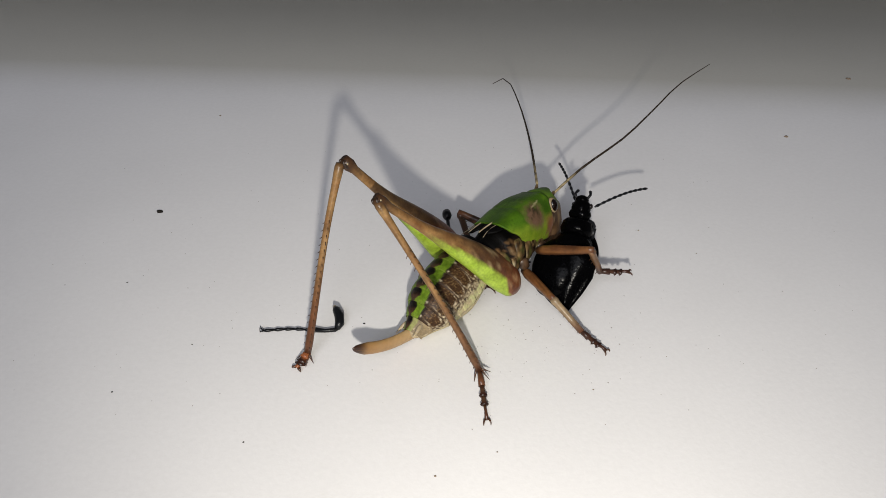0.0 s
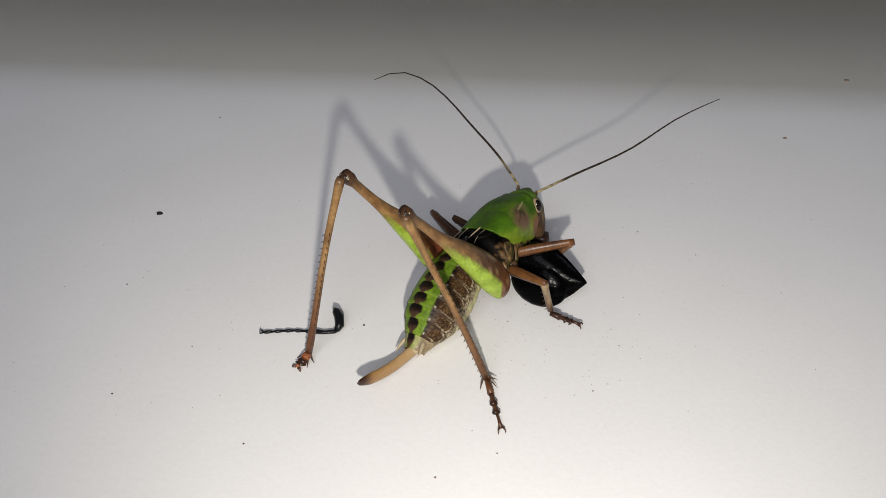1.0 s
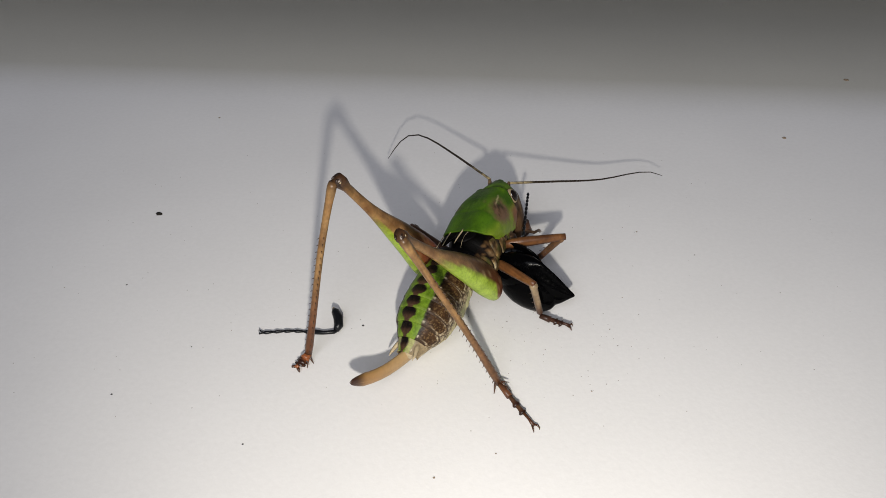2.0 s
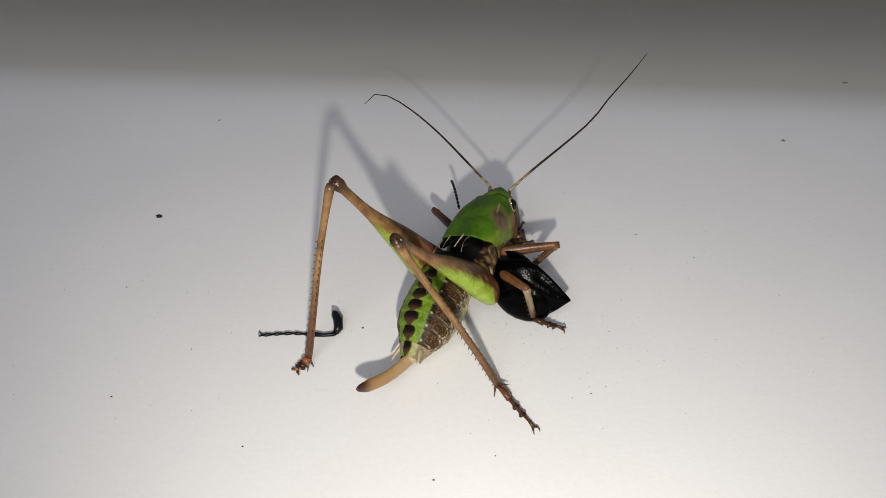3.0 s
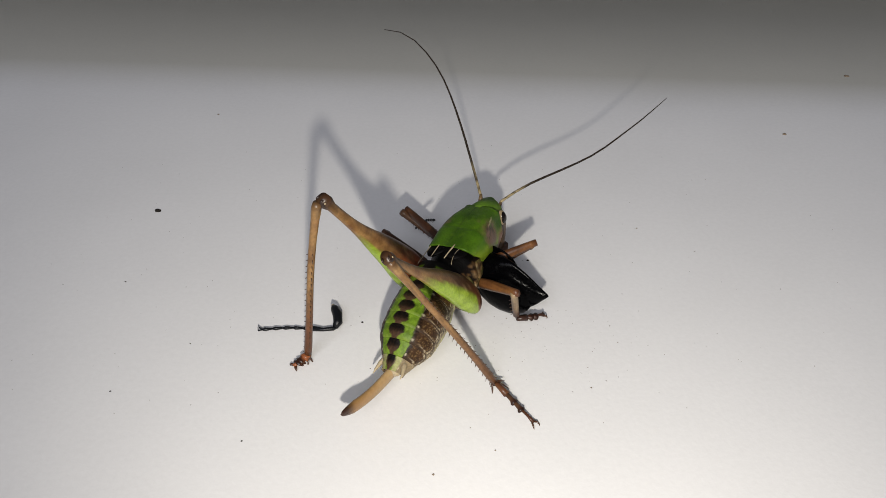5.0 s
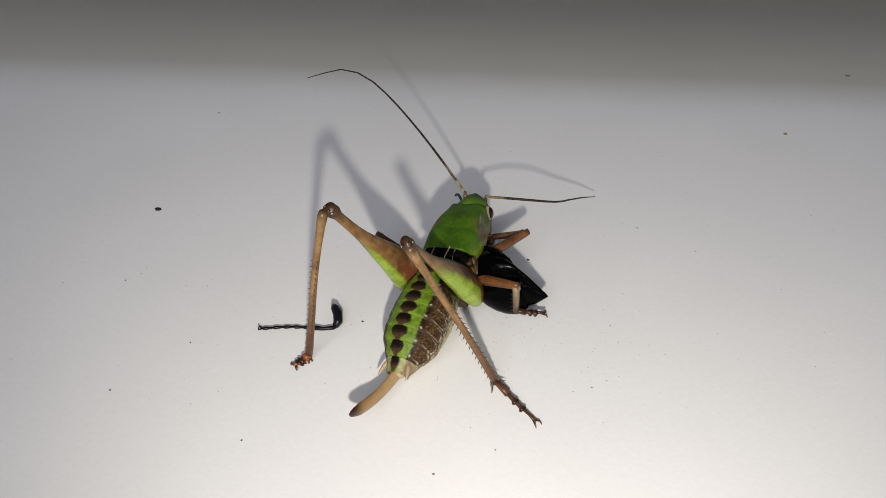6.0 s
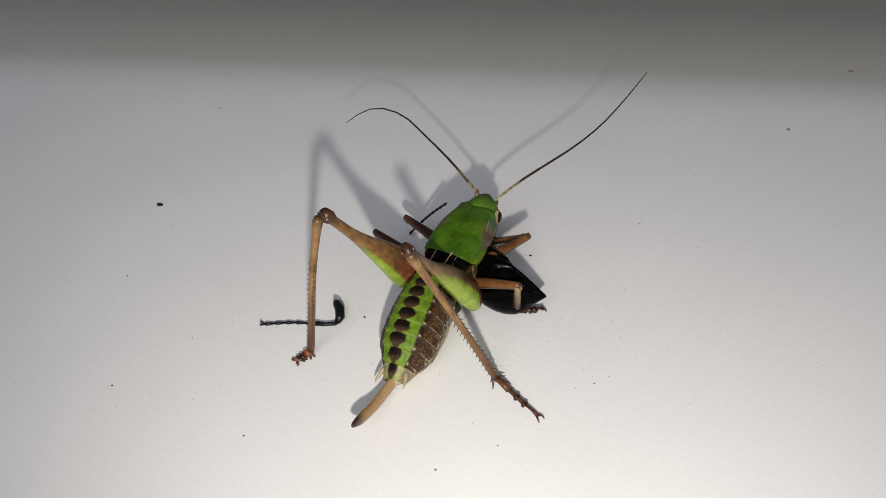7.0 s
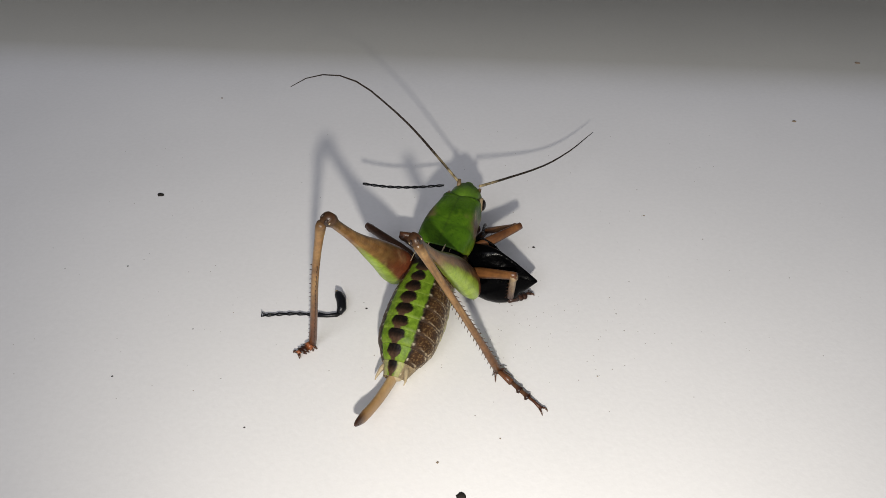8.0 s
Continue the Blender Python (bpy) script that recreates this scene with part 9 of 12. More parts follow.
    walk(moving["right_antenna_1"], [
        (0.00, pose(0.01787, -0.00203, 0.01278, -18.8, -20.8, -7.5)),
        (0.20, pose(0.01782, -0.00167, 0.01262, -20.7, -25.3, -2.3)),
        (0.30, pose(0.01782, -0.00194, 0.01251, -18.8, -28.9, -6.5)),
        (0.40, pose(0.01784, -0.00268, 0.01202, -10.5, -22.0, -23.1)),
        (0.50, pose(0.01799, -0.00191, 0.01204, -16.7, -27.3, -5.8)),
        (0.60, pose(0.01809, -0.00263, 0.01080, -11.9, 5.4, -20.2)),
        (0.70, pose(0.01802, -0.00257, 0.01202, -12.3, -11.7, -19.1)),
        (0.80, pose(0.01763, -0.00310, 0.01268, -9.5, -17.8, -32.0)),
        (0.90, pose(0.01771, -0.00298, 0.01285, -10.5, -13.9, -28.6)),
        (1.00, pose(0.01775, -0.00287, 0.01307, -11.2, -11.4, -25.6)),
        (1.10, pose(0.01777, -0.00212, 0.01374, -13.9, -21.6, -12.0)),
        (1.20, pose(0.01772, -0.00227, 0.01378, -12.3, -19.1, -16.4)),
        (1.30, pose(0.01765, -0.00234, 0.01386, -11.3, -17.1, -19.3)),
        (1.40, pose(0.01752, -0.00232, 0.01417, -10.9, -20.5, -20.8)),
        (1.50, pose(0.01727, -0.00266, 0.01234, -9.7, 20.1, -30.9)),
        (1.60, pose(0.01468, -0.00415, 0.01385, -22.0, 1.2, -85.6)),
        (1.70, pose(0.01710, -0.00246, 0.01271, -10.4, 24.7, -27.1)),
        (1.92, pose(0.01714, -0.00250, 0.01293, -10.6, 20.7, -27.5)),
        (2.14, pose(0.01719, -0.00259, 0.01347, -11.0, 11.3, -28.4)),
        (2.36, pose(0.01716, -0.00264, 0.01413, -11.4, -0.0, -29.4)),
        (2.58, pose(0.01706, -0.00264, 0.01468, -11.6, -9.5, -30.2)),
        (2.80, pose(0.01700, -0.00262, 0.01491, -11.5, -13.4, -30.5)),
        (3.00, pose(0.01758, -0.00225, 0.01398, -13.9, -17.6, -19.8)),
        (3.20, pose(0.01763, -0.00298, 0.01265, -10.4, -6.7, -31.5)),
        (3.30, pose(0.01758, -0.00327, 0.01190, -9.8, 0.3, -36.7)),
        (3.50, pose(0.01782, -0.00319, 0.01168, -10.0, -10.7, -32.7)),
        (3.70, pose(0.01774, -0.00236, 0.01333, -12.9, -21.7, -16.5)),
        (3.80, pose(0.01768, -0.00234, 0.01361, -13.2, -16.3, -16.1)),
        (4.00, pose(0.01709, -0.00293, 0.01465, -9.1, -15.8, -29.4)),
        (4.20, pose(0.01505, -0.00447, 0.01352, 6.4, 10.7, -78.5)),
        (4.30, pose(0.01647, -0.00356, 0.01276, 11.8, 24.7, -46.0)),
        (4.50, pose(0.01638, -0.00396, 0.01335, 9.8, 13.2, -51.0)),
        (4.60, pose(0.01688, -0.00392, 0.01264, 10.8, 9.4, -46.9)),
        (4.70, pose(0.01780, -0.00307, 0.01271, 13.7, -7.9, -27.0)),
        (4.92, pose(0.01779, -0.00302, 0.01275, 13.6, -8.4, -26.8)),
        (5.14, pose(0.01777, -0.00289, 0.01285, 13.6, -9.5, -26.4)),
        (5.36, pose(0.01774, -0.00274, 0.01297, 13.5, -10.9, -26.0)),
        (5.58, pose(0.01771, -0.00262, 0.01307, 13.5, -12.0, -25.6)),
        (5.80, pose(0.01770, -0.00256, 0.01312, 13.4, -12.5, -25.5)),
        (6.00, pose(0.01377, -0.00384, 0.01344, 14.7, -22.3, -116.0)),
        (6.20, pose(0.01766, -0.00252, 0.01329, -23.8, -4.5, -18.0)),
        (6.30, pose(0.01726, -0.00310, 0.01391, -22.2, -8.0, -30.7)),
        (6.50, pose(0.01694, -0.00315, 0.01488, -22.0, -10.8, -32.0)),
        (6.70, pose(0.01728, -0.00290, 0.01339, -24.2, 9.2, -23.9)),
        (6.80, pose(0.01748, -0.00201, 0.01278, -19.5, 15.8, -3.6)),
        (7.00, pose(0.01744, -0.00305, 0.01367, -25.0, -11.8, -23.2)),
        (7.10, pose(0.01704, -0.00358, 0.01382, -22.4, -9.2, -34.4)),
        (7.20, pose(0.01717, -0.00291, 0.01446, -24.3, -14.7, -21.2)),
        (7.30, pose(0.01234, -0.00345, 0.01526, 23.3, -21.9, -138.5)),
        (7.40, pose(0.01710, -0.00223, 0.01425, -31.4, 2.9, -8.4)),
        (7.50, pose(0.01669, -0.00304, 0.01481, -30.7, -0.8, -26.8)),
        (7.60, pose(0.01656, -0.00352, 0.01443, -30.3, -0.9, -36.0)),
        (7.70, pose(0.01719, -0.00242, 0.01429, -28.8, -3.9, -12.2)),
        (7.80, pose(0.01702, -0.00210, 0.01242, -32.4, 28.7, -6.0)),
        (7.90, pose(0.01293, -0.00380, 0.01474, -4.0, -25.0, -127.4)),
        (8.00, pose(0.01733, -0.00281, 0.01226, -22.4, 17.1, -19.6)),
    ])
    walk(moving["right_antenna_2"], [
        (0.00, pose(0.02052, -0.00238, 0.01380, -18.5, -18.1, -11.0)),
        (0.20, pose(0.02040, -0.00177, 0.01384, -20.0, -22.7, -6.2)),
        (0.30, pose(0.02031, -0.00223, 0.01390, -20.0, -29.0, -6.5)),
        (0.40, pose(0.02028, -0.00372, 0.01309, -11.8, -22.4, -22.8)),
        (0.50, pose(0.02052, -0.00216, 0.01335, -17.2, -26.1, -7.9)),
        (0.60, pose(0.02076, -0.00361, 0.01053, -13.7, 4.8, -20.2)),
        (0.70, pose(0.02067, -0.00348, 0.01260, -14.2, -11.9, -19.1)),
        (0.80, pose(0.01994, -0.00454, 0.01355, -11.3, -18.0, -31.8)),
        (0.90, pose(0.02015, -0.00431, 0.01354, -12.4, -14.3, -28.3)),
        (1.00, pose(0.02028, -0.00408, 0.01364, -12.9, -10.9, -26.2)),
        (1.10, pose(0.02037, -0.00267, 0.01480, -15.6, -21.7, -12.1)),
        (1.20, pose(0.02031, -0.00303, 0.01472, -14.0, -19.3, -16.5)),
        (1.30, pose(0.02023, -0.00324, 0.01470, -13.1, -17.4, -19.3)),
        (1.40, pose(0.02002, -0.00327, 0.01518, -12.6, -20.8, -20.8)),
        (1.50, pose(0.01957, -0.00404, 0.01135, -11.6, 20.2, -31.8)),
        (1.60, pose(0.01490, -0.00700, 0.01379, -20.9, 12.7, -65.7)),
        (1.70, pose(0.01941, -0.00364, 0.01152, -8.9, 24.2, -27.8)),
        (1.92, pose(0.01951, -0.00374, 0.01192, -9.1, 20.4, -28.2)),
        (2.14, pose(0.01966, -0.00392, 0.01291, -9.5, 11.1, -29.1)),
        (2.36, pose(0.01965, -0.00404, 0.01413, -9.9, 0.1, -30.1)),
        (2.58, pose(0.01950, -0.00405, 0.01515, -10.0, -9.1, -31.0)),
        (2.80, pose(0.01939, -0.00404, 0.01558, -10.0, -12.9, -31.4)),
        (3.00, pose(0.02014, -0.00318, 0.01485, -12.1, -16.8, -21.3)),
        (3.20, pose(0.02005, -0.00446, 0.01298, -9.4, -7.8, -30.8)),
        (3.30, pose(0.01987, -0.00497, 0.01189, -8.7, -1.0, -36.0)),
        (3.50, pose(0.02018, -0.00470, 0.01221, -8.9, -10.8, -32.8)),
        (3.70, pose(0.02029, -0.00311, 0.01438, -11.9, -21.8, -16.8)),
        (3.80, pose(0.02032, -0.00310, 0.01441, -12.1, -16.6, -16.2)),
        (4.00, pose(0.01948, -0.00428, 0.01543, -8.0, -15.8, -29.8)),
        (4.20, pose(0.01561, -0.00722, 0.01299, 5.1, 15.0, -71.6)),
        (4.30, pose(0.01827, -0.00543, 0.01157, 11.2, 24.7, -46.7)),
        (4.50, pose(0.01813, -0.00613, 0.01270, 9.9, 12.0, -50.5)),
        (4.60, pose(0.01881, -0.00598, 0.01217, 10.7, 8.4, -46.5)),
        (4.70, pose(0.02032, -0.00435, 0.01310, 12.8, -5.1, -29.9)),
        (4.92, pose(0.02031, -0.00429, 0.01317, 12.8, -5.6, -29.9)),
        (5.14, pose(0.02029, -0.00415, 0.01332, 12.8, -6.8, -29.7)),
        (5.36, pose(0.02026, -0.00397, 0.01351, 12.8, -8.2, -29.6)),
        (5.58, pose(0.02023, -0.00383, 0.01367, 12.8, -9.4, -29.4)),
        (5.80, pose(0.02022, -0.00376, 0.01373, 12.8, -9.9, -29.3)),
        (6.00, pose(0.01261, -0.00622, 0.01452, 15.4, -4.4, -85.2)),
        (6.20, pose(0.02037, -0.00340, 0.01352, 2.1, -5.1, -18.3)),
        (6.30, pose(0.01969, -0.00454, 0.01430, 3.2, -8.4, -30.9)),
        (6.50, pose(0.01932, -0.00464, 0.01542, 3.4, -10.9, -32.4)),
        (6.70, pose(0.01986, -0.00405, 0.01293, 2.0, 8.4, -24.2)),
        (6.80, pose(0.02022, -0.00218, 0.01201, 4.7, 15.3, -4.4)),
        (7.00, pose(0.02001, -0.00416, 0.01425, -1.1, -10.3, -25.5)),
        (7.10, pose(0.01937, -0.00518, 0.01428, 0.3, -10.2, -33.7)),
        (7.20, pose(0.01975, -0.00390, 0.01518, -1.9, -15.0, -21.3)),
        (7.30, pose(0.01036, -0.00521, 0.01632, 12.0, 18.4, -72.9)),
        (7.40, pose(0.01993, -0.00264, 0.01411, 21.7, 2.1, -8.8)),
        (7.50, pose(0.01924, -0.00433, 0.01484, 19.9, -0.1, -28.5)),
        (7.60, pose(0.01887, -0.00520, 0.01448, 19.8, -1.7, -35.9)),
        (7.70, pose(0.01997, -0.00302, 0.01448, 17.4, -5.1, -11.6)),
        (7.80, pose(0.01951, -0.00236, 0.01104, 20.3, 28.5, -6.8)),
        (7.90, pose(0.01135, -0.00586, 0.01594, -30.8, -10.1, -96.9)),
        (8.00, pose(0.01991, -0.00372, 0.01142, -15.6, 16.1, -20.0)),
    ])
    walk(moving["right_antenna_3"], [
        (0.00, pose(0.02319, -0.00290, 0.01469, -18.4, -17.0, -12.4)),
        (0.20, pose(0.02302, -0.00206, 0.01494, -19.9, -21.9, -7.3)),
        (0.30, pose(0.02279, -0.00251, 0.01528, -20.6, -29.4, -6.1)),
        (0.40, pose(0.02271, -0.00475, 0.01418, -12.8, -23.9, -21.2)),
        (0.50, pose(0.02306, -0.00252, 0.01460, -17.1, -24.6, -10.2)),
        (0.60, pose(0.02344, -0.00460, 0.01029, -14.9, 3.7, -19.8)),
        (0.70, pose(0.02331, -0.00440, 0.01318, -15.4, -12.2, -19.1)),
        (0.80, pose(0.02225, -0.00597, 0.01444, -12.5, -18.5, -31.3)),
        (0.90, pose(0.02259, -0.00563, 0.01424, -13.8, -15.4, -27.4)),
        (1.00, pose(0.02279, -0.00533, 0.01418, -13.9, -10.2, -27.1)),
        (1.10, pose(0.02297, -0.00323, 0.01585, -16.7, -22.2, -11.7)),
        (1.20, pose(0.02289, -0.00380, 0.01566, -14.9, -19.6, -16.5)),
        (1.30, pose(0.02280, -0.00414, 0.01555, -14.1, -18.1, -18.9)),
        (1.40, pose(0.02252, -0.00422, 0.01619, -13.6, -21.3, -20.4)),
        (1.50, pose(0.02185, -0.00545, 0.01037, -12.3, 20.4, -32.7)),
        (1.60, pose(0.01604, -0.00954, 0.01316, -15.8, 21.4, -43.1)),
        (1.70, pose(0.02172, -0.00486, 0.01035, -10.1, 23.9, -28.5)),
        (1.92, pose(0.02187, -0.00500, 0.01093, -10.2, 20.1, -28.9)),
        (2.14, pose(0.02211, -0.00528, 0.01236, -10.6, 10.9, -29.7)),
        (2.36, pose(0.02212, -0.00547, 0.01412, -11.0, 0.1, -30.6)),
        (2.58, pose(0.02192, -0.00551, 0.01561, -11.1, -9.1, -31.4)),
        (2.80, pose(0.02177, -0.00549, 0.01622, -11.1, -12.9, -31.7)),
        (3.00, pose(0.02269, -0.00417, 0.01567, -13.3, -16.8, -21.7)),
        (3.20, pose(0.02248, -0.00591, 0.01337, -11.1, -9.9, -29.1)),
        (3.30, pose(0.02219, -0.00665, 0.01194, -10.2, -3.2, -34.5)),
        (3.50, pose(0.02254, -0.00622, 0.01274, -10.4, -10.8, -33.0)),
        (3.70, pose(0.02283, -0.00388, 0.01545, -13.5, -22.3, -16.6)),
        (3.80, pose(0.02295, -0.00387, 0.01523, -13.8, -17.3, -15.9)),
        (4.00, pose(0.02187, -0.00565, 0.01621, -9.1, -15.6, -30.4)),
        (4.20, pose(0.01648, -0.00984, 0.01226, 0.9, 20.9, -63.6)),
        (4.30, pose(0.02005, -0.00732, 0.01038, 6.5, 25.6, -47.9)),
        (4.50, pose(0.01990, -0.00829, 0.01211, 5.5, 11.6, -50.5)),
        (4.60, pose(0.02075, -0.00803, 0.01175, 6.5, 6.8, -45.5)),
        (4.70, pose(0.02279, -0.00577, 0.01336, 8.1, -4.6, -30.8)),
        (4.92, pose(0.02278, -0.00571, 0.01345, 8.1, -5.1, -30.7)),
        (5.14, pose(0.02275, -0.00556, 0.01366, 8.1, -6.4, -30.6)),
        (5.36, pose(0.02272, -0.00537, 0.01392, 8.1, -7.9, -30.4)),
        (5.58, pose(0.02269, -0.00521, 0.01413, 8.1, -9.1, -30.3)),
        (5.80, pose(0.02267, -0.00514, 0.01422, 8.1, -9.6, -30.2)),
        (6.00, pose(0.01285, -0.00906, 0.01474, 10.7, 24.3, -35.8)),
        (6.20, pose(0.02307, -0.00429, 0.01377, 19.1, -5.7, -18.6)),
        (6.30, pose(0.02212, -0.00599, 0.01472, 20.0, -9.0, -30.8)),
        (6.50, pose(0.02169, -0.00614, 0.01596, 20.3, -11.0, -32.6)),
        (6.70, pose(0.02243, -0.00520, 0.01251, 19.5, 6.7, -23.6)),
        (6.80, pose(0.02297, -0.00239, 0.01125, 21.2, 14.6, -4.8)),
        (7.00, pose(0.02255, -0.00537, 0.01476, 16.9, -10.0, -26.2)),
        (7.10, pose(0.02171, -0.00674, 0.01479, 18.0, -11.3, -33.0)),
        (7.20, pose(0.02232, -0.00491, 0.01593, 15.2, -15.8, -20.9)),
        (7.30, pose(0.01115, -0.00780, 0.01542, 7.9, 31.1, 11.1)),
        (7.40, pose(0.02275, -0.00308, 0.01400, -3.1, 1.2, -8.9)),
        (7.50, pose(0.02176, -0.00569, 0.01485, -3.3, -0.1, -29.4)),
        (7.60, pose(0.02119, -0.00687, 0.01456, -3.3, -2.0, -36.2)),
        (7.70, pose(0.02276, -0.00360, 0.01473, -3.9, -7.0, -9.7)),
        (7.80, pose(0.02200, -0.00266, 0.00968, -5.1, 27.9, -7.4)),
        (7.90, pose(0.01102, -0.00865, 0.01644, -14.9, 25.9, -29.5)),
        (8.00, pose(0.02249, -0.00466, 0.01062, -11.2, 15.6, -20.7)),
    ])
    walk(moving["right_antenna_4"], [
        (0.00, pose(0.02586, -0.00349, 0.01553, -18.5, -18.2, -11.4)),
        (0.20, pose(0.02565, -0.00239, 0.01601, -20.0, -22.5, -6.8)),
        (0.30, pose(0.02527, -0.00277, 0.01668, -20.8, -30.1, -5.1)),
        (0.40, pose(0.02515, -0.00569, 0.01534, -14.0, -26.7, -18.1)),
        (0.50, pose(0.02562, -0.00298, 0.01579, -17.6, -25.0, -9.9)),
        (0.60, pose(0.02612, -0.00556, 0.01010, -15.4, 2.2, -19.1)),
        (0.70, pose(0.02595, -0.00531, 0.01379, -15.9, -11.7, -19.9)),
        (0.80, pose(0.02457, -0.00738, 0.01535, -13.6, -19.8, -30.2)),
        (0.90, pose(0.02503, -0.00689, 0.01500, -15.0, -16.8, -26.1)),
        (1.00, pose(0.02530, -0.00661, 0.01469, -14.9, -11.0, -26.5)),
        (1.10, pose(0.02556, -0.00376, 0.01693, -18.0, -23.1, -10.8)),
        (1.20, pose(0.02548, -0.00456, 0.01662, -15.8, -19.9, -16.4)),
        (1.30, pose(0.02537, -0.00502, 0.01644, -15.3, -19.2, -17.8)),
        (1.40, pose(0.02501, -0.00515, 0.01723, -14.7, -22.0, -19.7)),
        (1.50, pose(0.02410, -0.00690, 0.00937, -13.0, 20.0, -33.2)),
        (1.60, pose(0.01799, -0.01136, 0.01212, -11.7, 24.4, -29.5)),
        (1.70, pose(0.02401, -0.00610, 0.00919, -11.7, 23.8, -29.3)),
        (1.92, pose(0.02422, -0.00630, 0.00994, -11.8, 19.9, -29.6)),
        (2.14, pose(0.02454, -0.00667, 0.01181, -12.1, 10.7, -30.1)),
        (2.36, pose(0.02458, -0.00693, 0.01412, -12.5, -0.3, -30.7)),
        (2.58, pose(0.02433, -0.00698, 0.01606, -12.6, -9.6, -31.2)),
        (2.80, pose(0.02414, -0.00695, 0.01686, -12.6, -13.4, -31.5)),
        (3.00, pose(0.02523, -0.00518, 0.01650, -14.8, -17.3, -21.4)),
        (3.20, pose(0.02495, -0.00728, 0.01386, -13.3, -12.6, -26.7)),
        (3.30, pose(0.02454, -0.00827, 0.01210, -12.0, -5.5, -32.8)),
        (3.50, pose(0.02490, -0.00775, 0.01328, -12.0, -11.2, -32.9)),
        (3.70, pose(0.02536, -0.00463, 0.01653, -15.4, -23.1, -15.7)),
        (3.80, pose(0.02557, -0.00461, 0.01608, -15.7, -18.4, -14.9)),
        (4.00, pose(0.02424, -0.00704, 0.01697, -10.4, -15.9, -30.4)),
        (4.20, pose(0.01767, -0.01223, 0.01123, -4.3, 23.9, -54.5)),
        (4.30, pose(0.02178, -0.00923, 0.00914, -2.1, 26.7, -49.2)),
        (4.50, pose(0.02168, -0.01045, 0.01153, -2.8, 11.0, -50.3)),
        (4.60, pose(0.02274, -0.01005, 0.01141, -1.7, 5.6, -44.9)),
        (4.70, pose(0.02523, -0.00723, 0.01359, -0.3, -5.2, -30.6)),
        (4.92, pose(0.02522, -0.00716, 0.01370, -0.3, -5.7, -30.5)),
        (5.14, pose(0.02520, -0.00700, 0.01398, -0.3, -7.0, -30.4)),
        (5.36, pose(0.02516, -0.00680, 0.01431, -0.3, -8.5, -30.2)),
        (5.58, pose(0.02512, -0.00663, 0.01459, -0.4, -9.8, -30.0)),
        (5.80, pose(0.02511, -0.00656, 0.01470, -0.4, -10.3, -30.0)),
        (6.00, pose(0.01496, -0.01058, 0.01357, -2.6, 28.3, -20.9)),
        (6.20, pose(0.02577, -0.00520, 0.01405, -1.8, -6.4, -18.6)),
        (6.30, pose(0.02455, -0.00744, 0.01517, -0.4, -9.3, -30.9)),
        (6.50, pose(0.02405, -0.00765, 0.01651, -0.1, -11.6, -32.5)),
        (6.70, pose(0.02504, -0.00634, 0.01218, -2.2, 4.3, -22.4)),
        (6.80, pose(0.02573, -0.00262, 0.01053, -0.9, 13.6, -5.0)),
        (7.00, pose(0.02507, -0.00661, 0.01526, -6.1, -10.7, -26.0)),
        (7.10, pose(0.02406, -0.00827, 0.01535, -4.9, -12.1, -32.5)),
        (7.20, pose(0.02489, -0.00589, 0.01670, -7.4, -16.8, -20.0)),
        (7.30, pose(0.01356, -0.00733, 0.01395, -17.0, 31.8, -2.4)),
        (7.40, pose(0.02557, -0.00353, 0.01394, -23.0, 0.0, -8.5)),
        (7.50, pose(0.02425, -0.00709, 0.01485, -21.5, -0.7, -29.6)),
        (7.60, pose(0.02349, -0.00856, 0.01466, -21.3, -1.6, -37.2)),
        (7.70, pose(0.02556, -0.00408, 0.01508, -20.2, -8.6, -8.2)),
        (7.80, pose(0.02451, -0.00299, 0.00834, -24.3, 26.9, -7.8)),
        (7.90, pose(0.01325, -0.00992, 0.01520, -27.6, 28.9, -15.4)),
        (8.00, pose(0.02506, -0.00563, 0.00985, -30.8, 14.7, -21.1)),
    ])
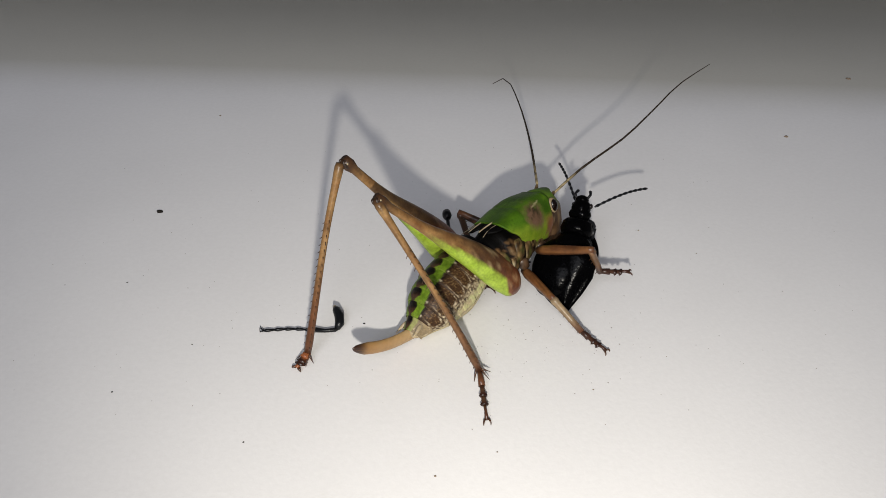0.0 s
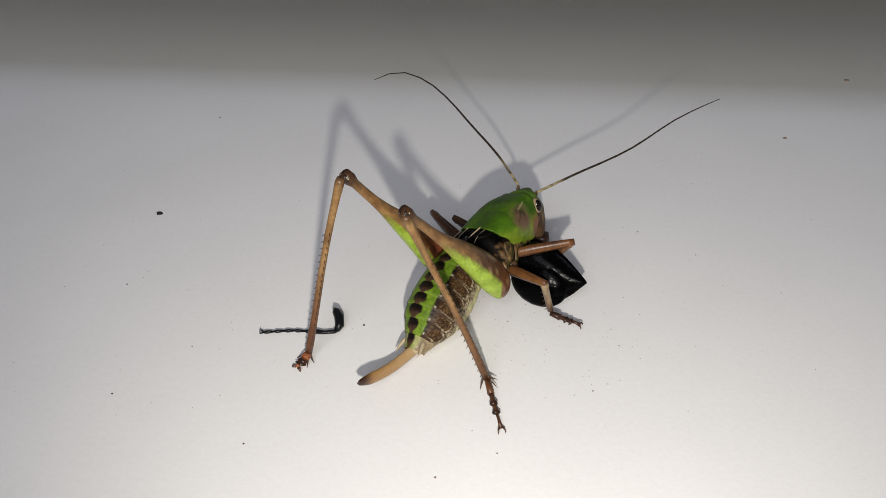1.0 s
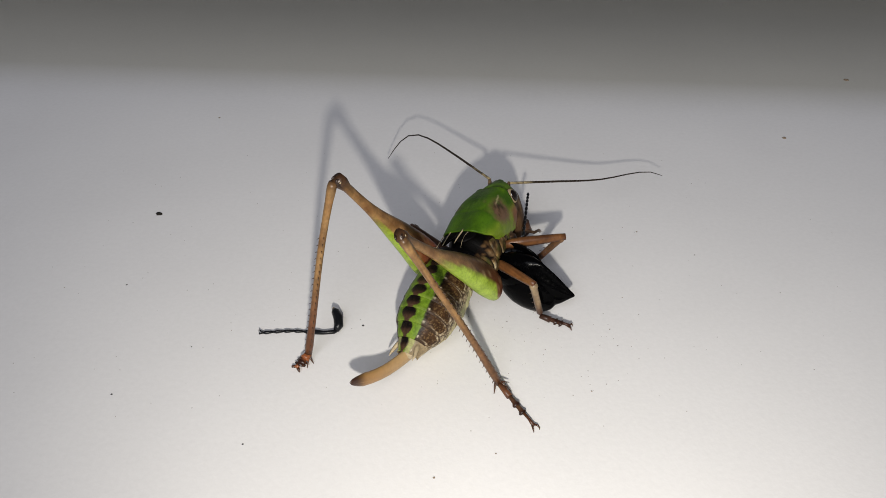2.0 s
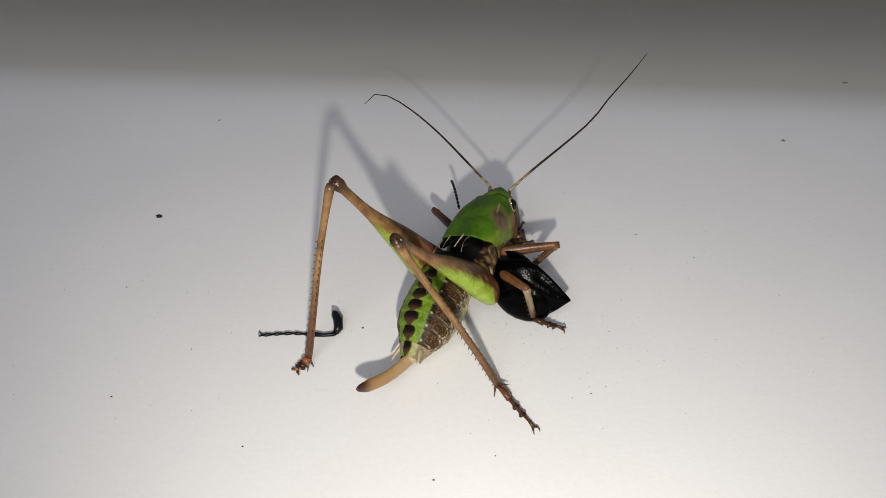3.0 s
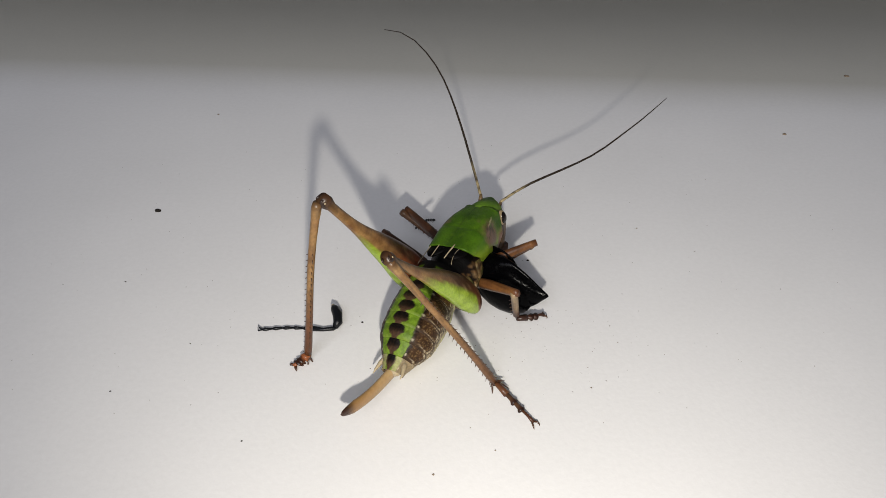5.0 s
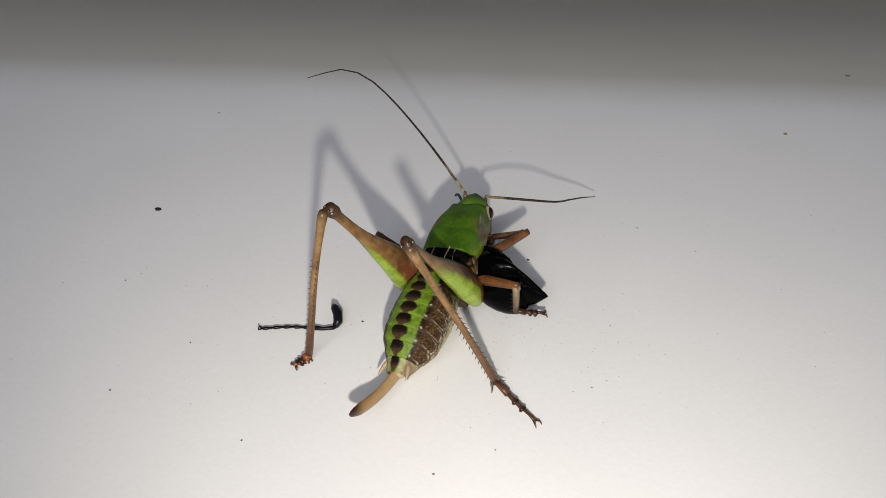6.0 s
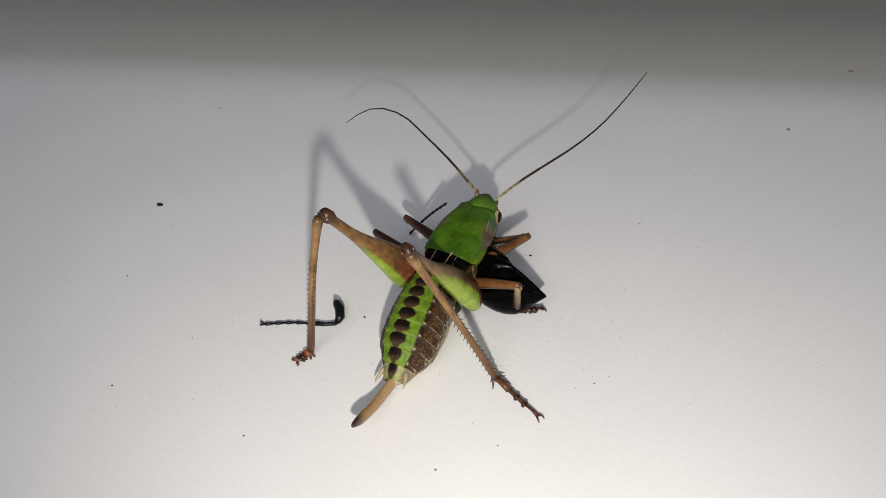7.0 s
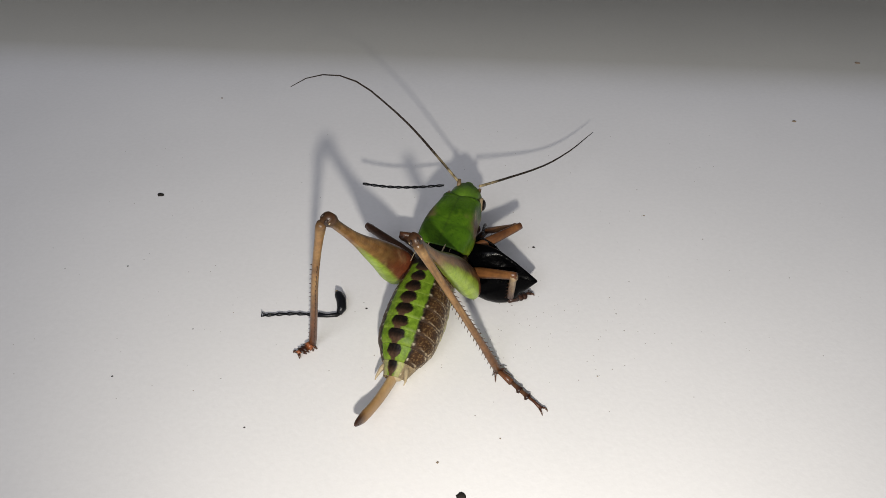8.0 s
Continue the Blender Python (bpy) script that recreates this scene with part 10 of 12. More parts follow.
    walk(moving["right_antenna_5"], [
        (0.00, pose(0.02852, -0.00403, 0.01642, -18.9, -21.3, -7.9)),
        (0.20, pose(0.02827, -0.00271, 0.01711, -20.3, -24.8, -4.0)),
        (0.30, pose(0.02773, -0.00299, 0.01812, -20.8, -31.5, -3.0)),
        (0.40, pose(0.02758, -0.00649, 0.01662, -15.1, -30.3, -13.7)),
        (0.50, pose(0.02817, -0.00342, 0.01700, -18.7, -27.5, -6.3)),
        (0.60, pose(0.02882, -0.00650, 0.01000, -14.8, 0.9, -18.5)),
        (0.70, pose(0.02858, -0.00627, 0.01437, -15.2, -12.6, -19.3)),
        (0.80, pose(0.02689, -0.00873, 0.01631, -13.2, -21.9, -28.2)),
        (0.90, pose(0.02749, -0.00810, 0.01583, -14.3, -17.8, -25.2)),
        (1.00, pose(0.02781, -0.00786, 0.01523, -14.6, -13.4, -24.4)),
        (1.10, pose(0.02814, -0.00426, 0.01806, -18.0, -23.9, -10.0)),
        (1.20, pose(0.02806, -0.00532, 0.01759, -15.4, -20.1, -16.4)),
        (1.30, pose(0.02794, -0.00585, 0.01738, -15.5, -20.7, -16.1)),
        (1.40, pose(0.02751, -0.00605, 0.01830, -14.5, -22.8, -18.9)),
        (1.50, pose(0.02635, -0.00837, 0.00839, -11.9, 19.1, -33.4)),
        (1.60, pose(0.02025, -0.01264, 0.01094, -8.4, 26.5, -23.0)),
        (1.70, pose(0.02629, -0.00738, 0.00804, -11.3, 23.0, -29.7)),
        (1.92, pose(0.02656, -0.00763, 0.00897, -11.4, 19.1, -29.8)),
        (2.14, pose(0.02697, -0.00808, 0.01128, -11.6, 9.7, -29.9)),
        (2.36, pose(0.02704, -0.00839, 0.01414, -11.8, -1.5, -30.1)),
        (2.58, pose(0.02674, -0.00844, 0.01653, -12.0, -10.8, -30.2)),
        (2.80, pose(0.02651, -0.00840, 0.01752, -12.0, -14.8, -30.3)),
        (3.00, pose(0.02777, -0.00618, 0.01735, -14.4, -18.4, -20.3)),
        (3.20, pose(0.02744, -0.00853, 0.01448, -13.1, -14.7, -24.7)),
        (3.30, pose(0.02693, -0.00981, 0.01238, -11.5, -7.9, -30.9)),
        (3.50, pose(0.02725, -0.00928, 0.01383, -11.4, -12.0, -32.3)),
        (3.70, pose(0.02790, -0.00534, 0.01765, -15.0, -24.1, -14.5)),
        (3.80, pose(0.02819, -0.00531, 0.01698, -15.3, -19.4, -13.9)),
        (4.00, pose(0.02661, -0.00843, 0.01776, -9.7, -16.8, -29.7)),
        (4.20, pose(0.01919, -0.01436, 0.01007, -6.5, 22.4, -45.2)),
        (4.30, pose(0.02345, -0.01117, 0.00786, -7.8, 24.9, -48.7)),
        (4.50, pose(0.02348, -0.01261, 0.01099, -8.5, 9.7, -49.7)),
        (4.60, pose(0.02476, -0.01206, 0.01113, -7.6, 4.2, -44.1)),
        (4.70, pose(0.02768, -0.00868, 0.01384, -6.4, -7.1, -29.2)),
        (4.92, pose(0.02767, -0.00861, 0.01399, -6.4, -7.6, -29.1)),
        (5.14, pose(0.02765, -0.00844, 0.01433, -6.5, -8.9, -28.8)),
        (5.36, pose(0.02761, -0.00822, 0.01473, -6.5, -10.5, -28.5)),
        (5.58, pose(0.02756, -0.00804, 0.01507, -6.6, -11.7, -28.3)),
        (5.80, pose(0.02754, -0.00797, 0.01521, -6.6, -12.3, -28.2)),
        (6.00, pose(0.01731, -0.01148, 0.01221, -11.7, 27.3, -14.5)),
        (6.20, pose(0.02846, -0.00610, 0.01437, -16.2, -6.8, -19.0)),
        (6.30, pose(0.02696, -0.00889, 0.01563, -14.4, -9.7, -31.1)),
        (6.50, pose(0.02641, -0.00916, 0.01708, -14.4, -12.7, -31.7)),
        (6.70, pose(0.02767, -0.00743, 0.01196, -16.7, 2.5, -21.5)),
        (6.80, pose(0.02849, -0.00286, 0.00986, -15.4, 12.2, -4.7)),
        (7.00, pose(0.02760, -0.00784, 0.01579, -19.5, -12.5, -24.3)),
        (7.10, pose(0.02642, -0.00977, 0.01595, -18.0, -13.9, -30.9)),
        (7.20, pose(0.02746, -0.00683, 0.01753, -20.4, -17.4, -19.8)),
        (7.30, pose(0.01598, -0.00743, 0.01244, -30.9, 29.2, 2.9)),
        (7.40, pose(0.02840, -0.00395, 0.01394, -38.1, -1.4, -7.7)),
        (7.50, pose(0.02673, -0.00851, 0.01489, -35.5, -1.9, -29.2)),
        (7.60, pose(0.02577, -0.01029, 0.01474, -35.0, -2.2, -37.2)),
        (7.70, pose(0.02836, -0.00448, 0.01551, -33.9, -9.8, -7.3)),
        (7.80, pose(0.02704, -0.00333, 0.00705, -39.4, 25.1, -7.6)),
        (7.90, pose(0.01567, -0.01058, 0.01382, -40.7, 29.2, -10.5)),
        (8.00, pose(0.02765, -0.00662, 0.00913, -45.3, 13.1, -20.8)),
    ])
    walk(moving["right_antenna_6"], [
        (0.00, pose(0.03116, -0.00439, 0.01746, -19.1, -23.4, -5.4)),
        (0.20, pose(0.03086, -0.00289, 0.01830, -22.1, -28.8, 1.9)),
        (0.30, pose(0.03017, -0.00312, 0.01961, -21.1, -33.3, -0.1)),
        (0.40, pose(0.02997, -0.00707, 0.01806, -14.9, -32.2, -11.1)),
        (0.50, pose(0.03069, -0.00370, 0.01832, -20.5, -31.3, -0.1)),
        (0.60, pose(0.03153, -0.00740, 0.00995, -13.2, -0.8, -17.5)),
        (0.70, pose(0.03122, -0.00719, 0.01499, -13.5, -14.7, -17.3)),
        (0.80, pose(0.02923, -0.00999, 0.01738, -11.5, -24.6, -25.4)),
        (0.90, pose(0.02995, -0.00925, 0.01671, -11.9, -18.6, -24.5)),
        (1.00, pose(0.03034, -0.00901, 0.01589, -12.9, -16.6, -21.3)),
        (1.10, pose(0.03072, -0.00471, 0.01922, -16.3, -24.4, -9.5)),
        (1.20, pose(0.03063, -0.00608, 0.01857, -13.4, -20.3, -16.3)),
        (1.30, pose(0.03051, -0.00659, 0.01839, -13.8, -21.6, -15.2)),
        (1.40, pose(0.03000, -0.00690, 0.01941, -12.7, -23.5, -18.3)),
        (1.50, pose(0.02861, -0.00985, 0.00746, -8.9, 17.3, -32.9)),
        (1.60, pose(0.02261, -0.01364, 0.00966, -4.9, 27.9, -19.6)),
        (1.70, pose(0.02858, -0.00869, 0.00692, -9.5, 21.3, -29.5)),
        (1.92, pose(0.02891, -0.00897, 0.00803, -9.4, 17.3, -29.3)),
        (2.14, pose(0.02942, -0.00949, 0.01080, -9.4, 7.6, -28.7)),
        (2.36, pose(0.02951, -0.00982, 0.01421, -9.5, -3.9, -28.1)),
        (2.58, pose(0.02916, -0.00985, 0.01707, -9.6, -13.6, -27.6)),
        (2.80, pose(0.02890, -0.00980, 0.01825, -9.7, -17.6, -27.4)),
        (3.00, pose(0.03032, -0.00712, 0.01825, -13.0, -21.8, -16.1)),
        (3.20, pose(0.02995, -0.00968, 0.01521, -10.4, -16.3, -23.1)),
        (3.30, pose(0.02936, -0.01126, 0.01277, -8.7, -9.9, -29.3)),
        (3.50, pose(0.02961, -0.01077, 0.01443, -8.5, -14.2, -30.3)),
        (3.70, pose(0.03042, -0.00600, 0.01882, -12.6, -24.8, -13.7)),
        (3.80, pose(0.03081, -0.00596, 0.01793, -12.8, -20.3, -13.1)),
        (4.00, pose(0.02899, -0.00978, 0.01858, -7.9, -19.4, -26.7)),
        (4.20, pose(0.02105, -0.01623, 0.00899, -5.1, 20.1, -38.4)),
        (4.30, pose(0.02516, -0.01311, 0.00666, -7.7, 20.1, -46.2)),
        (4.50, pose(0.02530, -0.01475, 0.01051, -8.4, 6.5, -47.6)),
        (4.60, pose(0.02681, -0.01404, 0.01092, -7.8, 2.1, -42.7)),
        (4.70, pose(0.03016, -0.01006, 0.01420, -7.1, -10.9, -25.8)),
        (4.92, pose(0.03015, -0.00998, 0.01437, -7.1, -11.3, -25.8)),
        (5.14, pose(0.03012, -0.00980, 0.01477, -7.2, -12.3, -25.7)),
        (5.36, pose(0.03007, -0.00957, 0.01525, -7.2, -13.5, -25.6)),
        (5.58, pose(0.03003, -0.00937, 0.01565, -7.2, -14.5, -25.5)),
        (5.80, pose(0.03000, -0.00929, 0.01582, -7.2, -14.9, -25.4)),
        (6.00, pose(0.01977, -0.01211, 0.01090, -13.5, 25.5, -10.9)),
        (6.20, pose(0.03114, -0.00703, 0.01471, -19.4, -7.8, -18.6)),
        (6.30, pose(0.02938, -0.01034, 0.01611, -17.4, -10.6, -30.6)),
        (6.50, pose(0.02879, -0.01062, 0.01771, -17.8, -15.8, -28.4)),
        (6.70, pose(0.03033, -0.00847, 0.01184, -20.3, 0.9, -20.7)),
        (6.80, pose(0.03128, -0.00309, 0.00925, -19.3, 11.0, -4.5)),
        (7.00, pose(0.03014, -0.00899, 0.01641, -22.8, -14.8, -22.0)),
        (7.10, pose(0.02880, -0.01119, 0.01663, -21.2, -16.8, -27.8)),
        (7.20, pose(0.03002, -0.00775, 0.01839, -23.6, -18.4, -18.9)),
        (7.30, pose(0.01847, -0.00731, 0.01105, -33.3, 26.3, 6.7)),
        (7.40, pose(0.03123, -0.00433, 0.01401, -40.1, -2.8, -6.7)),
        (7.50, pose(0.02923, -0.00990, 0.01498, -37.1, -5.1, -26.4)),
        (7.60, pose(0.02804, -0.01202, 0.01485, -36.0, -4.2, -35.9)),
        (7.70, pose(0.03115, -0.00483, 0.01599, -35.8, -10.9, -6.2)),
        (7.80, pose(0.02960, -0.00367, 0.00584, -41.0, 22.9, -6.9)),
        (7.90, pose(0.01812, -0.01104, 0.01242, -41.8, 29.1, -8.3)),
        (8.00, pose(0.03025, -0.00761, 0.00848, -46.7, 10.5, -19.5)),
    ])
    walk(moving["right_antenna_7"], [
        (0.00, pose(0.03377, -0.00464, 0.01859, -19.2, -23.8, -5.0)),
        (0.20, pose(0.03337, -0.00280, 0.01968, -22.9, -30.1, 4.1)),
        (0.30, pose(0.03256, -0.00313, 0.02118, -21.9, -34.5, 2.1)),
        (0.40, pose(0.03235, -0.00753, 0.01959, -13.9, -31.9, -11.6)),
        (0.50, pose(0.03313, -0.00371, 0.01980, -21.2, -32.9, 2.9)),
        (0.60, pose(0.03426, -0.00826, 0.00999, -12.4, -2.9, -16.0)),
        (0.70, pose(0.03386, -0.00801, 0.01571, -12.8, -17.1, -14.9)),
        (0.80, pose(0.03158, -0.01110, 0.01857, -10.6, -27.4, -22.4)),
        (0.90, pose(0.03242, -0.01038, 0.01762, -10.0, -19.2, -24.0)),
        (1.00, pose(0.03289, -0.01001, 0.01671, -11.3, -17.9, -20.1)),
        (1.10, pose(0.03328, -0.00514, 0.02040, -14.5, -24.7, -9.4)),
        (1.20, pose(0.03320, -0.00683, 0.01956, -11.7, -20.7, -16.2)),
        (1.30, pose(0.03308, -0.00728, 0.01944, -11.9, -21.7, -15.4)),
        (1.40, pose(0.03249, -0.00772, 0.02055, -11.1, -24.0, -17.8)),
        (1.50, pose(0.03090, -0.01134, 0.00661, -6.7, 14.7, -31.8)),
        (1.60, pose(0.02499, -0.01449, 0.00832, -3.0, 28.2, -17.5)),
        (1.70, pose(0.03090, -0.01000, 0.00588, -8.2, 18.2, -28.3)),
        (1.92, pose(0.03129, -0.01030, 0.00719, -8.0, 14.2, -27.9)),
        (2.14, pose(0.03190, -0.01085, 0.01042, -7.9, 4.7, -27.0)),
        (2.36, pose(0.03203, -0.01116, 0.01441, -8.0, -6.6, -26.0)),
        (2.58, pose(0.03162, -0.01114, 0.01774, -8.2, -16.0, -25.1)),
        (2.80, pose(0.03132, -0.01105, 0.01911, -8.4, -20.0, -24.7)),
        (3.00, pose(0.03287, -0.00786, 0.01931, -12.8, -25.0, -11.3)),
        (3.20, pose(0.03247, -0.01076, 0.01601, -8.2, -17.4, -22.1)),
        (3.30, pose(0.03182, -0.01264, 0.01326, -6.4, -11.4, -28.1)),
        (3.50, pose(0.03201, -0.01217, 0.01513, -6.9, -18.7, -25.6)),
        (3.70, pose(0.03294, -0.00661, 0.02002, -10.7, -25.0, -13.7)),
        (3.80, pose(0.03342, -0.00657, 0.01892, -11.2, -20.9, -12.7)),
        (4.00, pose(0.03140, -0.01100, 0.01954, -8.2, -23.9, -20.8)),
        (4.20, pose(0.02315, -0.01790, 0.00801, -2.8, 21.5, -35.8)),
        (4.30, pose(0.02702, -0.01505, 0.00567, -5.9, 16.5, -44.3)),
        (4.50, pose(0.02721, -0.01685, 0.01018, -6.6, 4.4, -46.2)),
        (4.60, pose(0.02891, -0.01598, 0.01082, -6.2, -0.4, -40.9)),
        (4.70, pose(0.03269, -0.01128, 0.01473, -6.2, -13.9, -22.9)),
        (4.92, pose(0.03268, -0.01120, 0.01492, -6.2, -14.2, -22.9)),
        (5.14, pose(0.03264, -0.01101, 0.01538, -6.2, -15.0, -23.0)),
        (5.36, pose(0.03258, -0.01077, 0.01592, -6.2, -15.8, -23.1)),
        (5.58, pose(0.03253, -0.01056, 0.01637, -6.1, -16.6, -23.2)),
        (5.80, pose(0.03250, -0.01047, 0.01655, -6.1, -16.9, -23.2)),
        (6.00, pose(0.02231, -0.01260, 0.00967, -13.0, 26.8, -10.2)),
        (6.20, pose(0.03383, -0.00793, 0.01510, -19.2, -9.6, -17.0)),
        (6.30, pose(0.03180, -0.01177, 0.01663, -16.7, -12.1, -29.2)),
        (6.50, pose(0.03121, -0.01193, 0.01848, -17.6, -18.4, -25.4)),
        (6.70, pose(0.03300, -0.00948, 0.01179, -19.9, -0.3, -20.2)),
        (6.80, pose(0.03408, -0.00331, 0.00871, -19.2, 9.8, -4.1)),
        (7.00, pose(0.03270, -0.01003, 0.01714, -22.5, -17.2, -19.5)),
        (7.10, pose(0.03122, -0.01247, 0.01746, -21.0, -19.8, -24.4)),
        (7.20, pose(0.03259, -0.00863, 0.01929, -23.3, -19.9, -17.0)),
        (7.30, pose(0.02102, -0.00701, 0.00978, -33.7, 24.9, 10.3)),
        (7.40, pose(0.03407, -0.00467, 0.01415, -40.4, -4.3, -5.1)),
        (7.50, pose(0.03178, -0.01116, 0.01524, -37.5, -9.2, -21.9)),
        (7.60, pose(0.03035, -0.01369, 0.01506, -35.3, -7.4, -33.1)),
        (7.70, pose(0.03394, -0.00514, 0.01654, -36.6, -12.1, -4.9)),
        (7.80, pose(0.03221, -0.00399, 0.00472, -41.5, 20.7, -5.9)),
        (7.90, pose(0.02059, -0.01140, 0.01103, -42.3, 28.8, -7.2)),
        (8.00, pose(0.03290, -0.00855, 0.00796, -47.3, 8.1, -18.2)),
    ])
    walk(moving["right_antenna_8"], [
        (0.00, pose(0.03637, -0.00487, 0.01975, -19.2, -24.5, -4.3)),
        (0.20, pose(0.03583, -0.00263, 0.02112, -21.5, -28.5, 0.9)),
        (0.30, pose(0.03491, -0.00304, 0.02280, -22.2, -34.6, 2.1)),
        (0.40, pose(0.03473, -0.00802, 0.02110, -11.7, -28.9, -15.6)),
        (0.50, pose(0.03553, -0.00358, 0.02135, -19.5, -32.2, 1.3)),
        (0.60, pose(0.03700, -0.00905, 0.01014, -12.6, -5.6, -13.9)),
        (0.70, pose(0.03650, -0.00871, 0.01655, -13.0, -18.6, -13.3)),
        (0.80, pose(0.03392, -0.01207, 0.01988, -10.7, -28.9, -20.6)),
        (0.90, pose(0.03488, -0.01148, 0.01856, -9.5, -19.8, -23.4)),
        (1.00, pose(0.03545, -0.01094, 0.01759, -10.1, -16.7, -21.6)),
        (1.10, pose(0.03585, -0.00556, 0.02159, -13.5, -24.7, -9.6)),
        (1.20, pose(0.03577, -0.00758, 0.02057, -10.9, -21.2, -15.8)),
        (1.30, pose(0.03564, -0.00799, 0.02050, -10.4, -20.6, -17.2)),
        (1.40, pose(0.03497, -0.00852, 0.02171, -10.4, -24.4, -17.4)),
        (1.50, pose(0.03325, -0.01280, 0.00588, -5.6, 13.2, -31.4)),
        (1.60, pose(0.02739, -0.01525, 0.00697, -2.2, 29.3, -16.8)),
        (1.70, pose(0.03329, -0.01129, 0.00499, -7.7, 16.2, -27.7)),
        (1.92, pose(0.03374, -0.01160, 0.00649, -7.6, 12.4, -27.5)),
        (2.14, pose(0.03444, -0.01214, 0.01019, -7.6, 3.5, -26.9)),
        (2.36, pose(0.03458, -0.01241, 0.01473, -7.7, -7.1, -26.2)),
        (2.58, pose(0.03411, -0.01230, 0.01853, -7.8, -16.0, -25.6)),
        (2.80, pose(0.03376, -0.01217, 0.02009, -7.9, -19.7, -25.4)),
        (3.00, pose(0.03541, -0.00837, 0.02052, -11.4, -23.1, -14.9)),
        (3.20, pose(0.03500, -0.01179, 0.01687, -9.1, -18.8, -20.7)),
        (3.30, pose(0.03429, -0.01396, 0.01383, -7.1, -12.8, -26.9)),
        (3.50, pose(0.03445, -0.01334, 0.01605, -7.7, -20.0, -24.3)),
        (3.70, pose(0.03546, -0.00723, 0.02123, -11.0, -24.8, -14.5)),
        (3.80, pose(0.03603, -0.00716, 0.01994, -11.9, -21.4, -12.3)),
        (4.00, pose(0.03384, -0.01192, 0.02069, -7.7, -22.4, -23.4)),
        (4.20, pose(0.02531, -0.01946, 0.00696, -4.1, 26.5, -36.5)),
        (4.30, pose(0.02898, -0.01697, 0.00486, -7.9, 16.9, -45.1)),
        (4.50, pose(0.02919, -0.01891, 0.00996, -8.7, 5.3, -47.1)),
        (4.60, pose(0.03107, -0.01785, 0.01084, -8.0, -2.9, -39.1)),
        (4.70, pose(0.03524, -0.01236, 0.01542, -8.7, -14.1, -23.0)),
        (4.92, pose(0.03523, -0.01228, 0.01563, -8.7, -14.5, -22.9)),
        (5.14, pose(0.03518, -0.01208, 0.01612, -8.8, -15.5, -22.6)),
        (5.36, pose(0.03511, -0.01184, 0.01670, -8.9, -16.7, -22.3)),
        (5.58, pose(0.03504, -0.01164, 0.01718, -8.9, -17.7, -22.1)),
        (5.80, pose(0.03501, -0.01155, 0.01738, -9.0, -18.1, -22.0)),
        (6.00, pose(0.02482, -0.01305, 0.00838, -16.9, 26.8, -9.6)),
        (6.20, pose(0.03652, -0.00875, 0.01557, -23.5, -11.4, -15.0)),
        (6.30, pose(0.03424, -0.01314, 0.01723, -20.6, -14.2, -27.2)),
        (6.50, pose(0.03366, -0.01309, 0.01938, -20.6, -17.2, -27.5)),
        (6.70, pose(0.03568, -0.01047, 0.01181, -23.2, -1.7, -19.5)),
        (6.80, pose(0.03689, -0.00351, 0.00822, -22.8, 8.3, -3.4)),
        (7.00, pose(0.03528, -0.01094, 0.01799, -25.7, -19.7, -16.4)),
        (7.10, pose(0.03367, -0.01358, 0.01842, -23.5, -21.3, -22.7)),
        (7.20, pose(0.03516, -0.00941, 0.02026, -26.5, -22.2, -13.7)),
        (7.30, pose(0.02357, -0.00654, 0.00857, -37.9, 24.8, 11.7)),
        (7.40, pose(0.03691, -0.00492, 0.01436, -44.3, -6.0, -3.0)),
        (7.50, pose(0.03439, -0.01222, 0.01569, -39.9, -8.6, -23.5)),
        (7.60, pose(0.03273, -0.01523, 0.01543, -38.8, -11.3, -29.1)),
        (7.70, pose(0.03672, -0.00538, 0.01714, -41.6, -13.6, -2.4)),
        (7.80, pose(0.03487, -0.00427, 0.00371, -46.6, 18.9, -5.1)),
        (7.90, pose(0.02308, -0.01171, 0.00966, -47.4, 28.0, -6.2)),
        (8.00, pose(0.03559, -0.00943, 0.00756, -52.0, 6.5, -17.5)),
    ])
